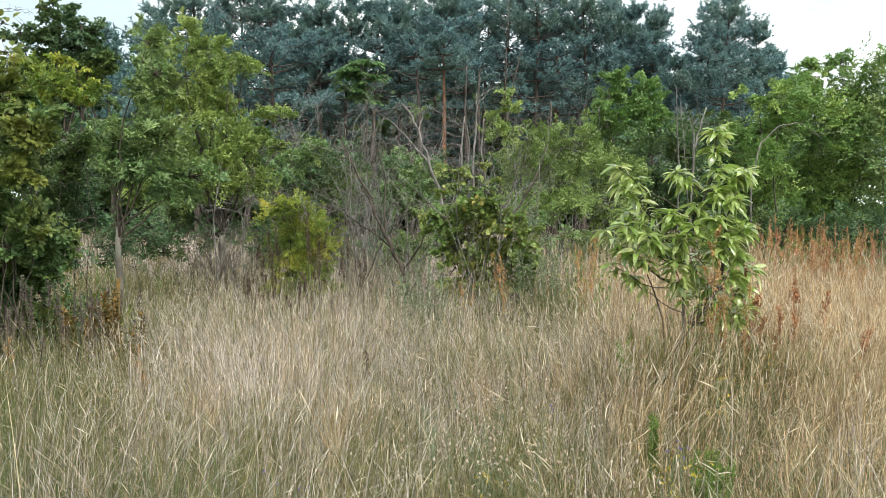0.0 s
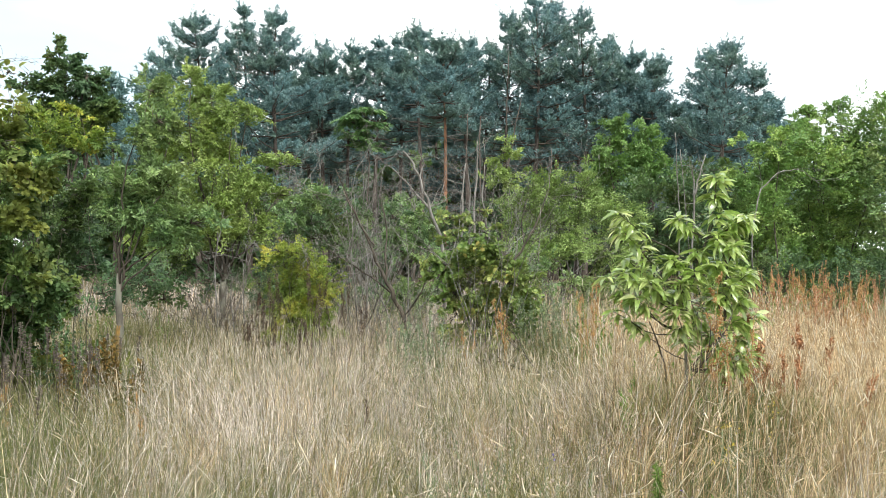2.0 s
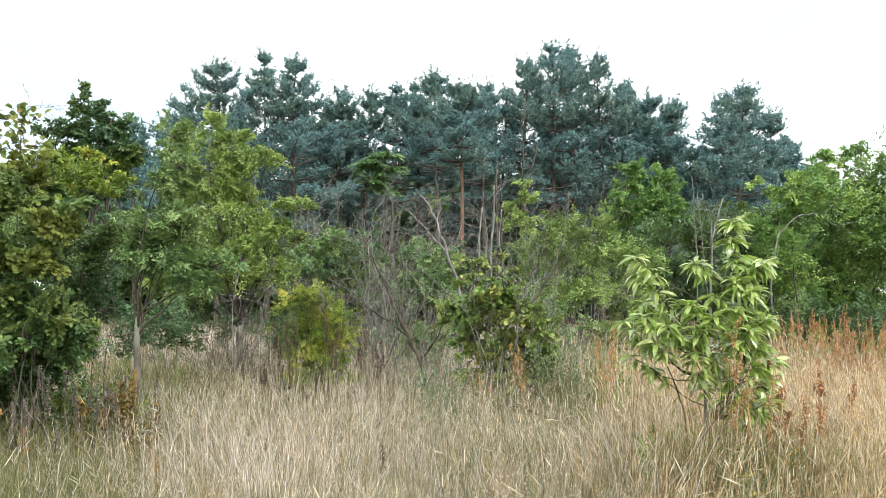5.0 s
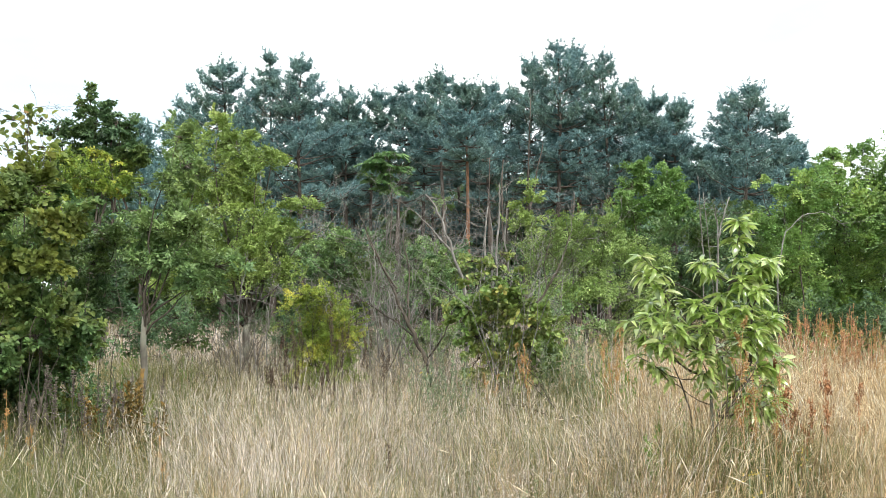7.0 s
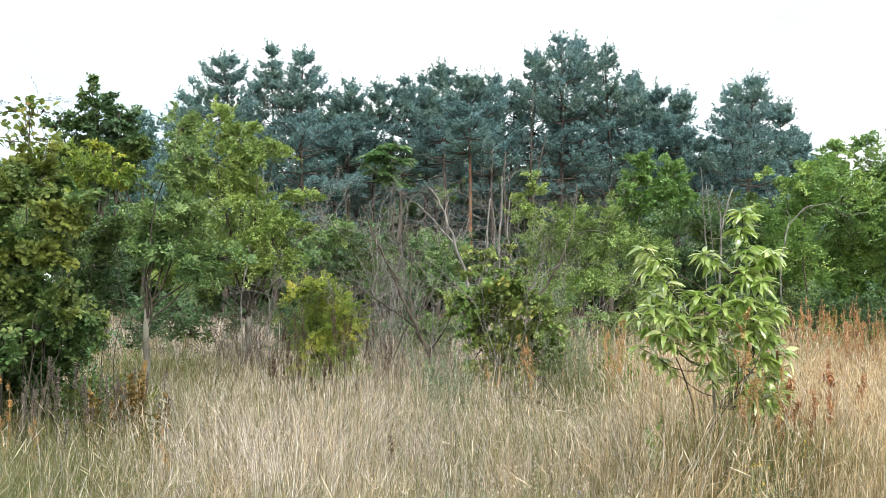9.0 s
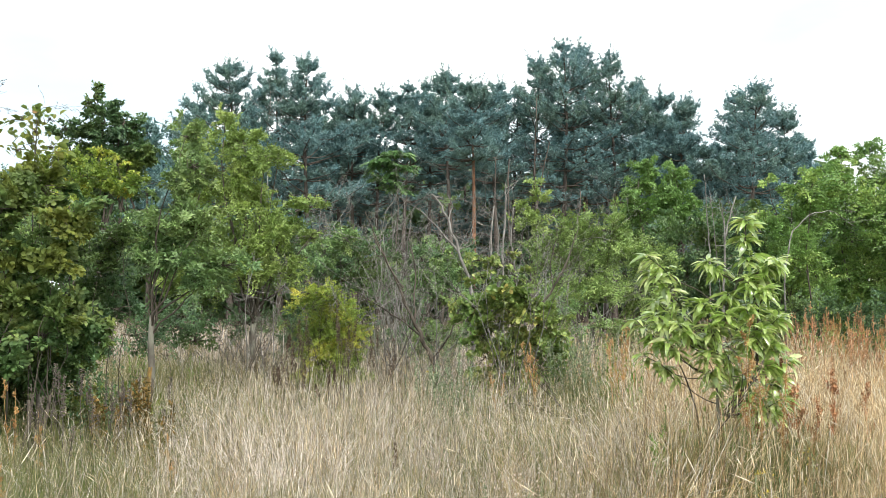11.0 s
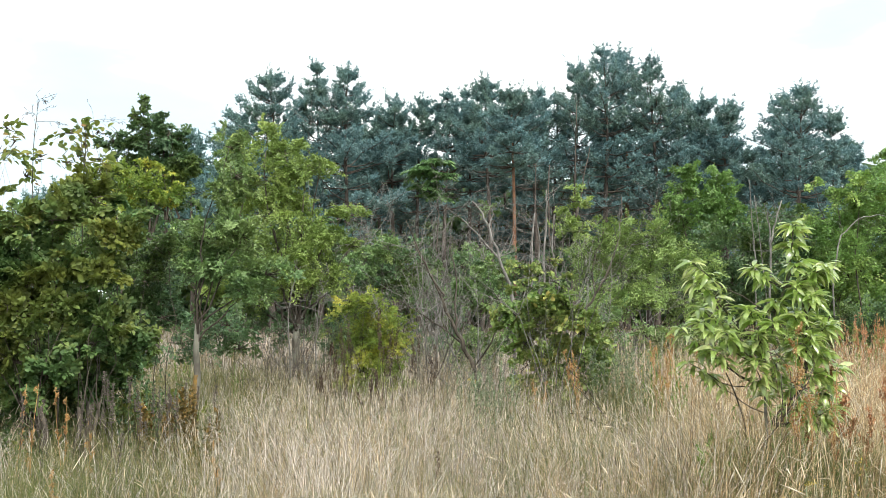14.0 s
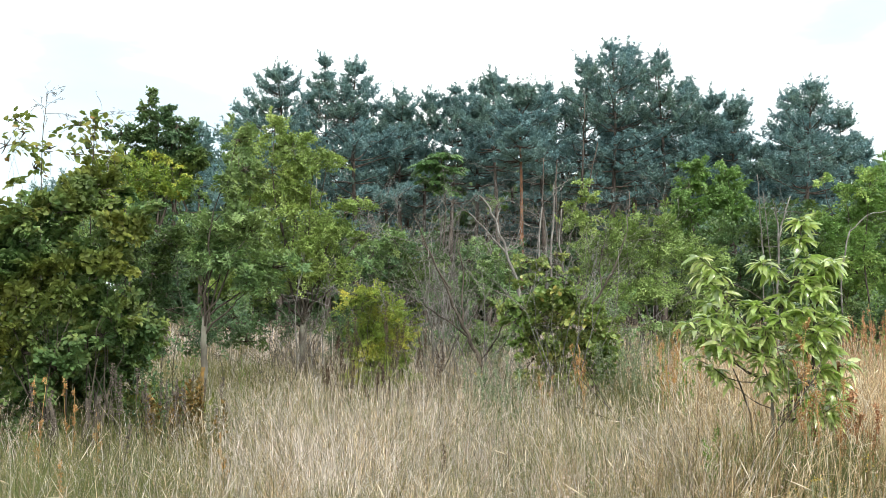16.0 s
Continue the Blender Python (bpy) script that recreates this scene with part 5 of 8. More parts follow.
def chestnut_sapling():
    """Trunk and a low side stem; branches that end in whorls of long leaves, which rise a little and bow over."""
    rng = np.random.default_rng(5)
    base = (1.854, 5.8)
    root = thing("chestnut_sapling", *base, "young sweet chestnut with long toothed fresh green leaves in dry grass", "sapling")
    trunk = np.array([(0.010, 0.0, -0.08), (-0.020, 0.0, 0.53), (-0.023, 0.0, 0.79), (-0.023, 0.0, 0.96), (-0.021, 0.0, 1.12), (-0.005, 0.0, 1.26), (0.056, 0.0, 1.46),
                      (0.126, 0.0, 1.63), (0.163, 0.0, 1.80), (0.182, 0.0, 1.95), (0.193, 0.0, 2.05)])
    arm = np.array([(-0.005, 0.02, 0.72), (0.090, -0.06, 0.85), (0.177, -0.10, 0.96), (0.216, -0.10, 1.09), (0.217, -0.10, 1.29), (0.23, -0.10, 1.45)])
    part("trunk", tube(trunk, np.linspace(0.012, 0.0035, len(trunk)), 8), BARK_GREY, root, smooth=True)
    part("stem", tube(arm, np.linspace(0.009, 0.004, len(arm)), 7), BARK_BROWN, root, smooth=True)
    part("stem", tube(np.array([(-0.080, 0.050, -0.050), (-0.154, 0.050, 0.747), (-0.217, 0.050, 0.940), (-0.266, 0.050, 1.056)]), np.linspace(0.007, 0.004, 4), 7), BARK_BROWN, root, smooth=True)
    feet = np.concatenate([trunk[1:], arm])
    # whorls: place of the shoot's tip and how many leaves it carries
    tips = [(0.19, 0.00, 2.05, 11), (0.17, -0.04, 1.93, 8), (-0.51, -0.08, 1.80, 11), (-0.48, -0.04, 1.69, 9), (-0.09, -0.05, 1.76, 11), (0.01, 0.10, 1.71, 9), (0.34, -0.10, 1.76, 12),
            (0.42, 0.05, 1.79, 10), (0.15, -0.12, 1.64, 10), (-0.36, -0.05, 1.57, 12), (-0.41, 0.10, 1.49, 9), (-0.16, -0.15, 1.48, 13), (-0.26, 0.12, 1.41, 10), (0.11, -0.20, 1.45, 12),
            (0.32, 0.08, 1.63, 10), (0.24, -0.18, 1.57, 10), (-0.47, -0.12, 1.40, 11), (-0.56, 0.05, 1.36, 7), (-0.52, -0.05, 1.30, 9), (-0.33, -0.18, 1.34, 12), (-0.13, -0.22, 1.33, 12),
            (-0.03, 0.18, 1.28, 10), (0.04, -0.05, 1.54, 10), (0.34, -0.14, 1.38, 12), (0.38, 0.10, 1.32, 9), (0.20, -0.24, 1.31, 11), (0.30, -0.12, 1.20, 11), (0.17, 0.18, 1.18, 9),
            (-0.54, -0.05, 1.13, 9), (-0.39, -0.02, 1.04, 6), (-0.15, -0.20, 1.15, 11), (-0.08, 0.15, 1.22, 9), (0.10, -0.20, 1.26, 11), (0.24, -0.16, 1.06, 10), (0.18, 0.05, 0.97, 9),
            (0.32, -0.05, 0.93, 8), (0.40, 0.00, 1.40, 9), (0.26, 0.10, 1.47, 9), (0.03, -0.10, 1.14, 9), (-0.24, 0.05, 1.27, 11), (0.06, 0.02, 1.03, 8),
            (0.42, -0.10, 1.10, 9), (0.14, -0.16, 0.88, 9), (0.28, 0.10, 0.84, 9), (-0.10, -0.10, 1.02, 8), (0.40, -0.05, 0.98, 8), (0.02, 0.15, 0.92, 7), (0.34, -0.18, 0.85, 7), (-0.02, -0.20, 1.40, 10), (-0.40, -0.15, 1.22, 9), (0.20, -0.05, 1.80, 9), (0.27, -0.05, 1.70, 9), (0.38, -0.12, 0.79, 8), (0.22, -0.10, 0.78, 8), (0.44, 0.05, 0.86, 8), (0.12, 0.10, 0.80, 7)]
    kinds = [chestnut_leaf_mesh(s, 1.0, w, d, f) for s, w, d, f in ((1, 0.29, 0.45, 0.34), (2, 0.32, 0.60, 0.26), (3, 0.27, 0.76, 0.42), (4, 0.30, 0.32, 0.36))]
    places = []
    for tx, ty, tz, count in tips:
        tip = np.array([tx, ty, tz])
        low = feet[(feet[:, 2] < tz - 0.04) & (feet[:, 2] > 0.68)]
        j = min(low, key=lambda q: np.linalg.norm((tip - q)[:2] * 1.1) + abs(np.linalg.norm((tip - q)[:2]) * 0.7 - (tip - q)[2])) if tx > -0.45 or tz > 1.2 else np.array([-0.022, 0.0, 0.97])
        pth = wander(rng, j, tip, 6, 0.05, sag=0.09)
        part("branch", tube(pth, np.linspace(0.0048, 0.0025, 6), 6), BARK_BROWN, root, smooth=True)
        ax = unit(pth[-1] - pth[-3])
        a0 = rng.uniform(0, 6.28)
        for i in range(count * 3 + 3):
            below = i >= count
            back = rng.uniform(0.0, 0.05) if not below else rng.uniform(0.03, 0.75)
            at = tip + (pth[3] - tip) * back
            a = a0 + i * 2.4 + rng.normal(0, 0.2)
            elev = rng.uniform(-0.30, 0.60) if not below else rng.uniform(-0.75, 0.25)
            way = Vector((math.cos(a) * math.cos(elev), math.sin(a) * math.cos(elev), math.sin(elev))) + Vector(ax) * 0.3
            q = way.to_track_quat("Y", "Z") @ Euler((0, rng.normal(0, 0.3), 0)).to_quaternion()
            size = rng.uniform(0.085, 0.142) * (0.6 if i % 6 == 0 else 1.0)
            places.append((Matrix.LocRotScale(Vector(at) + way.normalized() * 0.01, q, Vector((size * rng.uniform(0.85, 1.15), size, size))), int(rng.integers(4))))
    places.sort(key=lambda e: e[0].translation.y)
    rest = []
    for i, (m, kind) in enumerate(places):
        if i < 300:
            leaf = new("leaf", kinds[kind])
            leaf.parent = root
            leaf.matrix_basis = m
        else:
            mm = np.array(m)
            me = kinds[kind]
            co = np.empty(len(me.vertices) * 3)
            me.vertices.foreach_get("co", co)
            rest.append((co.reshape(-1, 3) @ mm[:3, :3].T + mm[:3, 3], [np.array([tuple(f.vertices) for f in me.polygons])]))
    part("leaf_mass", join(*rest), LEAF_CHESTNUT_MASS, root, kind="stuff", smooth=True)



chestnut_sapling()


# ---- dead wood ----
dead_shrub((-0.12, 12.3), [(-0.99, -0.30, 2.01, 0.012), (-1.07, -0.10, 2.59, 0.014), (-0.21, 0.10, 2.01, 0.012), (-0.58, 0.30, 1.60, 0.010), (0.25, -0.20, 1.27, 0.008), (-1.07, 0.00, 1.27, 0.008)], 'leaning grey dead elder with broken branches', 301)
dead_shrub((-2.85, 19), [(-0.54, -0.30, 4.80, 0.022), (-0.02, -0.10, 4.41, 0.020), (0.49, 0.10, 4.03, 0.020), (-0.21, 0.30, 3.77, 0.016), (0.75, -0.20, 3.64, 0.018), (0.23, 0.00, 4.67, 0.018)], 'grey leafless plum thicket with fine twigs', 306, bark=BARK_DEAD, fork=(3, 6))
dead_shrub((-1.26, 20), [(-0.55, -0.30, 4.15, 0.022), (-0.01, -0.10, 3.88, 0.020), (0.40, 0.10, 4.02, 0.020), (0.67, 0.30, 3.61, 0.018), (-0.81, -0.20, 3.75, 0.018)], 'grey leafless plum thicket with fine twigs', 307, bark=BARK_DEAD, fork=(3, 6))
dead_shrub((0.65, 21), [(-0.42, -0.30, 3.57, 0.020), (0.29, -0.10, 3.71, 0.020), (0.85, 0.10, 3.43, 0.018), (-0.84, 0.30, 3.43, 0.018)], 'grey leafless thicket with fine twigs', 308, bark=BARK_DEAD, fork=(3, 6))
dead_shrub((-2.45, 18.6), [(-0.50, -0.20, 3.95, 0.014), (-0.25, 0.10, 4.20, 0.014), (0.05, -0.10, 3.70, 0.013), (0.30, 0.20, 3.85, 0.013), (0.60, 0.00, 3.40, 0.012), (-0.75, 0.10, 3.50, 0.012), (0.15, 0.30, 3.30, 0.012)], 'pale grey leafless plum thicket with many fine twigs', 351, fork=(3, 6))
dead_shrub((-1.10, 19.2), [(-0.60, -0.20, 3.55, 0.013), (-0.30, 0.10, 3.75, 0.013), (0.10, -0.10, 3.30, 0.012), (0.45, 0.20, 3.45, 0.012), (0.75, 0.00, 3.10, 0.012), (0.25, 0.30, 3.00, 0.011)], 'pale grey leafless plum thicket with many fine twigs', 352, fork=(3, 6))
dead_shrub((4.80, 26), [(-0.14, -0.30, 4.83, 0.026), (0.38, -0.10, 4.66, 0.024), (-0.50, 0.10, 4.57, 0.022), (0.20, 0.30, 4.22, 0.020)], 'grey dead shrub at the wood edge', 309, fork=(3, 6))
dead_shrub((-2.88, 12), [(0.11, -0.30, 2.07, 0.012), (-0.12, -0.10, 1.60, 0.008), (0.32, 0.10, 1.28, 0.006), (-0.24, 0.30, 1.28, 0.006), (0.44, -0.20, 1.44, 0.006), (0.04, 0.00, 1.28, 0.007)], 'thin grey dead stems in the grass', 310, fork=(2, 5))
dead_shrub((-2.41, 10.8), [(-0.50, -0.30, 1.13, 0.005), (-0.21, -0.10, 1.17, 0.005), (0.08, 0.10, 1.10, 0.005), (0.37, 0.30, 1.02, 0.005), (-0.07, -0.20, 1.24, 0.005), (-0.35, 0.00, 0.95, 0.004)], 'brown brittle dead herb stems', 311, bark=BARK_BROWN, fork=(2, 5))
dead_shrub((-2.34, 9), [(-0.06, -0.30, 1.60, 0.004), (0.09, -0.10, 1.36, 0.004)], 'thin dry standing stems', 312, bark=BARK_BROWN, fork=(1, 3))
dead_shrub((-3.78, 7.4), [(0.07, -0.30, 2.87, 0.006), (-0.08, -0.10, 2.75, 0.005), (0.27, 0.10, 2.75, 0.005)], 'bare thin hazel twigs rising above the bush', 313, bark=BARK_BROWN, fork=(1, 3))
dead_shrub((-0.88, 14), [(-0.00, -0.30, 2.26, 0.016), (-0.38, -0.10, 2.54, 0.014), (0.28, 0.10, 2.07, 0.012), (-0.75, 0.30, 1.79, 0.012)], 'grey leafless bush with crooked twigs', 314, fork=(3, 6))
dead_shrub((-1.27, 13.2), [(-0.35, -0.30, 1.60, 0.012), (0.09, -0.10, 1.95, 0.012), (0.44, 0.10, 1.25, 0.010), (-0.17, 0.30, 1.25, 0.010)], 'grey leafless bush with crooked twigs', 315, fork=(3, 6))
dead_shrub((-0.72, 12.9), [(-0.41, -0.30, 2.18, 0.008), (0.65, 0.10, 1.46, 0.009), (-0.51, -0.20, 2.18, 0.007), (0.47, 0.20, 2.09, 0.007), (0.59, -0.10, 2.20, 0.009), (-0.04, 0.30, 2.20, 0.010)], 'dense thicket of thin grey dead twigs', 331, fork=(2, 4))
dead_shrub((-1.20, 13.4), [(0.52, -0.30, 1.88, 0.010), (0.16, 0.10, 2.03, 0.006), (-0.49, -0.20, 1.82, 0.007), (0.62, 0.20, 2.29, 0.008), (-0.12, -0.10, 1.69, 0.007)], 'dense thicket of thin grey dead twigs', 332, fork=(2, 4))
dead_shrub((-0.32, 12.2), [(-0.39, -0.30, 1.31, 0.008), (0.15, -0.10, 1.30, 0.006), (-0.27, 0.10, 1.18, 0.005), (0.23, 0.30, 0.93, 0.009), (0.27, -0.20, 0.89, 0.005), (-0.16, 0.00, 0.89, 0.008), (-0.05, 0.20, 0.90, 0.008), (0.35, -0.30, 1.27, 0.006), (-0.01, -0.10, 1.36, 0.007)], 'broken grey dead stems in the grass', 333, fork=(2, 5))
dead_shrub((-2.65, 11.2), [(0.49, -0.30, 1.15, 0.004), (-0.40, -0.10, 1.23, 0.006), (-0.09, 0.10, 1.17, 0.004), (0.51, 0.30, 1.11, 0.004), (-0.39, -0.20, 1.28, 0.004), (0.21, 0.00, 1.23, 0.004), (0.03, 0.20, 1.19, 0.006), (-0.32, -0.30, 1.06, 0.006), (-0.04, -0.10, 0.86, 0.005), (-0.21, 0.10, 1.12, 0.004)], 'brown tangle of dead herb stems', 334, bark=BARK_BROWN, fork=(3, 6))
dead_shrub((-3.24, 12.6), [(-0.02, -0.30, 1.28, 0.007), (0.54, -0.10, 1.16, 0.004), (-0.24, 0.10, 1.28, 0.005), (-0.27, 0.30, 0.99, 0.005), (-0.51, -0.20, 0.96, 0.006), (0.75, 0.00, 1.20, 0.007), (0.30, 0.20, 1.03, 0.007), (0.08, -0.30, 1.35, 0.005), (0.60, -0.10, 0.97, 0.008), (-0.13, 0.10, 1.09, 0.007), (0.28, 0.30, 1.01, 0.006), (0.30, -0.20, 1.07, 0.005)], 'brown thicket of thin dead stems', 340, bark=BARK_BROWN, fork=(3, 6))
dead_shrub((-2.11, 15.5), [(0.52, -0.30, 2.18, 0.009), (-0.57, 0.10, 2.27, 0.009), (-0.42, -0.20, 2.65, 0.012), (-0.62, 0.20, 2.23, 0.008), (0.35, -0.10, 2.30, 0.012)], 'grey leafless bush with fine twigs', 335, bark=BARK_PINE_GREY, fork=(2, 4))
dead_shrub((0.87, 10.7), [(0.56, -0.30, 2.66, 0.008), (-0.04, -0.10, 1.99, 0.009), (0.12, 0.10, 2.35, 0.005), (-0.36, 0.30, 2.28, 0.007), (0.54, -0.20, 2.27, 0.006), (-0.00, 0.00, 2.11, 0.008), (-0.38, 0.20, 2.04, 0.009), (-0.30, -0.30, 2.33, 0.007), (0.46, -0.10, 2.55, 0.006)], 'upright light grey dead stems rising out of the hazel', 337, fork=(2, 5))
dead_shrub((-0.64, 12.1), [(-0.02, -0.30, 1.80, 0.007), (0.01, 0.10, 2.36, 0.011), (-0.37, -0.20, 2.50, 0.011), (0.45, 0.20, 2.63, 0.007), (0.49, -0.10, 2.07, 0.006)], 'light grey dead shrub with forking stems', 338, fork=(2, 4))
dead_shrub((1.55, 12.5), [(-0.16, -0.30, 2.10, 0.009), (0.23, -0.10, 2.16, 0.007), (-0.22, 0.10, 1.82, 0.008), (0.28, 0.30, 1.70, 0.010), (0.19, -0.20, 2.04, 0.008), (0.42, 0.00, 2.17, 0.011)], 'light grey dead stems beside the hazel', 339, fork=(3, 5))
dead_shrub((4.06, 22), [(-0.33, -0.30, 3.23, 0.016), (0.22, -0.10, 3.74, 0.011), (0.50, 0.10, 3.83, 0.015), (-0.63, 0.30, 4.16, 0.011), (0.57, -0.20, 4.05, 0.017), (-0.21, 0.00, 3.58, 0.013), (0.24, 0.20, 4.15, 0.013), (0.80, -0.30, 4.05, 0.015)], 'grey leafless bush with fine twigs', 336, fork=(3, 6))


def snag(base, limbs, label, seed, bark=None):
    """A dead standing trunk: crooked limbs (list of points with a foot and a tip radius), each with a few thin side twigs."""
    rng = np.random.default_rng(seed)
    root = thing("dead_elder", *base, label, "dead shrub", group="dead shrubs at the wood's edge")
    for pts, r0, r1 in limbs:
        pts = np.array(pts)
        n = len(pts)
        u = np.linspace(0, n - 1, 3 * n)
        p = np.stack([np.interp(u, np.arange(n), pts[:, q]) for q in range(3)], -1) + rng.normal(0, r0 * 0.35, (3 * n, 3))
        out = [tube(p, np.linspace(r0, r1, 3 * n), 7)]
        for _ in range(7):
            i = rng.integers(n, 3 * n)
            bare_branch(rng, p[i], unit(p[i] - p[i - 1]) + rng.normal(0, 0.7, 3), rng.uniform(0.25, 0.7) * min(1.0, r0 * 60), r1 * 0.6, 1, out, 0.0, (1, 4))
        part("limb", join(*out), bark or BARK_DEAD, root)
    return root


snag((-0.18, 12.00), [([(0.06, 0.00, -0.05), (0.00, 0.00, 0.45), (-0.12, 0.00, 0.76), (-0.25, 0.00, 1.06), (-0.38, 0.00, 1.25), (-0.52, 0.00, 1.60), (-0.74, 0.00, 2.05), (-0.91, 0.00, 2.42)], 0.042, 0.008),
      ([(-0.30, 0.00, 1.14), (-0.32, 0.10, 1.44), (-0.30, 0.15, 1.92), (-0.40, 0.20, 2.32)], 0.018, 0.006),
      ([(-0.47, 0.00, 1.62), (-0.66, -0.10, 1.92), (-0.86, -0.15, 2.36), (-1.00, -0.20, 2.69)], 0.016, 0.005),
      ([(-0.18, 0.00, 0.92), (-0.50, 0.10, 1.16), (-0.82, 0.10, 1.38), (-1.16, 0.20, 1.58)], 0.014, 0.005),
      ([(-0.04, 0.00, 0.65), (0.18, -0.10, 0.96), (0.30, -0.10, 1.28), (0.35, 0.00, 1.60)], 0.013, 0.005)],
     'crooked dark grey dead elder leaning over in the dry grass', 321, bark=BARK_BROWN)
snag((0.32, 12.60), [([(0.07, 0.00, -0.05), (0.03, 0.00, 0.93), (-0.02, 0.00, 1.75), (-0.19, 0.00, 2.19), (-0.33, 0.00, 2.66), (-0.46, 0.00, 2.91), (-0.57, 0.00, 3.04)], 0.029, 0.013),
      ([(-0.19, 0.00, 2.19), (-0.31, 0.00, 2.33), (-0.52, 0.00, 2.57), (-0.74, 0.00, 2.78)], 0.018, 0.009),
      ([(-0.33, 0.00, 2.66), (-0.27, 0.10, 2.87), (-0.34, 0.10, 3.04)], 0.012, 0.006)],
     'leaning grey dead trunk with a broken fork', 322)
snag((0.73, 12.40), [([(-0.09, 0.00, -0.05), (-0.12, 0.00, 1.10), (-0.12, 0.00, 1.79), (-0.13, 0.00, 2.35), (-0.07, 0.00, 2.89)], 0.024, 0.010),
      ([(0.06, 0.20, -0.05), (0.07, 0.20, 1.41), (0.07, 0.20, 2.18), (0.12, 0.20, 3.02), (0.11, 0.20, 3.25)], 0.024, 0.009),
      ([(0.39, -0.20, -0.05), (0.37, -0.20, 1.33), (0.23, -0.20, 1.93), (0.16, -0.20, 2.38), (0.21, -0.20, 2.85)], 0.021, 0.007),
      ([(-0.00, 0.30, -0.05), (0.00, 0.30, 1.60), (0.02, 0.30, 2.43), (-0.01, 0.30, 2.77)], 0.016, 0.007)],
     'upright grey dead stems standing in the hazel', 323)
snag((1.15, 11.20), [([(-0.03, 0.00, -0.05), (0.01, 0.00, 1.08), (0.05, 0.00, 1.38), (0.23, 0.00, 1.67), (0.38, 0.00, 1.92), (0.47, 0.00, 2.16), (0.53, 0.00, 2.35)], 0.021, 0.008),
      ([(0.23, 0.00, 1.67), (0.20, 0.10, 1.97), (0.28, 0.10, 2.28)], 0.010, 0.005)],
     'brown leaning dead stems beside the hazel', 324, bark=BARK_BROWN)
snag((5.69, 17.50), [([(-0.05, 0.00, -0.05), (-0.02, 0.00, 1.60), (0.02, 0.00, 2.54), (0.11, 0.00, 3.07), (0.27, 0.00, 3.58)], 0.024, 0.013),
      ([(0.02, 0.00, 2.54), (0.06, 0.10, 3.01), (0.01, 0.10, 3.34)], 0.024, 0.011),
      ([(-0.26, 0.20, -0.05), (-0.22, 0.20, 2.30), (-0.27, 0.20, 3.24), (-0.31, 0.20, 4.05)], 0.016, 0.006),
      ([(0.15, 0.30, -0.05), (-0.08, 0.30, 2.66), (-0.18, 0.30, 3.72)], 0.014, 0.006)],
     'bleached dead snag with a forked top', 325)
snag((7.48, 16.80), [([(-0.81, 0.00, -0.05), (-0.82, 0.00, 2.05), (-0.65, 0.00, 2.84), (-0.30, 0.00, 3.20), (0.15, 0.00, 3.27), (0.60, 0.00, 2.95)], 0.018, 0.005)],
     'bare arching grey branch in the hedge', 326)
snag((-3.99, 7.20), [([(0.00, 0.00, 0.30), (-0.06, 0.00, 2.67), (-0.05, 0.00, 3.05), (-0.03, 0.00, 3.25), (-0.03, 0.00, 3.40)], 0.005, 0.002),
      ([(-0.03, 0.00, 3.25), (-0.12, 0.10, 3.31), (-0.25, 0.20, 3.32)], 0.002, 0.001),
      ([(-0.04, 0.00, 3.21), (0.07, 0.10, 3.23), (0.15, 0.10, 3.21)], 0.002, 0.001),
      ([(-0.03, 0.00, 3.35), (0.05, -0.10, 3.38), (0.13, -0.10, 3.35)], 0.002, 0.001)],
     'bare dead hazel tip with thin side twigs', 328, bark=BARK_BROWN)
snag((-3.48, 7.10), [([(-0.06, 0.00, 0.30), (-0.05, 0.00, 2.65), (-0.04, 0.00, 2.97), (-0.05, 0.00, 3.10), (0.01, 0.00, 3.17), (0.12, 0.00, 3.16), (0.26, 0.00, 3.18)], 0.005, 0.001),
      ([(-0.05, 0.00, 3.10), (-0.12, 0.10, 3.15), (-0.20, 0.10, 3.14)], 0.002, 0.001),
      ([(0.01, 0.00, 3.17), (0.08, 0.10, 3.21), (0.15, 0.10, 3.19)], 0.002, 0.001)],
     'bare dead hazel tip with thin side twigs', 329, bark=BARK_BROWN)
snag((2.83, 35.00), [([(-0.24, 0.00, -0.05), (-0.28, 0.00, 2.54), (-0.34, 0.00, 4.42), (-0.38, 0.00, 6.07), (-0.31, 0.00, 7.26)], 0.056, 0.022),
      ([(-0.87, 0.50, -0.05), (-0.84, 0.50, 3.24), (-0.90, 0.50, 5.36), (-0.85, 0.50, 7.38)], 0.048, 0.019)],
     'thin grey dead pine poles at the wood edge', 341, bark=BARK_PINE_GREY)
snag((3.77, 34.00), [([(-0.58, 0.00, -0.05), (-0.45, 0.00, 2.74), (-0.26, 0.00, 4.79), (0.08, 0.00, 6.63), (0.31, 0.00, 7.67)], 0.048, 0.019),
      ([(-0.19, 0.40, -0.05), (-0.22, 0.40, 3.42), (-0.29, 0.40, 6.63), (-0.18, 0.40, 9.53)], 0.048, 0.015),
      ([(1.40, -0.30, -0.05), (1.44, -0.30, 2.74), (1.41, -0.30, 4.34), (1.49, -0.30, 5.60)], 0.040, 0.019)],
     'thin grey dead pine poles leaning at the wood edge', 342, bark=BARK_PINE_GREY)
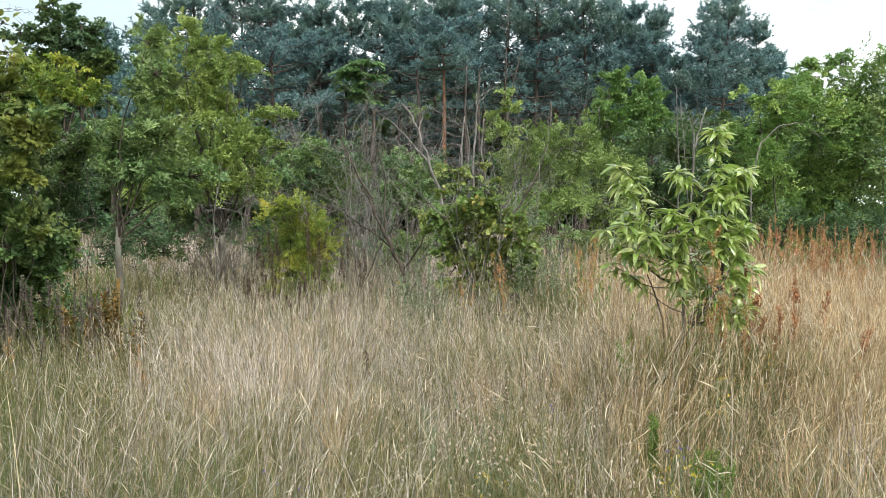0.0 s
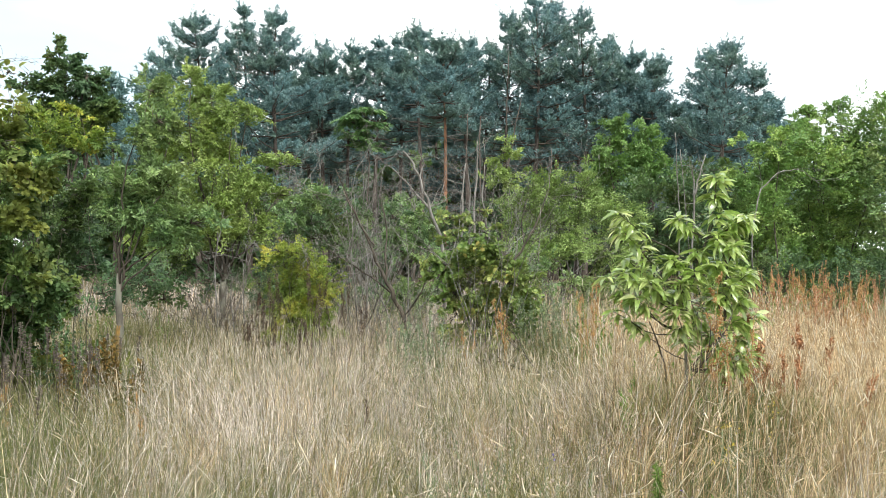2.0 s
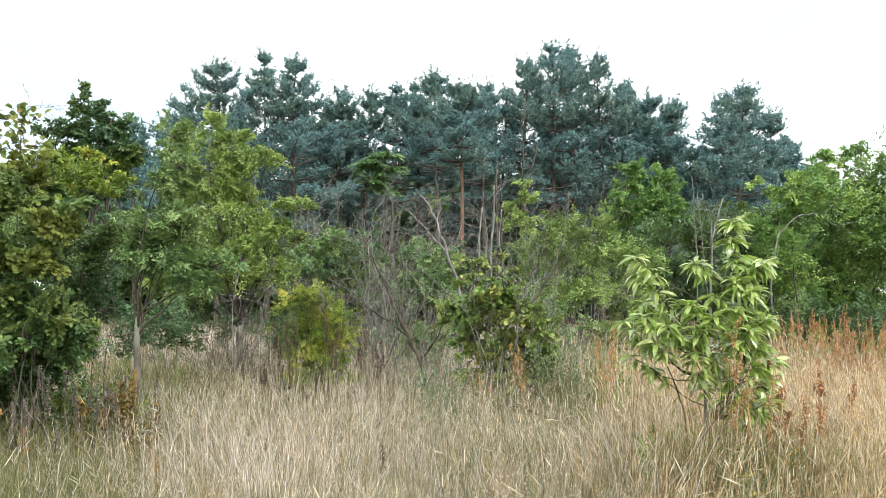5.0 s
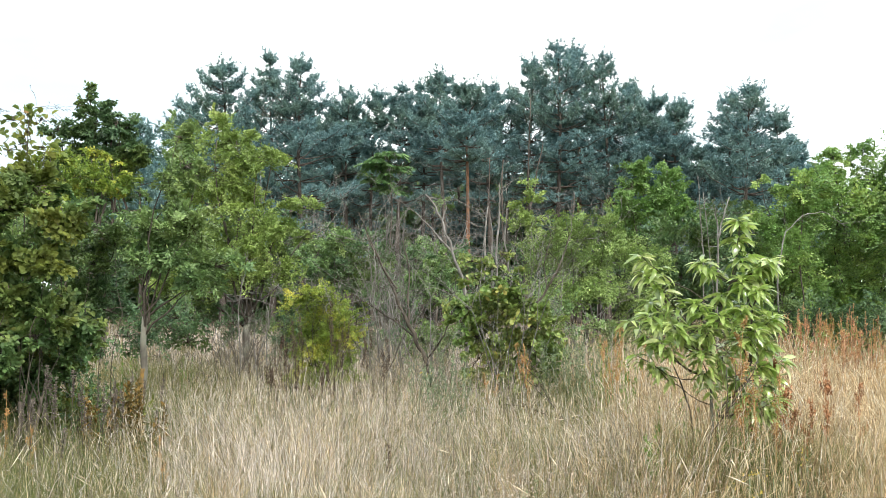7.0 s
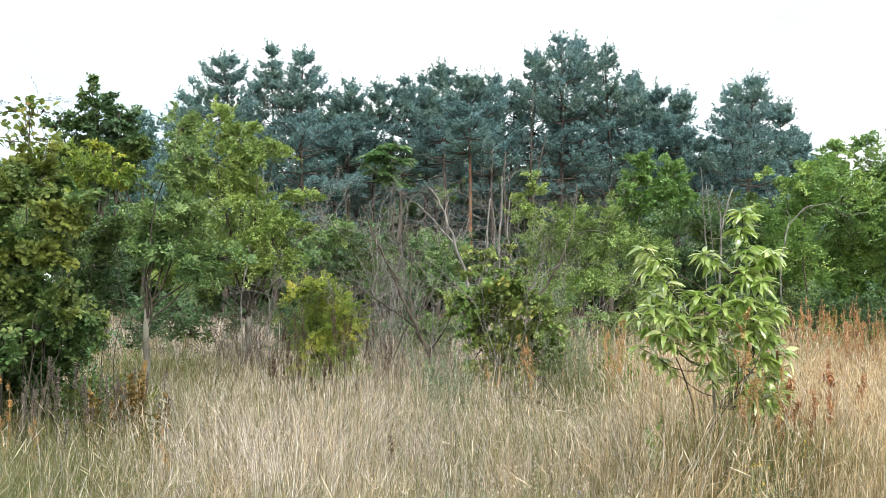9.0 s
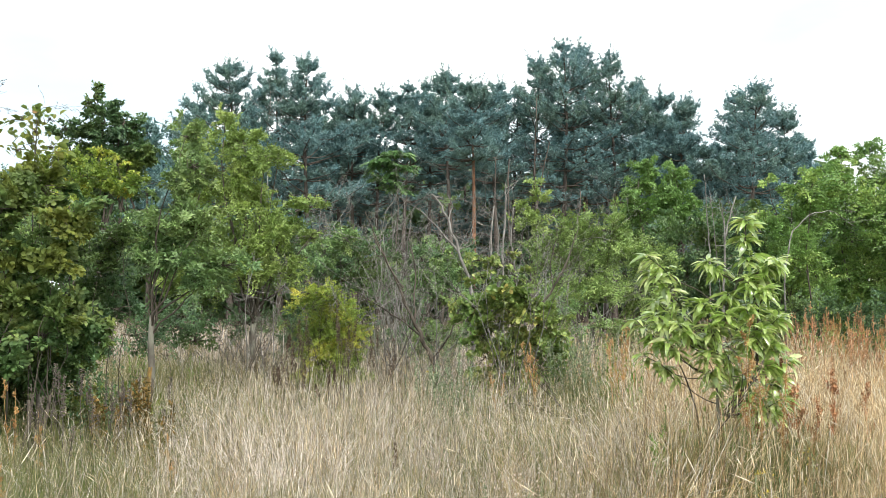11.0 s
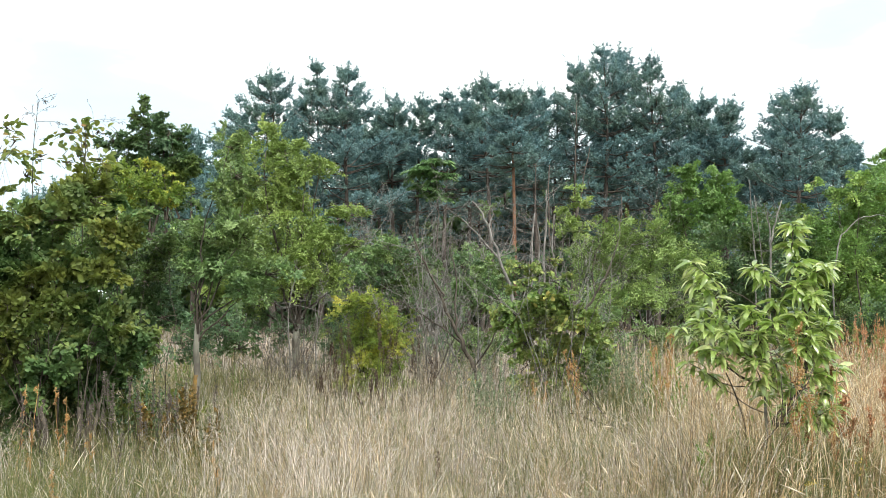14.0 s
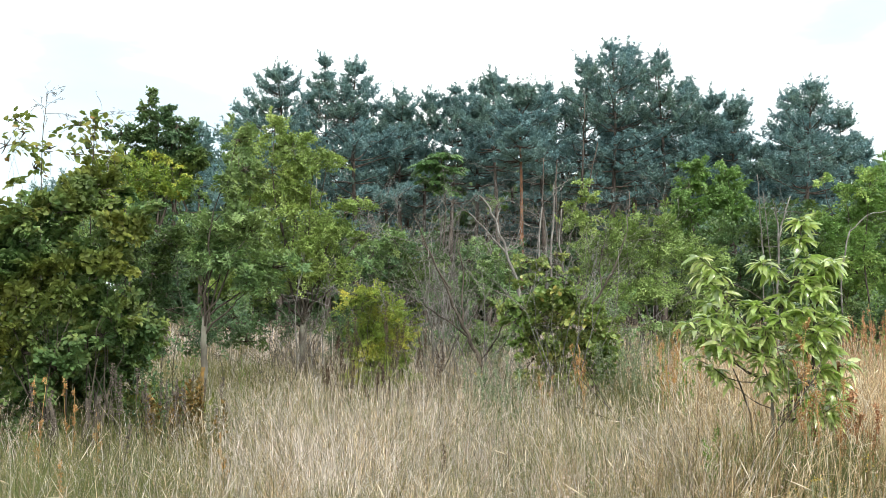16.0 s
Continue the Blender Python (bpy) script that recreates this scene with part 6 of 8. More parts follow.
snag((-2.75, 11.60), [([(-0.02, 0.00, -0.05), (-0.03, 0.00, 0.98), (-0.06, 0.00, 1.45), (-0.00, 0.00, 1.83), (0.08, 0.00, 2.10)], 0.010, 0.005),
      ([(0.32, 0.20, -0.05), (0.29, 0.20, 0.98), (0.30, 0.20, 1.41)], 0.010, 0.005),
      ([(0.21, 0.30, -0.05), (0.09, 0.30, 0.98), (0.13, 0.30, 1.29)], 0.010, 0.005)],
     'thin bleached dead trunk in the grass', 327)



def fallen_branch(a, b, radius, seed, label):
    """A dead branch lying in the grass, its foot on the ground."""
    rng = np.random.default_rng(seed)
    out = []
    root = thing("fallen_branch", a[0], a[1], label, "branch")
    way = np.array([b[0] - a[0], b[1] - a[1], b[2]])
    bare_branch(rng, (0, 0, 0.0), way, np.linalg.norm(way), radius, 0, out, 0.0, (2, 4))
    part("branch", join(*out), BARK_BROWN, root)


fallen_branch((1.52, 8.00), (0.87, 9.00, 0.83), 0.012, 1, 'dark dead branch lying across the grass')
fallen_branch((-1.15, 12.00), (-0.11, 12.00, 0.79), 0.014, 2, 'grey dead branch lying in the grass')
fallen_branch((1.69, 5.90), (1.62, 6.00, 1.06), 0.010, 3, 'leaning dead stick beside the chestnut')


# ---- herbs ----
def spike_plant(name, x, y, label, stems, mat, stem_mat, seed, bumps=70, bump=0.012, group="", category="herb"):
    """A dry herb: upright stalks (dx, dy, height, spike length, spike radius), each with a seed spike of small husks."""
    rng = np.random.default_rng(seed)
    root = thing(name, x, y, label, category, group=group)
    for dx, dy, h, sl, sr in stems:
        pth = wander(rng, (dx * 0.2, dy * 0.2, -0.03), (dx, dy, h), 7, 0.03)
        stalk = part("stalk", tube(pth, np.linspace(0.0035, 0.0018, 7), 5), stem_mat, root)
        u = 1 - rng.uniform(0, 1, bumps) ** 0.9 * sl / h
        c = np.stack([np.interp(u, np.linspace(0, 1, 7), pth[:, q]) for q in range(3)], -1)
        a = rng.uniform(0, 6.283, bumps)
        taper = np.sqrt(np.clip((1.06 - u) * h / sl, 0.08, 1))
        rad = sr * taper * rng.uniform(0.3, 1.1, bumps)
        off = np.stack([np.cos(a), np.sin(a), rng.uniform(0, 0.8, bumps)], -1)
        part("seed_spike", spindles(rng, c + off * rad[:, None] * 0.5, off, bump * rng.uniform(0.8, 1.8, bumps), bump * rng.uniform(0.22, 0.4, bumps)), mat, stalk)
    return root


def branched_sorrel(name, x, y, label, height, spread, mat, seed, stems=3, twigs=9, bumps=26, bump=0.011, group="", stem_mat=None):
    """Dock or sorrel: stalks with rising side sprays crowded with small winged seeds."""
    rng = np.random.default_rng(seed)
    root = thing(name, x, y, label, "herb", group=group)
    for s in range(stems):
        a = rng.uniform(0, 6.283)
        top = np.array([math.cos(a) * spread * 0.5, math.sin(a) * spread * 0.5, height * rng.uniform(0.8, 1.0)])
        pth = wander(rng, (0, 0, -0.03), top, 6, 0.03)
        geos, pos, axs = [tube(pth, np.linspace(0.004, 0.0015, 6), 4)], [], []
        for k in range(twigs):
            u = rng.uniform(0.5, 0.98)
            c = np.array([np.interp(u, np.linspace(0, 1, 6), pth[:, q]) for q in range(3)])
            b = rng.uniform(0, 6.283)
            tip = c + np.array([math.cos(b) * 0.35, math.sin(b) * 0.35, 0.9]) * spread * rng.uniform(0.4, 1.0) * (1.25 - u)
            geos.append(tube(wander(rng, c, tip, 4, 0.05), np.linspace(0.0018, 0.0009, 4), 3))
            v = rng.uniform(0.1, 1.05, bumps)[:, None]
            pos.append(c * (1 - v) + tip * v + rng.normal(0, bump * 0.5, (bumps, 3)))
            axs.append(on_sphere(rng, bumps))
        stalk = part("stalk", join(*geos), stem_mat or mat, root)
        pos, axs = np.concatenate(pos), np.concatenate(axs)
        part("seed_head", leaves(rng, pos, axs, on_sphere(rng, len(pos)), bump * rng.uniform(0.7, 1.6, len(pos)), np.full(len(pos), bump)), mat, stalk, kind="stuff")
    return root


def leafy_herb(name, x, y, label, height, radius, mat, seed, stems=6, per=46, length=0.04, width=0.008, flower=None, flowers=0, flower_size=0.012, group=""):
    """An upright herb: leafy stems, with small flower heads at their tips where it blooms."""
    rng = np.random.default_rng(seed)
    root = thing(name, x, y, label, "herb", group=group)
    for s in range(stems):
        a, r = rng.uniform(0, 6.283), radius * math.sqrt(rng.uniform(0, 1))
        top = np.array([math.cos(a) * r, math.sin(a) * r, height * rng.uniform(0.75, 1.05)])
        pth = wander(rng, top * np.array([0.3, 0.3, 0]) - np.array([0, 0, 0.03]), top, 6, 0.03)
        stem = part("stem", tube(pth, np.linspace(0.003, 0.0015, 6), 4), mat, root)
        u = rng.uniform(0.2, 1.0, per)
        c = np.stack([np.interp(u, np.linspace(0, 1, 6), pth[:, q]) for q in range(3)], -1)
        d = on_sphere(rng, per, 0.6)
        part("foliage", leaves(rng, c, d, on_sphere(rng, per, 1.0), length * rng.uniform(0.6, 1.2, per) * (1.25 - 0.6 * u), width * np.ones(per)), mat, stem, kind="stuff")
        if flowers:
            k = flowers
            c = top + rng.normal(0, 1, (k, 3)) * np.array([0.022, 0.022, 0.014])
            petals = 7
            ax = on_sphere(rng, k * petals, 0.5)
            part("blossom", leaves(rng, np.repeat(c, petals, 0), ax, on_sphere(rng, k * petals, 1.5), np.full(k * petals, flower_size), np.full(k * petals, flower_size * 0.55)), flower, stem)
    return root


spike_plant('dry_spike_herb', -1.10, 9.00, 'dead brown seed spikes standing above the dry grass', [(0.00, 0.00, 1.12, 0.25, 0.018), (0.03, -0.20, 1.08, 0.24, 0.018), (-0.05, 0.05, 1.12, 0.17, 0.018), (-0.10, -0.24, 0.86, 0.17, 0.018)], UMBER, BARK_BROWN, 380, group='spikes in the meadow', bumps=80)
spike_plant('dry_spike_herb', -1.20, 8.60, 'dead brown seed spikes standing above the dry grass', [(0.00, 0.00, 0.91, 0.22, 0.016), (0.10, 0.03, 0.76, 0.21, 0.016), (-0.06, 0.19, 0.75, 0.22, 0.016)], UMBER, BARK_BROWN, 381, group='spikes in the meadow', bumps=80)
spike_plant('dry_spike_herb', -2.15, 9.80, 'dead brown seed spikes standing above the dry grass', [(0.00, 0.00, 1.01, 0.26, 0.016), (0.28, -0.01, 1.01, 0.24, 0.016), (-0.11, 0.09, 0.78, 0.20, 0.016)], UMBER, BARK_BROWN, 382, group='spikes in the meadow', bumps=80)
spike_plant('dry_spike_herb', -1.68, 9.60, 'dead brown seed spikes standing above the dry grass', [(0.00, 0.00, 1.09, 0.27, 0.018), (-0.22, -0.07, 0.87, 0.21, 0.018), (0.00, 0.06, 0.86, 0.23, 0.018), (0.00, 0.13, 1.05, 0.21, 0.018)], UMBER, BARK_BROWN, 383, group='spikes in the meadow', bumps=80)
spike_plant('dry_spike_herb', -1.75, 9.40, 'dead brown seed spikes standing above the dry grass', [(0.00, 0.00, 0.94, 0.26, 0.016), (-0.03, -0.09, 0.76, 0.23, 0.016), (-0.13, -0.04, 0.75, 0.24, 0.016)], UMBER, BARK_BROWN, 384, group='spikes in the meadow', bumps=80)
spike_plant('dry_spike_herb', -0.86, 10.20, 'dead brown seed spikes standing above the dry grass', [(0.00, 0.00, 1.23, 0.23, 0.015), (-0.10, -0.04, 1.16, 0.18, 0.015), (-0.01, -0.07, 1.18, 0.22, 0.015)], UMBER, BARK_BROWN, 385, group='spikes in the meadow', bumps=80)
spike_plant('dry_spike_herb', -1.19, 10.00, 'dead brown seed spikes standing above the dry grass', [(0.00, 0.00, 1.20, 0.25, 0.015), (0.29, 0.02, 1.00, 0.26, 0.015), (-0.03, 0.00, 0.92, 0.20, 0.015)], UMBER, BARK_BROWN, 386, group='spikes in the meadow', bumps=80)
spike_plant('dry_spike_herb', -0.96, 10.40, 'dead brown seed spikes standing above the dry grass', [(0.00, 0.00, 1.05, 0.25, 0.015), (-0.19, -0.09, 0.96, 0.22, 0.015), (0.05, -0.18, 0.93, 0.22, 0.015)], UMBER, BARK_BROWN, 387, group='spikes in the meadow', bumps=80)
spike_plant('dry_spike_herb', -1.05, 7.40, 'dead brown seed spikes standing above the dry grass', [(0.00, 0.00, 0.86, 0.11, 0.014), (-0.13, 0.07, 0.74, 0.12, 0.014)], UMBER, BARK_BROWN, 388, group='spikes in the meadow', bumps=80)
spike_plant('dry_spike_herb', -0.36, 5.60, 'dead brown seed spikes standing above the dry grass', [(0.00, 0.00, 0.67, 0.17, 0.011), (-0.13, -0.03, 0.51, 0.19, 0.011)], UMBER, BARK_BROWN, 389, group='spikes in the meadow', bumps=80)
spike_plant('dry_spike_herb', -1.83, 9.00, 'dead brown seed spikes standing above the dry grass', [(0.00, 0.00, 0.82, 0.20, 0.014), (0.17, 0.17, 0.80, 0.17, 0.014), (-0.01, -0.14, 0.80, 0.16, 0.014)], UMBER, BARK_BROWN, 390, group='spikes in the meadow', bumps=80)
spike_plant('dry_spike_herb', -1.46, 8.60, 'tall dead brown seed spikes beside the yellow-green shrub', [(0.00, 0.00, 1.39, 0.42, 0.022), (-0.03, 0.10, 0.91, 0.30, 0.022)], UMBER, BARK_BROWN, 395, group='spikes in the meadow', bumps=130, bump=0.014)
spike_plant('dry_spike_herb', -1.24, 9.40, 'tall dead brown seed spikes beside the yellow-green shrub', [(0.00, 0.00, 1.52, 0.36, 0.022), (-0.01, 0.10, 1.27, 0.25, 0.022)], UMBER, BARK_BROWN, 396, group='spikes in the meadow', bumps=130, bump=0.014)
spike_plant('dry_spike_herb', -1.66, 9.00, 'tall dead brown seed spikes beside the yellow-green shrub', [(0.00, 0.00, 1.06, 0.26, 0.022), (0.04, 0.10, 1.29, 0.30, 0.022)], UMBER, BARK_BROWN, 397, group='spikes in the meadow', bumps=130, bump=0.014)
spike_plant('dry_spike_herb', -1.66, 8.20, 'tall dead brown seed spikes beside the yellow-green shrub', [(0.00, 0.00, 0.85, 0.16, 0.022), (0.09, 0.10, 1.17, 0.12, 0.022)], UMBER, BARK_BROWN, 398, group='spikes in the meadow', bumps=130, bump=0.014)
spike_plant('dry_spike_herb', -1.26, 9.20, 'tall dead brown seed spikes beside the yellow-green shrub', [(0.00, 0.00, 0.86, 0.30, 0.022), (0.24, 0.10, 1.31, 0.30, 0.022)], UMBER, BARK_BROWN, 399, group='spikes in the meadow', bumps=130, bump=0.014)
spike_plant('dry_spike_herb', -0.59, 8.80, 'tall dead brown seed spikes beside the yellow-green shrub', [(0.00, 0.00, 1.14, 0.34, 0.022), (-0.05, 0.10, 1.05, 0.30, 0.022)], UMBER, BARK_BROWN, 400, group='spikes in the meadow', bumps=130, bump=0.014)
spike_plant('dry_spike_herb', -2.89, 6.20, 'faded grey-brown flower spikes in front of the bush', [(0.00, 0.00, 1.11, 0.17, 0.010), (-0.03, 0.05, 0.83, 0.17, 0.010), (-0.10, 0.37, 1.00, 0.20, 0.010)], PURPLE_GREY, BARK_BROWN, 420, group='faded spikes by the bush', bump=0.012)
spike_plant('dry_spike_herb', -2.61, 6.00, 'faded grey-brown flower spikes in front of the bush', [(0.00, 0.00, 1.08, 0.18, 0.010), (0.06, -0.00, 0.98, 0.20, 0.010), (-0.31, 0.31, 1.03, 0.20, 0.010)], PURPLE_GREY, BARK_BROWN, 421, group='faded spikes by the bush', bump=0.012)
spike_plant('dry_spike_herb', -2.87, 5.80, 'faded grey-brown flower spikes in front of the bush', [(0.00, 0.00, 1.00, 0.24, 0.010), (0.00, 0.16, 0.89, 0.20, 0.010), (0.25, -0.36, 0.97, 0.19, 0.010)], PURPLE_GREY, BARK_BROWN, 422, group='faded spikes by the bush', bump=0.012)
spike_plant('dry_spike_herb', -2.55, 6.30, 'faded grey-brown flower spikes in front of the bush', [(0.00, 0.00, 0.99, 0.20, 0.010), (0.05, 0.16, 0.95, 0.17, 0.010), (0.02, 0.04, 0.96, 0.20, 0.010), (0.06, 0.18, 0.90, 0.16, 0.010)], PURPLE_GREY, BARK_BROWN, 423, group='faded spikes by the bush', bump=0.012)
spike_plant('dry_spike_herb', -2.42, 6.40, 'faded grey-brown flower spikes in front of the bush', [(0.00, 0.00, 0.88, 0.18, 0.010), (0.16, 0.32, 0.69, 0.19, 0.010), (-0.10, 0.09, 0.75, 0.17, 0.010)], PURPLE_GREY, BARK_BROWN, 424, group='faded spikes by the bush', bump=0.012)
spike_plant('dry_spike_herb', -2.55, 5.60, 'faded grey-brown flower spikes in front of the bush', [(0.00, 0.00, 0.97, 0.19, 0.010), (0.19, -0.27, 0.76, 0.19, 0.010)], PURPLE_GREY, BARK_BROWN, 425, group='faded spikes by the bush', bump=0.012)
spike_plant('dry_spike_herb', -2.56, 7.00, 'faded grey-brown flower spikes in front of the bush', [(0.00, 0.00, 0.97, 0.21, 0.010), (-0.15, 0.05, 0.82, 0.23, 0.010), (0.14, -0.10, 0.91, 0.20, 0.010)], PURPLE_GREY, BARK_BROWN, 426, group='faded spikes by the bush', bump=0.012)
spike_plant('dry_spike_herb', -2.49, 5.90, 'faded grey-brown flower spikes in front of the bush', [(0.00, 0.00, 0.90, 0.24, 0.010), (-0.01, 0.12, 0.75, 0.21, 0.010), (0.07, 0.27, 0.89, 0.19, 0.010)], PURPLE_GREY, BARK_BROWN, 427, group='faded spikes by the bush', bump=0.012)
spike_plant('dry_spike_herb', -2.37, 7.20, 'faded grey-brown flower spikes in front of the bush', [(0.00, 0.00, 0.88, 0.17, 0.010), (0.05, -0.08, 0.72, 0.16, 0.010)], PURPLE_GREY, BARK_BROWN, 428, group='faded spikes by the bush', bump=0.012)
spike_plant('dry_spike_herb', -3.03, 5.60, 'faded grey-brown flower spikes in front of the bush', [(0.00, 0.00, 0.97, 0.21, 0.010), (0.08, -0.11, 0.86, 0.19, 0.010)], PURPLE_GREY, BARK_BROWN, 429, group='faded spikes by the bush', bump=0.012)
spike_plant('dry_spike_herb', -3.35, 5.90, 'faded grey-brown flower spikes in front of the bush', [(0.00, 0.00, 0.97, 0.24, 0.010), (-0.53, -0.57, 0.99, 0.17, 0.010)], PURPLE_GREY, BARK_BROWN, 430, group='faded spikes by the bush', bump=0.012)
branched_sorrel('sorrel', 2.27, 5.90, 'rust-brown dock with crowded seed clusters', 1.20, 0.26, DOCK, 440, group='rusty docks', stems=1, twigs=6, bumps=50, bump=0.014)
branched_sorrel('sorrel', 2.22, 5.70, 'rust-brown dock with crowded seed clusters', 1.09, 0.26, DOCK, 441, group='rusty docks', stems=1, twigs=6, bumps=50, bump=0.014)
branched_sorrel('sorrel', 2.32, 5.60, 'rust-brown dock with crowded seed clusters', 1.15, 0.26, DOCK, 442, group='rusty docks', stems=1, twigs=6, bumps=50, bump=0.014)
branched_sorrel('sorrel', 2.43, 5.80, 'rust-brown dock with crowded seed clusters', 1.00, 0.26, DOCK, 443, group='rusty docks', stems=1, twigs=6, bumps=50, bump=0.014)
branched_sorrel('sorrel', 2.48, 5.70, 'rust-brown dock with crowded seed clusters', 1.17, 0.26, DOCK, 444, group='rusty docks', stems=1, twigs=6, bumps=50, bump=0.014)
branched_sorrel('sorrel', 2.59, 6.00, 'rust-brown dock with crowded seed clusters', 0.98, 0.26, DOCK, 445, group='rusty docks', stems=1, twigs=6, bumps=50, bump=0.014)
branched_sorrel('sorrel', 2.89, 5.60, 'rust-brown dock with crowded seed clusters', 0.97, 0.26, DOCK, 906, group='rusty docks', stems=1, twigs=6, bumps=50, bump=0.014)
branched_sorrel('sorrel', 2.20, 6.00, 'rust-brown dock with crowded seed clusters', 0.98, 0.26, DOCK, 907, group='rusty docks', stems=1, twigs=6, bumps=50, bump=0.014)
branched_sorrel('sorrel', 3.24, 7.00, 'rust-brown dock with crowded seed clusters', 1.07, 0.26, DOCK, 908, group='rusty docks', stems=1, twigs=6, bumps=50, bump=0.014)
branched_sorrel('sorrel', 3.34, 6.80, 'rust-brown dock with crowded seed clusters', 1.01, 0.26, DOCK, 909, group='rusty docks', stems=1, twigs=6, bumps=50, bump=0.014)
branched_sorrel('sorrel', 1.85, 9.20, 'orange-brown dry sorrel above the grass', 1.51, 0.30, ORANGE, 450, group='orange sorrels', stems=2, twigs=8, bumps=26, bump=0.01)
branched_sorrel('sorrel', 1.87, 9.00, 'orange-brown dry sorrel above the grass', 1.42, 0.30, ORANGE, 451, group='orange sorrels', stems=2, twigs=8, bumps=26, bump=0.01)
branched_sorrel('sorrel', 1.80, 9.40, 'orange-brown dry sorrel above the grass', 1.35, 0.30, ORANGE, 452, group='orange sorrels', stems=2, twigs=8, bumps=26, bump=0.01)
branched_sorrel('sorrel', 1.89, 5.35, 'tan-orange dry sorrel plume before the chestnut', 1.56, 0.34, ORANGE, 453, group='orange sorrels', stems=1, twigs=11, bumps=60, bump=0.013)
branched_sorrel('sorrel', 2.07, 5.40, 'orange-brown dry sorrel above the grass', 1.27, 0.30, ORANGE, 454, group='orange sorrels', stems=2, twigs=8, bumps=26, bump=0.01)
branched_sorrel('sorrel', 2.02, 9.00, 'orange-brown dry sorrel above the grass', 1.27, 0.30, ORANGE, 455, group='orange sorrels', stems=2, twigs=8, bumps=26, bump=0.01)
branched_sorrel('sorrel', 0.97, 9.60, 'orange-brown dry sorrel above the grass', 1.18, 0.30, ORANGE, 456, group='orange sorrels', stems=2, twigs=8, bumps=26, bump=0.01)
branched_sorrel('sorrel', 1.01, 9.40, 'orange-brown dry sorrel above the grass', 1.10, 0.30, ORANGE, 457, group='orange sorrels', stems=2, twigs=8, bumps=26, bump=0.01)
branched_sorrel('sorrel', 0.58, 9.60, 'orange-brown dry sorrel above the grass', 0.83, 0.30, ORANGE, 458, group='orange sorrels', stems=2, twigs=8, bumps=26, bump=0.01)
branched_sorrel('sorrel', 6.11, 13.17, 'rust-red dry sorrel in the golden grass', 1.38, 0.28, ORANGE, 470, group='red sorrel patch', stems=3, twigs=8, bumps=18, bump=0.011)
branched_sorrel('sorrel', 6.20, 12.22, 'rust-red dry sorrel in the golden grass', 1.43, 0.28, RUST, 471, group='red sorrel patch', stems=3, twigs=8, bumps=18, bump=0.011)
branched_sorrel('sorrel', 8.25, 15.03, 'rust-red dry sorrel in the golden grass', 1.28, 0.28, RUST, 472, group='red sorrel patch', stems=3, twigs=8, bumps=18, bump=0.011)
branched_sorrel('sorrel', 5.89, 11.23, 'rust-red dry sorrel in the golden grass', 1.15, 0.28, ORANGE, 473, group='red sorrel patch', stems=3, twigs=8, bumps=18, bump=0.011)
branched_sorrel('sorrel', 6.08, 14.71, 'rust-red dry sorrel in the golden grass', 1.46, 0.28, RUST, 474, group='red sorrel patch', stems=3, twigs=8, bumps=18, bump=0.011)
branched_sorrel('sorrel', 6.32, 14.18, 'rust-red dry sorrel in the golden grass', 1.21, 0.28, RUST, 475, group='red sorrel patch', stems=3, twigs=8, bumps=18, bump=0.011)
branched_sorrel('sorrel', 5.48, 10.59, 'rust-red dry sorrel in the golden grass', 1.27, 0.28, ORANGE, 476, group='red sorrel patch', stems=3, twigs=8, bumps=18, bump=0.011)
branched_sorrel('sorrel', 8.23, 15.80, 'rust-red dry sorrel in the golden grass', 1.36, 0.28, RUST, 477, group='red sorrel patch', stems=3, twigs=8, bumps=18, bump=0.011)
branched_sorrel('sorrel', 6.12, 12.14, 'rust-red dry sorrel in the golden grass', 1.16, 0.28, RUST, 478, group='red sorrel patch', stems=3, twigs=8, bumps=18, bump=0.011)
branched_sorrel('sorrel', 5.24, 10.02, 'rust-red dry sorrel in the golden grass', 1.34, 0.28, ORANGE, 479, group='red sorrel patch', stems=3, twigs=8, bumps=18, bump=0.011)
branched_sorrel('sorrel', 4.40, 9.84, 'rust-red dry sorrel in the golden grass', 1.13, 0.28, RUST, 480, group='red sorrel patch', stems=3, twigs=8, bumps=18, bump=0.011)
branched_sorrel('sorrel', 5.56, 11.56, 'rust-red dry sorrel in the golden grass', 1.14, 0.28, RUST, 481, group='red sorrel patch', stems=3, twigs=8, bumps=18, bump=0.011)
branched_sorrel('sorrel', 6.61, 14.69, 'rust-red dry sorrel in the golden grass', 1.37, 0.28, ORANGE, 482, group='red sorrel patch', stems=3, twigs=8, bumps=18, bump=0.011)
branched_sorrel('sorrel', 5.61, 11.90, 'rust-red dry sorrel in the golden grass', 1.44, 0.28, RUST, 483, group='red sorrel patch', stems=3, twigs=8, bumps=18, bump=0.011)
branched_sorrel('sorrel', 6.64, 13.89, 'rust-red dry sorrel in the golden grass', 1.41, 0.28, RUST, 484, group='red sorrel patch', stems=3, twigs=8, bumps=18, bump=0.011)
branched_sorrel('sorrel', 6.48, 13.56, 'rust-red dry sorrel in the golden grass', 1.27, 0.28, ORANGE, 485, group='red sorrel patch', stems=3, twigs=8, bumps=18, bump=0.011)
branched_sorrel('sorrel', 7.62, 14.46, 'rust-red dry sorrel in the golden grass', 1.27, 0.28, RUST, 486, group='red sorrel patch', stems=3, twigs=8, bumps=18, bump=0.011)
branched_sorrel('sorrel', 5.81, 11.05, 'rust-red dry sorrel in the golden grass', 1.21, 0.28, RUST, 487, group='red sorrel patch', stems=3, twigs=8, bumps=18, bump=0.011)
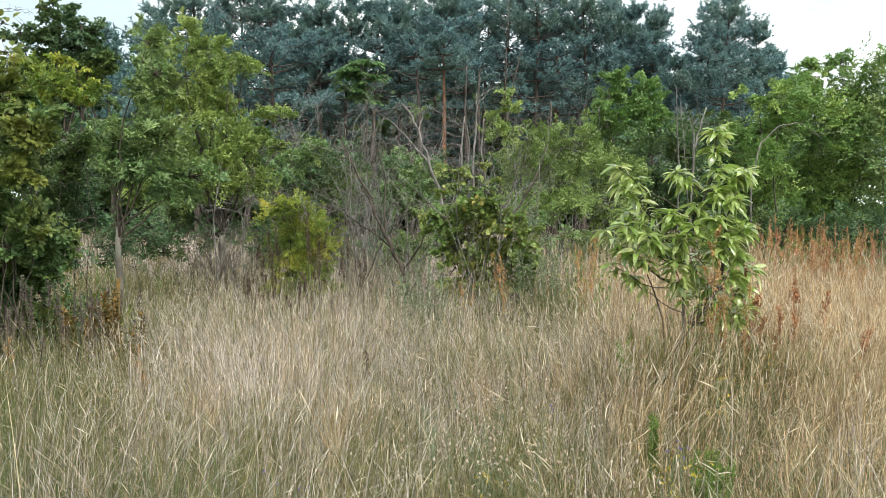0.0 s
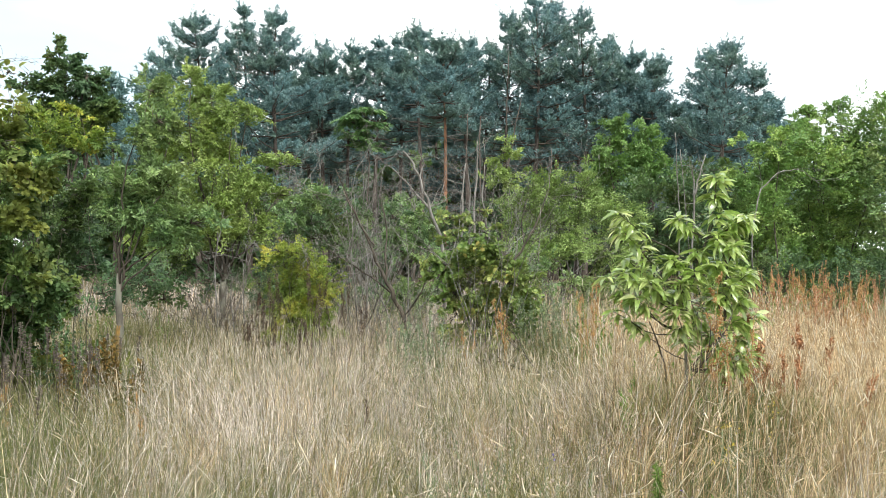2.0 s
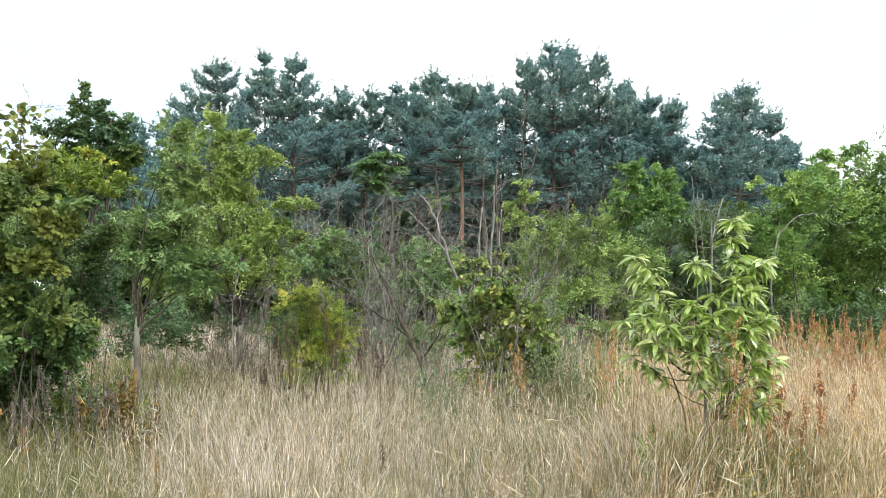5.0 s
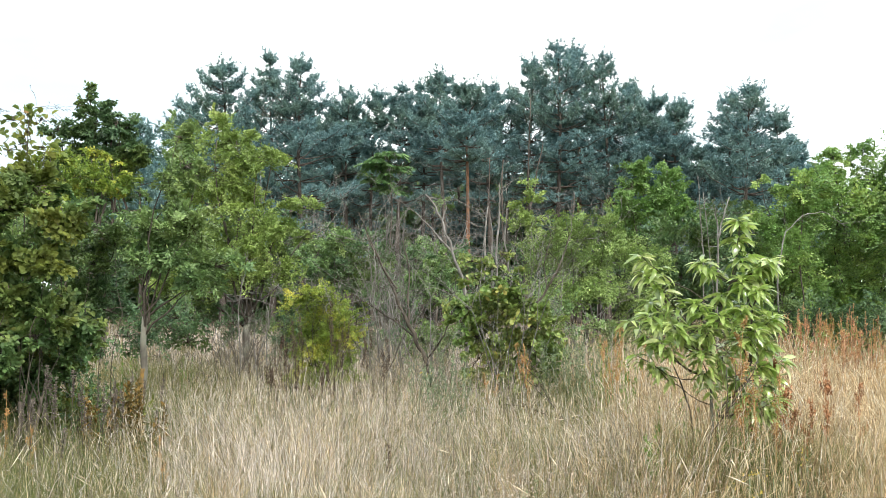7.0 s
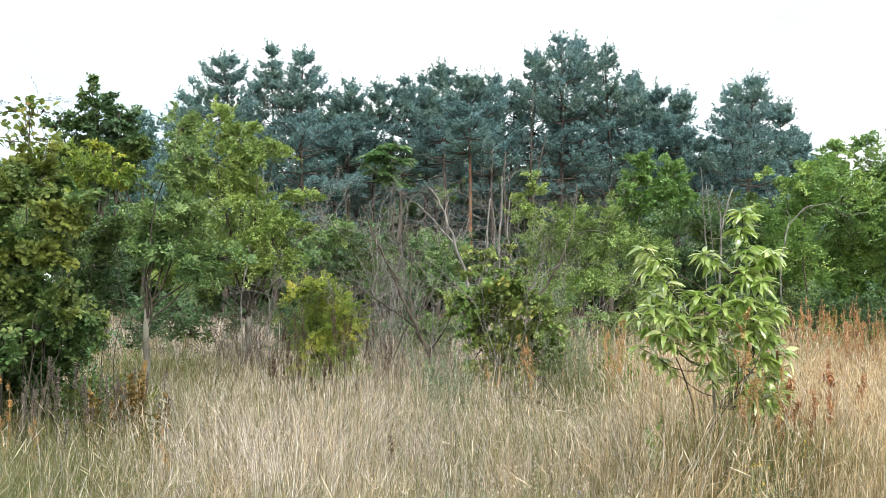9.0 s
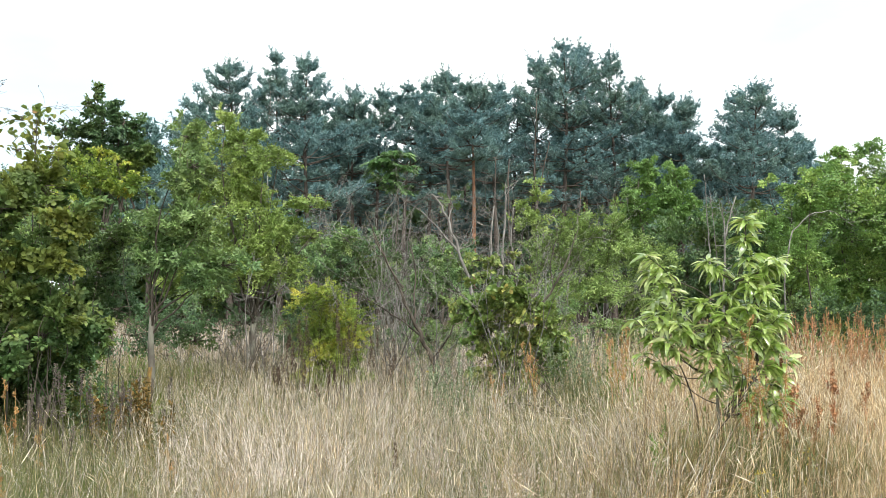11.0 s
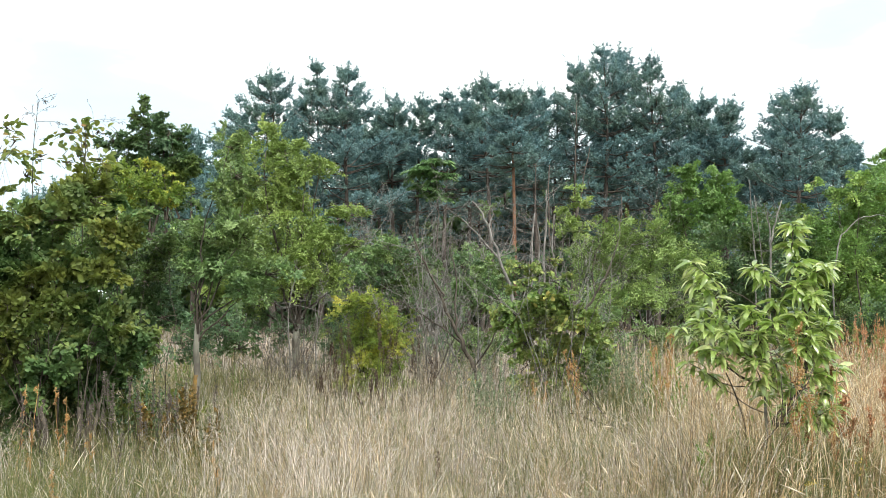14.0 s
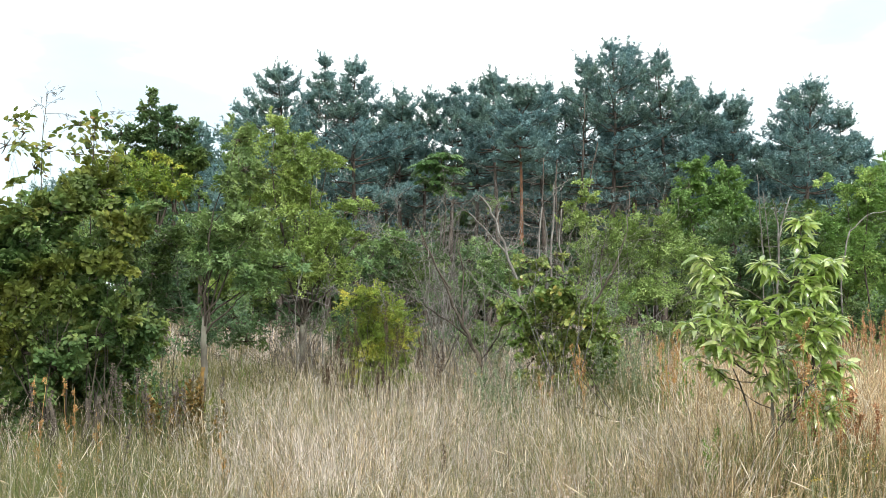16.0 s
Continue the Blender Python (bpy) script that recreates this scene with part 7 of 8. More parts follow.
branched_sorrel('sorrel', 5.19, 10.34, 'rust-red dry sorrel in the golden grass', 1.41, 0.28, ORANGE, 488, group='red sorrel patch', stems=3, twigs=8, bumps=18, bump=0.011)
branched_sorrel('sorrel', 6.29, 15.55, 'rust-red dry sorrel in the golden grass', 1.23, 0.28, RUST, 489, group='red sorrel patch', stems=3, twigs=8, bumps=18, bump=0.011)
branched_sorrel('sorrel', 6.15, 11.49, 'rust-red dry sorrel in the golden grass', 1.37, 0.28, RUST, 490, group='red sorrel patch', stems=3, twigs=8, bumps=18, bump=0.011)
branched_sorrel('sorrel', 5.94, 12.34, 'rust-red dry sorrel in the golden grass', 1.29, 0.28, ORANGE, 491, group='red sorrel patch', stems=3, twigs=8, bumps=18, bump=0.011)
branched_sorrel('sorrel', 8.46, 15.35, 'rust-red dry sorrel in the golden grass', 1.23, 0.28, RUST, 492, group='red sorrel patch', stems=3, twigs=8, bumps=18, bump=0.011)
branched_sorrel('sorrel', 6.81, 15.57, 'rust-red dry sorrel in the golden grass', 1.17, 0.28, RUST, 493, group='red sorrel patch', stems=3, twigs=8, bumps=18, bump=0.011)
branched_sorrel('sorrel', 5.70, 13.78, 'rust-red dry sorrel in the golden grass', 1.18, 0.28, ORANGE, 494, group='red sorrel patch', stems=3, twigs=8, bumps=18, bump=0.011)
branched_sorrel('sorrel', 5.51, 13.70, 'rust-red dry sorrel in the golden grass', 1.15, 0.28, RUST, 495, group='red sorrel patch', stems=3, twigs=8, bumps=18, bump=0.011)
branched_sorrel('sorrel', 6.23, 14.26, 'rust-red dry sorrel in the golden grass', 1.45, 0.28, RUST, 496, group='red sorrel patch', stems=3, twigs=8, bumps=18, bump=0.011)
branched_sorrel('sorrel', 5.89, 12.56, 'rust-red dry sorrel in the golden grass', 1.12, 0.28, ORANGE, 497, group='red sorrel patch', stems=3, twigs=8, bumps=18, bump=0.011)
branched_sorrel('sorrel', 5.14, 10.77, 'rust-red dry sorrel in the golden grass', 1.28, 0.28, RUST, 498, group='red sorrel patch', stems=3, twigs=8, bumps=18, bump=0.011)
branched_sorrel('sorrel', 4.74, 11.35, 'rust-red dry sorrel in the golden grass', 1.40, 0.28, RUST, 499, group='red sorrel patch', stems=3, twigs=8, bumps=18, bump=0.011)
branched_sorrel('sorrel', 6.65, 14.72, 'rust-red dry sorrel in the golden grass', 1.35, 0.28, ORANGE, 500, group='red sorrel patch', stems=3, twigs=8, bumps=18, bump=0.011)
branched_sorrel('sorrel', 5.21, 12.47, 'rust-red dry sorrel in the golden grass', 1.28, 0.28, RUST, 501, group='red sorrel patch', stems=3, twigs=8, bumps=18, bump=0.011)
branched_sorrel('sorrel', 5.09, 10.77, 'rust-red dry sorrel in the golden grass', 1.19, 0.28, RUST, 502, group='red sorrel patch', stems=3, twigs=8, bumps=18, bump=0.011)
branched_sorrel('sorrel', 6.84, 13.31, 'rust-red dry sorrel in the golden grass', 1.25, 0.28, ORANGE, 503, group='red sorrel patch', stems=3, twigs=8, bumps=18, bump=0.011)
branched_sorrel('sorrel', -3.02, 5.90, 'orange-brown dry sorrel beside the bush', 1.16, 0.16, ORANGE, 510, group='orange sorrels', stems=1, twigs=6, bumps=26, bump=0.01)
branched_sorrel('sorrel', -2.99, 5.70, 'orange-brown dry sorrel beside the bush', 1.11, 0.16, ORANGE, 511, group='orange sorrels', stems=1, twigs=6, bumps=26, bump=0.01)
branched_sorrel('sorrel', -3.09, 5.50, 'orange-brown dry sorrel beside the bush', 1.09, 0.16, ORANGE, 512, group='orange sorrels', stems=1, twigs=6, bumps=26, bump=0.01)
branched_sorrel('sorrel', -2.69, 5.60, 'orange-brown dry sorrel beside the bush', 0.97, 0.16, ORANGE, 513, group='orange sorrels', stems=1, twigs=6, bumps=26, bump=0.01)
branched_sorrel('sorrel', -1.80, 5.60, 'orange-brown dry sorrel beside the bush', 0.69, 0.16, ORANGE, 514, group='orange sorrels', stems=1, twigs=6, bumps=26, bump=0.01)
branched_sorrel('sorrel', -2.36, 4.60, 'orange-brown dry sorrel beside the bush', 0.78, 0.16, ORANGE, 515, group='orange sorrels', stems=1, twigs=6, bumps=26, bump=0.01)
branched_sorrel('sorrel', -3.47, 6.00, 'orange-brown dry sorrel beside the bush', 1.12, 0.16, ORANGE, 516, group='orange sorrels', stems=1, twigs=6, bumps=26, bump=0.01)
leafy_herb('wormwood', 1.51, 10.50, 'silvery green wormwood in the meadow', 1.11, 0.28, SILVER, 540, stems=9, per=60, length=0.06, width=0.012, group='wormwoods')
leafy_herb('wormwood', 1.69, 10.30, 'silvery green wormwood in the meadow', 1.05, 0.28, SILVER, 541, stems=9, per=60, length=0.06, width=0.012, group='wormwoods')
leafy_herb('wormwood', 1.35, 10.60, 'silvery green wormwood in the meadow', 1.04, 0.28, SILVER, 542, stems=9, per=60, length=0.06, width=0.012, group='wormwoods')
leafy_herb('wormwood', 1.95, 11.00, 'silvery green wormwood in the meadow', 1.09, 0.28, SILVER, 543, stems=9, per=60, length=0.06, width=0.012, group='wormwoods')
leafy_herb('wormwood', 1.77, 11.50, 'silvery green wormwood in the meadow', 1.22, 0.28, SILVER, 544, stems=9, per=60, length=0.06, width=0.012, group='wormwoods')
leafy_herb('wormwood', 1.45, 12.00, 'silvery green wormwood in the meadow', 1.12, 0.28, SILVER, 545, stems=9, per=60, length=0.06, width=0.012, group='wormwoods')
leafy_herb('wormwood', 0.10, 9.50, 'silvery green wormwood in the meadow', 1.03, 0.28, SILVER, 546, stems=9, per=60, length=0.06, width=0.012, group='wormwoods')
leafy_herb('wormwood', 0.03, 8.60, 'silvery green wormwood in the meadow', 0.91, 0.28, SILVER, 547, stems=9, per=60, length=0.06, width=0.012, group='wormwoods')
leafy_herb('wormwood', -0.27, 9.20, 'silvery green wormwood in the meadow', 0.87, 0.28, SILVER, 548, stems=9, per=60, length=0.06, width=0.012, group='wormwoods')
leafy_herb('green_herb', 5.09, 12.00, 'fresh green leafy herb among dry grass', 0.96, 0.16, FERNY, 560, stems=6, per=40, length=0.05, width=0.014, group='green herbs')
leafy_herb('green_herb', 1.96, 9.00, 'fresh green leafy herb among dry grass', 1.06, 0.16, FERNY, 561, stems=6, per=40, length=0.05, width=0.014, group='green herbs')
leafy_herb('green_herb', 1.78, 9.40, 'fresh green leafy herb among dry grass', 1.07, 0.16, FERNY, 562, stems=6, per=40, length=0.05, width=0.014, group='green herbs')
leafy_herb('green_herb', 1.66, 6.00, 'fresh green leafy herb among dry grass', 0.80, 0.16, FERNY, 563, stems=6, per=40, length=0.05, width=0.014, group='green herbs')
leafy_herb('green_herb', 1.35, 5.40, 'fresh green leafy herb among dry grass', 0.74, 0.16, FERNY, 564, stems=6, per=40, length=0.05, width=0.014, group='green herbs')
leafy_herb('green_herb', 2.17, 6.10, 'fresh green leafy herb among dry grass', 0.87, 0.16, FERNY, 565, stems=6, per=40, length=0.05, width=0.014, group='green herbs')
leafy_herb('green_herb', 1.88, 5.60, 'fresh green leafy herb among dry grass', 0.89, 0.16, FERNY, 566, stems=6, per=40, length=0.05, width=0.014, group='green herbs')
leafy_herb('green_herb', -4.25, 11.50, 'fresh green leafy herb among dry grass', 0.99, 0.16, FERNY, 567, stems=6, per=40, length=0.05, width=0.014, group='green herbs')
leafy_herb('green_herb', -3.33, 11.00, 'fresh green leafy herb among dry grass', 0.87, 0.16, FERNY, 568, stems=6, per=40, length=0.05, width=0.014, group='green herbs')
leafy_herb('yellow_everlasting', 1.07, 3.55, 'yellow-flowered everlasting in the dry grass', 0.48, 0.07, SILVER, 580, stems=4, per=26, length=0.03, width=0.004, flower=YELLOW, flowers=3, flower_size=0.009, group='yellow flowers')
leafy_herb('yellow_everlasting', 1.20, 3.60, 'yellow-flowered everlasting in the dry grass', 0.50, 0.07, SILVER, 581, stems=4, per=26, length=0.03, width=0.004, flower=YELLOW, flowers=3, flower_size=0.009, group='yellow flowers')
leafy_herb('yellow_everlasting', 1.09, 3.75, 'yellow-flowered everlasting in the dry grass', 0.47, 0.07, SILVER, 582, stems=4, per=26, length=0.03, width=0.004, flower=YELLOW, flowers=3, flower_size=0.009, group='yellow flowers')
leafy_herb('yellow_everlasting', 1.59, 4.40, 'yellow-flowered everlasting in the dry grass', 0.61, 0.07, SILVER, 583, stems=4, per=26, length=0.03, width=0.004, flower=YELLOW, flowers=3, flower_size=0.009, group='yellow flowers')
leafy_herb('yellow_everlasting', 1.76, 4.70, 'yellow-flowered everlasting in the dry grass', 0.62, 0.07, SILVER, 584, stems=4, per=26, length=0.03, width=0.004, flower=YELLOW, flowers=3, flower_size=0.009, group='yellow flowers')
leafy_herb('yellow_everlasting', 1.60, 4.60, 'yellow-flowered everlasting in the dry grass', 0.61, 0.07, SILVER, 585, stems=4, per=26, length=0.03, width=0.004, flower=YELLOW, flowers=3, flower_size=0.009, group='yellow flowers')
leafy_herb('yellow_everlasting', 2.10, 5.00, 'yellow-flowered everlasting in the dry grass', 0.63, 0.07, SILVER, 586, stems=4, per=26, length=0.03, width=0.004, flower=YELLOW, flowers=3, flower_size=0.009, group='yellow flowers')
leafy_herb('yellow_everlasting', 1.60, 9.40, 'yellow-flowered everlasting in the dry grass', 0.85, 0.07, SILVER, 587, stems=4, per=26, length=0.03, width=0.004, flower=YELLOW, flowers=3, flower_size=0.009, group='yellow flowers')
leafy_herb('yellow_everlasting', -0.23, 9.00, 'yellow-flowered everlasting in the dry grass', 0.79, 0.07, SILVER, 588, stems=4, per=26, length=0.03, width=0.004, flower=YELLOW, flowers=3, flower_size=0.009, group='yellow flowers')
leafy_herb('yellow_everlasting', 0.28, 3.50, 'yellow-flowered everlasting in the dry grass', 0.47, 0.07, SILVER, 589, stems=4, per=26, length=0.03, width=0.004, flower=YELLOW, flowers=3, flower_size=0.009, group='yellow flowers')
leafy_herb('wormwood', 0.14, 4.50, 'low grey-green wormwood among short dry grass', 0.53, 0.20, SILVER, 640, stems=10, per=46, length=0.035, width=0.007, group='low wormwoods')
leafy_herb('wormwood', 0.27, 4.30, 'low grey-green wormwood among short dry grass', 0.52, 0.20, SILVER, 641, stems=10, per=46, length=0.035, width=0.007, group='low wormwoods')
leafy_herb('wormwood', 0.39, 4.10, 'low grey-green wormwood among short dry grass', 0.49, 0.20, SILVER, 642, stems=10, per=46, length=0.035, width=0.007, group='low wormwoods')
leafy_herb('wormwood', 0.50, 3.90, 'low grey-green wormwood among short dry grass', 0.47, 0.20, SILVER, 643, stems=10, per=46, length=0.035, width=0.007, group='low wormwoods')
leafy_herb('wormwood', 0.20, 3.90, 'low grey-green wormwood among short dry grass', 0.47, 0.20, SILVER, 644, stems=10, per=46, length=0.035, width=0.007, group='low wormwoods')
leafy_herb('wormwood', 0.55, 3.70, 'low grey-green wormwood among short dry grass', 0.43, 0.20, SILVER, 645, stems=10, per=46, length=0.035, width=0.007, group='low wormwoods')
leafy_herb('wormwood', 0.04, 4.10, 'low grey-green wormwood among short dry grass', 0.49, 0.20, SILVER, 646, stems=10, per=46, length=0.035, width=0.007, group='low wormwoods')
leafy_herb('wormwood', 0.38, 3.70, 'low grey-green wormwood among short dry grass', 0.43, 0.20, SILVER, 647, stems=10, per=46, length=0.035, width=0.007, group='low wormwoods')
leafy_herb('wormwood', 0.76, 4.20, 'low grey-green wormwood among short dry grass', 0.47, 0.20, SILVER, 648, stems=10, per=46, length=0.035, width=0.007, group='low wormwoods')
leafy_herb('wormwood', 0.37, 4.80, 'low grey-green wormwood among short dry grass', 0.55, 0.20, SILVER, 649, stems=10, per=46, length=0.035, width=0.007, group='low wormwoods')
leafy_herb('dock', -2.69, 7.20, 'ochre-brown withered dock below the slim tree', 0.95, 0.10, OCHRE, 620, stems=5, per=110, length=0.065, width=0.022, group='withered docks')
leafy_herb('dock', -2.47, 6.90, 'ochre-brown withered dock below the slim tree', 0.82, 0.10, OCHRE, 621, stems=5, per=110, length=0.065, width=0.022, group='withered docks')
leafy_herb('dock', -2.76, 7.00, 'ochre-brown withered dock below the slim tree', 0.81, 0.10, OCHRE, 622, stems=5, per=110, length=0.065, width=0.022, group='withered docks')
leafy_herb('dock', -2.26, 6.60, 'ochre-brown withered dock below the slim tree', 0.72, 0.10, OCHRE, 623, stems=5, per=110, length=0.065, width=0.022, group='withered docks')
leafy_herb('dock', -2.86, 6.80, 'ochre-brown withered dock below the slim tree', 0.79, 0.10, OCHRE, 624, stems=5, per=110, length=0.065, width=0.022, group='withered docks')
leafy_herb('nettle', -2.92, 7.50, 'dark green nettle in the shade of the bush', 1.00, 0.20, LEAF_DARK, 630, stems=7, per=46, length=0.05, width=0.02, group='nettles')
leafy_herb('nettle', -2.94, 7.20, 'dark green nettle in the shade of the bush', 0.93, 0.20, LEAF_DARK, 631, stems=7, per=46, length=0.05, width=0.02, group='nettles')
leafy_herb('nettle', -3.05, 7.00, 'dark green nettle in the shade of the bush', 1.04, 0.20, LEAF_DARK, 632, stems=7, per=46, length=0.05, width=0.02, group='nettles')
leafy_herb('horseweed', 1.12, 4.00, 'green horseweed plume with dense narrow leaves', 0.61, 0.02, FERNY, 600, stems=1, per=620, length=0.05, width=0.008)
leafy_herb('wild_carrot', 1.30, 3.70, 'bright green feathery wild carrot', 0.52, 0.13, FERNY, 601, stems=34, per=120, length=0.028, width=0.006)
leafy_herb('blue_flower', 0.67, 4.40, 'small blue-violet meadow flower', 0.61, 0.05, SILVER, 610, stems=3, per=22, length=0.03, width=0.005, flower=BLUE, flowers=1, flower_size=0.01, group='blue flowers')
leafy_herb('blue_flower', 1.25, 3.95, 'small blue-violet meadow flower', 0.57, 0.05, SILVER, 611, stems=3, per=22, length=0.03, width=0.005, flower=BLUE, flowers=1, flower_size=0.01, group='blue flowers')
leafy_herb('blue_flower', -0.48, 3.50, 'small blue-violet meadow flower', 0.47, 0.05, SILVER, 612, stems=3, per=22, length=0.03, width=0.005, flower=BLUE, flowers=1, flower_size=0.01, group='blue flowers')
leafy_herb('blue_flower', -0.61, 3.50, 'small blue-violet meadow flower', 0.48, 0.05, SILVER, 613, stems=3, per=22, length=0.03, width=0.005, flower=BLUE, flowers=1, flower_size=0.01, group='blue flowers')
leafy_herb('blue_flower', 1.19, 3.85, 'small blue-violet meadow flower', 0.52, 0.05, SILVER, 614, stems=3, per=22, length=0.03, width=0.005, flower=BLUE, flowers=1, flower_size=0.01, group='blue flowers')
leafy_herb('blue_flower', 0.25, 9.20, 'small blue-violet meadow flower', 0.77, 0.05, SILVER, 615, stems=3, per=22, length=0.03, width=0.005, flower=BLUE, flowers=1, flower_size=0.01, group='blue flowers')

rng = np.random.default_rng(77)
n = 620
cy = rng.uniform(3.2, 6.0, n)
cy[:450] = rng.uniform(3.2, 5.2, 450)
cx = np.where(np.arange(n) < 450, rng.normal(0.10, 0.09, n), rng.normal(0.22, 0.14, n)) * cy
hh = rng.uniform(0.38, 0.64, n)
stalks, tip, way = blades(rng, cx, cy, hh, np.full(n, 0.0016), np.abs(rng.normal(0.1, 0.1, n)), 2)
clover = new("hare_foot_clover", mesh_of("hare_foot_clover", *join(stalks, spindles(rng, tip, way, rng.uniform(0.011, 0.020, n), rng.uniform(0.0038, 0.0062, n), 5)), CLOVER))
tagged(clover, "fluffy beige clover heads on thin stalks", "herb", kind="stuff")


# ---- grasses ----
def fan(rng, n, y0, y1, spread=0.66):
    """Even random places in a wedge of the meadow in front of the standing point."""
    y = np.sqrt(rng.uniform(y0 ** 2, y1 ** 2, n))
    return rng.uniform(-spread, spread, n) * y, y


def tufted(rng, n, y0, y1, spread, per, size):
    """Places gathered into tufts."""
    cx, cy = fan(rng, max(1, n // per), y0, y1, spread)
    k = rng.integers(0, len(cx), n)
    return cx[k] + rng.normal(0, size, n), cy[k] + rng.normal(0, size, n), rng.uniform(0, 6.283, len(cx))[k], rng.uniform(0.6, 1.15, len(cx))[k], rng.uniform(0, 1, len(cx))[k]


def patchy(x, y, s=0.9, ph=0.0):
    """0 to 1, a soft patchwork over the meadow."""
    return 0.5 + 0.25 * np.sin(s * x + ph) * np.cos(s * 1.3 * y + 1.7 * ph) + 0.25 * np.sin(s * 0.47 * (x + y) + 2.3 * ph + 0.6 * np.sin(s * 1.7 * x))


def meadow(name, label, mat, geos, category="grass"):
    ob = new(name, mesh_of(name, *join(*geos), mat))
    return tagged(ob, label, category, kind="stuff")


TUSSOCKS = ((-2.75, 5.0, 1.15, 1.7, 0.80), (-1.85, 4.0, 0.6, 0.65, 0.58), (-3.2, 7.2, 1.0, 1.0, 0.85), (-0.25, 5.2, 0.35, 0.8, 0.4), (0.55, 6.6, 0.5, 1.4, 0.42), (1.15, 8.6, 0.7, 1.6, 0.48),
            (0.45, 3.9, 0.4, 0.7, 0.5), (-0.9, 3.5, 0.4, 0.35, 0.6), (1.9, 4.6, 0.35, 0.6, 0.25), (2.2, 5.6, 0.35, 0.4, 0.4), (-4.4, 12.5, 1.3, 1.4, 0.8), (1.7, 10.6, 0.8, 1.1, 0.55), (0.1, 9.2, 0.5, 0.8, 0.6))


def stunted(x, y):
    """How far the grass is kept short, where herbs and clover take over."""
    out = 0.0
    for tx, ty, sx, sy, f in ((0.35, 3.9, 0.5, 0.8, 0.5), (1.15, 3.45, 0.45, 0.55, 0.55), (-0.7, 3.4, 0.5, 0.35, 0.3), (-2.9, 7.2, 1.0, 1.0, 0.15), (1.25, 9.0, 0.7, 1.6, 0.38), (1.2, 7.6, 0.5, 0.7, 0.30)):
        out = np.maximum(out, f * np.exp(-((x - tx) / sx) ** 2 - ((y - ty) / sy) ** 2))
    return 1 - out


def lushness(x, y):
    """0 to 1: how far green tussocks and herbs stand in for the dry grass."""
    out = 0.28 * np.clip(patchy(x, y, 2.1, 2.0) * 2.0 - 0.9, 0, 1)
    for tx, ty, sx, sy, f in TUSSOCKS:
        out = np.maximum(out, f * np.exp(-((x - tx) / sx) ** 2 - ((y - ty) / sy) ** 2))
    return out


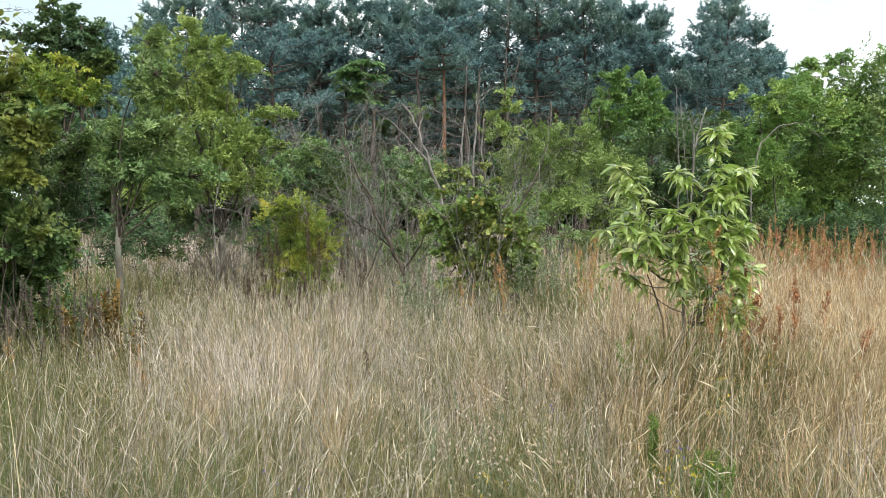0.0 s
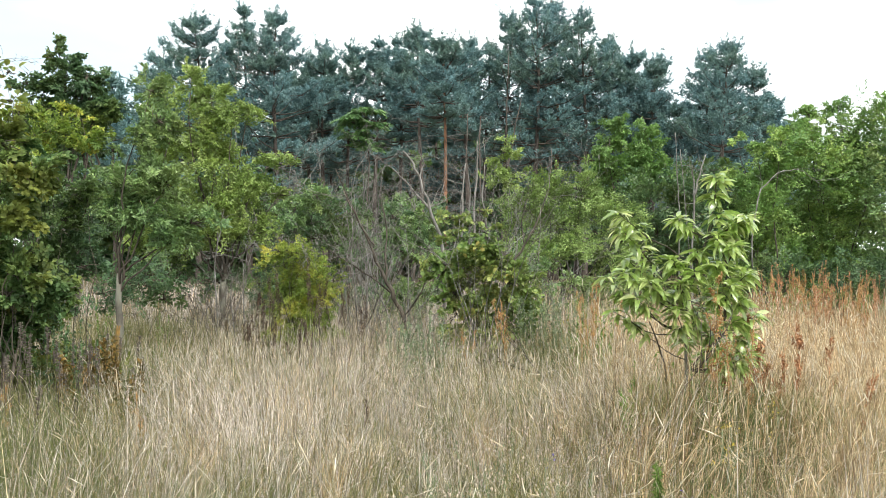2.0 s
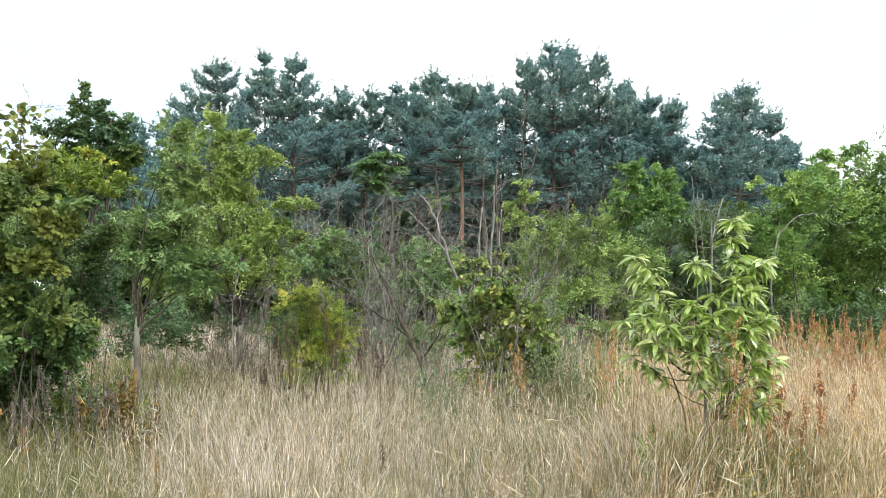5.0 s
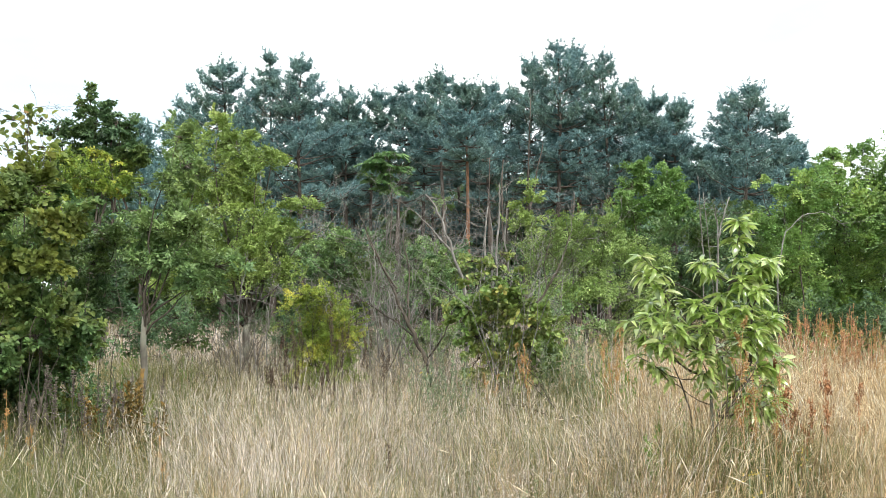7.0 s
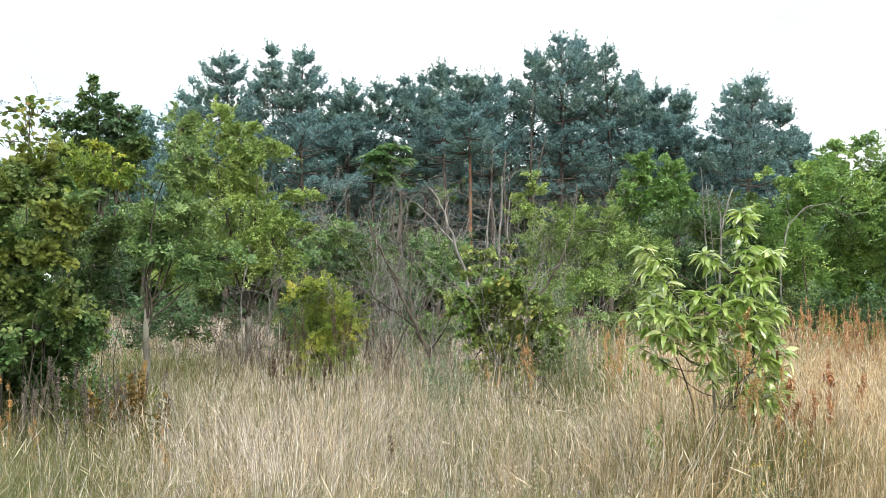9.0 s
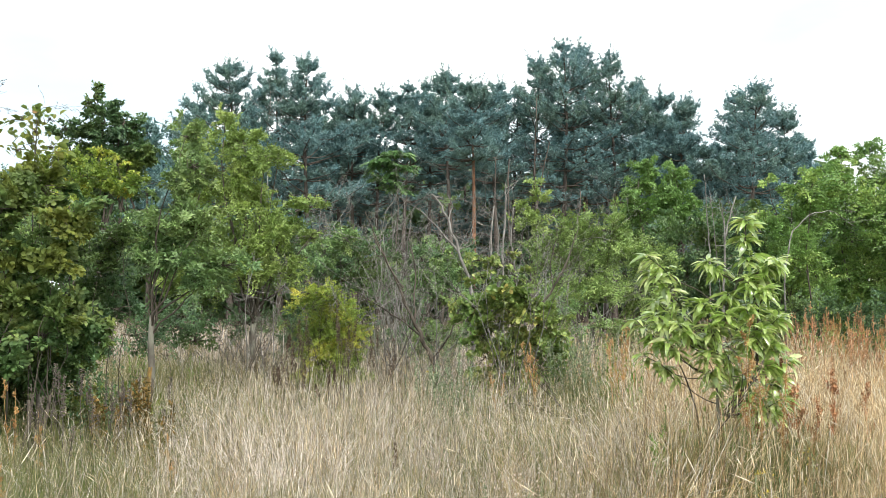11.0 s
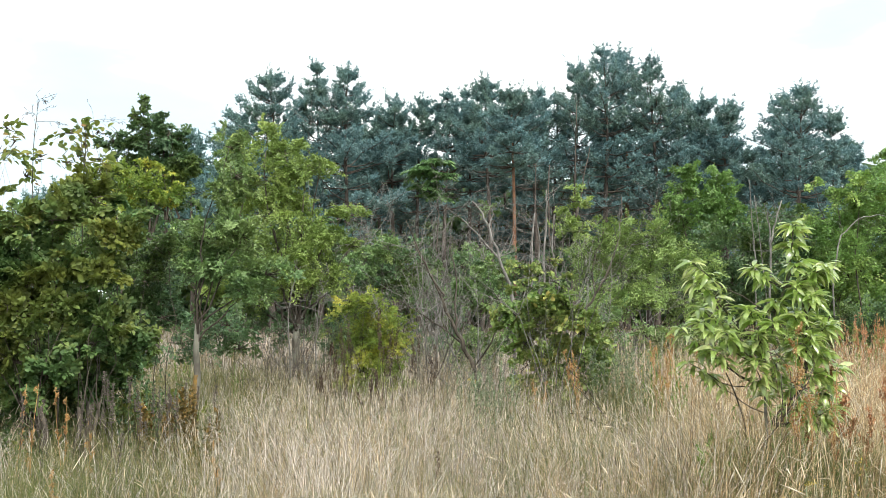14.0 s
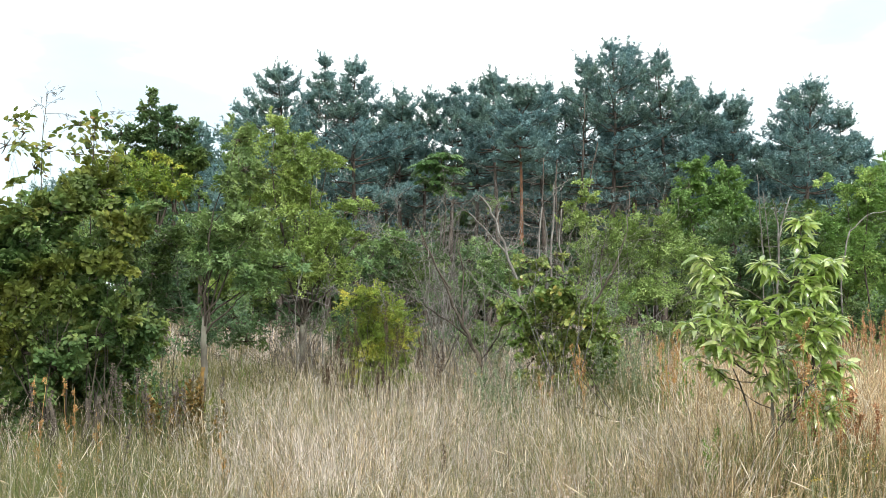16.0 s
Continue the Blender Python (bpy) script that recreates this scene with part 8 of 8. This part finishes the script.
rng = np.random.default_rng(31)
straw, gold, green, heads, haze = [], [], [], [], []
for y0, y1, count, w, segs in ((2.6, 5.5, 21000, 0.0033, 5), (5.5, 8.0, 31000, 0.0043, 4), (8.0, 14.0, 46000, 0.0062, 3), (14.0, 30.0, 22000, 0.014, 1)):
    x, y, a, vigour, pick = tufted(rng, count, y0, y1, 0.65, 22, 0.06 if y0 < 8 else 0.12)
    keep = (rng.uniform(0, 1, count) > lushness(x, y)) & (rng.uniform(0, 1, count) < 0.45 + 1.0 * patchy(x, y, 5.3, 0.7) * patchy(x, y, 2.9, 3.1) * 1.6)
    x, y, a, vigour, pick = x[keep], y[keep], a[keep], vigour[keep], pick[keep]
    count = len(x)
    tall = 0.60 + 0.36 * patchy(x, y, 0.8, 1.0) + 0.12 * np.clip(x / 2, 0, 1)
    h = tall * vigour * (0.4 + 0.75 * rng.uniform(0, 1, count)) * stunted(x, y)
    h *= 1 + 0.3 * np.exp(-((x - 2.0) / 1.0) ** 2 - ((y - 5.2) / 0.7) ** 2)
    lean = np.where(rng.uniform(0, 1, count) < 0.42, np.abs(rng.normal(0.12, 0.12, count)), np.abs(rng.normal(0.48, 0.34, count))).clip(0.01, 1.25)
    drift = 2.6 * np.sin(0.8 * x + 0.5 * y) + 1.9 * np.cos(0.6 * y - 0.9 * x)
    hd = np.where(pick < 0.6, drift, a) + rng.normal(0, 0.45, count)
    golden = 0.75 * pick + 0.25 * rng.uniform(0, 1, count) < np.clip(0.14 + 0.30 * (x - 0.12 * y + 0.3) + 0.55 * np.clip(patchy(x, y, 1.9, 4.2) - 0.52, 0, 1) * (y < 8), 0.10, 0.86)
    for sel, store in ((~golden, straw), (golden, gold)):
        geo, tip, way = blades(rng, x[sel], y[sel], h[sel], np.full(sel.sum(), w) * rng.uniform(0.5, 1.5, sel.sum()), lean[sel], segs, 0.6, hd[sel])
        store.append(geo)
    # stalks with seed heads
    n = {2.6: 2700, 5.5: 4700, 8.0: 5200, 14.0: 1400}[y0]
    x, y = fan(rng, n, y0, y1, 0.63)
    keep = rng.uniform(0, 1, n) > 0.95 * lushness(x, y)
    x, y = x[keep], y[keep]
    n = len(x)
    h = (0.62 + 0.36 * patchy(x, y, 0.8, 1.0) + 0.12 * np.clip(x / 2, 0, 1)) * rng.uniform(0.6, 1.15, n) * stunted(x, y)
    lean = np.abs(rng.normal(0.2, 0.2, n)).clip(0.01, 0.8)
    geo, tip, way = blades(rng, x, y, h, np.full(n, w * 0.6), lean, 3 if y0 < 8 else 2, 0.7)
    gold.append(geo)
    way[:, 2] -= rng.uniform(0, 0.12, n)
    long, thick = rng.uniform(0.06, 0.15, n), np.where(rng.uniform(0, 1, n) < 0.05 + 0.22 * (x > 0.5), rng.uniform(0.0018, 0.0034, n), rng.uniform(0.0007, 0.0015, n))
    heads.append(spindles(rng, tip - unit(way) * 0.01, way, long, thick))
    # green blades low in the sward and in the tussocks
    n = {2.6: 32000, 5.5: 30000, 8.0: 28000, 14.0: 9000}[y0]
    x, y, a, vigour, pick = tufted(rng, n, y0, y1, 0.63, 24, 0.08)
    keep = rng.uniform(0, 1, n) < (0.62 if y0 < 5 else 0.45 if y0 < 8 else 0.28) + lushness(x, y)
    x, y, a, vigour, pick = x[keep], y[keep], a[keep], vigour[keep], pick[keep]
    n = len(x)
    geo, tip, way = blades(rng, x, y, rng.uniform(0.2, 0.68, n) * (1 + 0.4 * lushness(x, y)), np.full(n, w * 1.0) * rng.uniform(0.6, 1.4, n), np.abs(rng.normal(0.45, 0.35, n)).clip(0.02, 1.1), min(3 if y0 < 5 else 2, segs), 0.6, a + rng.normal(0, 0.9, n))
    green.append(geo)
# taller green grass in the shade under the trees
for gx, gy, sx, sy, n in ((-4.6, 12.4, 1.3, 1.2, 4200), (1.6, 10.2, 0.9, 0.7, 1300), (2.1, 5.7, 0.3, 0.2, 1800), (1.7, 5.4, 0.25, 0.2, 1500), (-2.6, 8.6, 0.9, 0.7, 1800), (-3.0, 11.6, 0.9, 0.5, 2600)):
    x, y = rng.normal(gx, sx, n), rng.normal(gy, sy, n)
    geo, tip, way = blades(rng, x, y, rng.uniform(0.35, 0.85, n), np.full(n, 0.005), np.abs(rng.normal(0.25, 0.2, n)).clip(0.02, 0.9), 2, 0.6)
    green.append(geo)
# upright bunches of golden stalks
for gx, gy in ((-0.37, 4.81), (1.09, 4.49), (2.45, 5.29), (-0.47, 4.53), (2.35, 4.63), (0.97, 5.33), (0.39, 5.0), (-1.3, 5.04)):
    n = 130
    x, y = rng.normal(gx, 0.035, n), rng.normal(gy, 0.035, n)
    geo, tip, way = blades(rng, x, y, rng.uniform(0.35, 0.75, n), np.full(n, 0.0032), np.abs(rng.normal(0.14, 0.10, n)).clip(0.02, 0.6), 4, 0.6)
    gold.append(geo)
# last year's strands lying bent over in the sward
n = 12000
x, y, a, vigour, pick = tufted(rng, n, 2.6, 9.0, 0.65, 18, 0.09)
geo, tip, way = blades(rng, x, y, rng.uniform(0.35, 0.7, n) * stunted(x, y), rng.uniform(0.0016, 0.0034, n), rng.uniform(0.8, 1.5, n), 5, 0.6, a + rng.normal(0, 0.5, n))
straw.append(geo)
# airy panicles: a haze of fine sprays over the sward
n = 5200
x, y = fan(rng, n, 3.2, 16.0)
keep = rng.uniform(0, 1, n) > lushness(x, y)
x, y = x[keep], y[keep]
n = len(x)
h = (0.55 + 0.3 * patchy(x, y, 0.8, 1.0)) * rng.uniform(0.8, 1.25, n)
geo, tip, way = blades(rng, x, y, h, np.full(n, 0.0018), np.abs(rng.normal(0.2, 0.15, n)).clip(0.02, 0.7), 3, 0.8)
haze.append(geo)
k = 5
b = np.repeat(tip, k, 0) - np.repeat(way, k, 0) * rng.uniform(0, 0.16, (n * k, 1))
spray = unit(np.repeat(way, k, 0) + rng.normal(0, 0.7, (n * k, 3)))
haze.append(leaves(rng, b, spray, rng.normal(0, 1, (n * k, 3)), rng.uniform(0.02, 0.06, n * k), np.full(n * k, 0.003)))
# thinner sward beyond and beside the open view
for x0, x1, ya, yb, n, w in ((-13, 13, -5, 18, 46000, 0.010), (-30, 30, -14, 34, 20000, 0.018)):
    for store, share, low, high in ((straw, 0.6, 0.3, 0.75), (green, 0.4, 0.15, 0.45)):
        m = int(n * share)
        x, y = rng.uniform(x0, x1, m), rng.uniform(ya, yb, m)
        keep = ((np.abs(x) > 0.69 * y) | (y < 2.4)) & (np.hypot(x, y) > 1.0)
        x, y = x[keep], y[keep]
        geo, tip, way = blades(rng, x, y, rng.uniform(low, high, len(x)), w * rng.uniform(0.5, 1.2, len(x)), np.abs(rng.normal(0.4, 0.3, len(x))).clip(0, 1.1), 2)
        store.append(geo)
meadow("dry_grass", "tall pale dry meadow grass bending over", STRAW, straw)
meadow("golden_grass", "golden dry grass stalks standing upright", GOLD, gold)
meadow("green_grass", "low green grass under the dry stalks", GREEN_GRASS, green)
meadow("grass_seed_heads", "pale straw-coloured seed heads on grass stalks", SEED, heads)
meadow("airy_grass_panicles", "fine beige airy grass panicles", HAZE, haze)
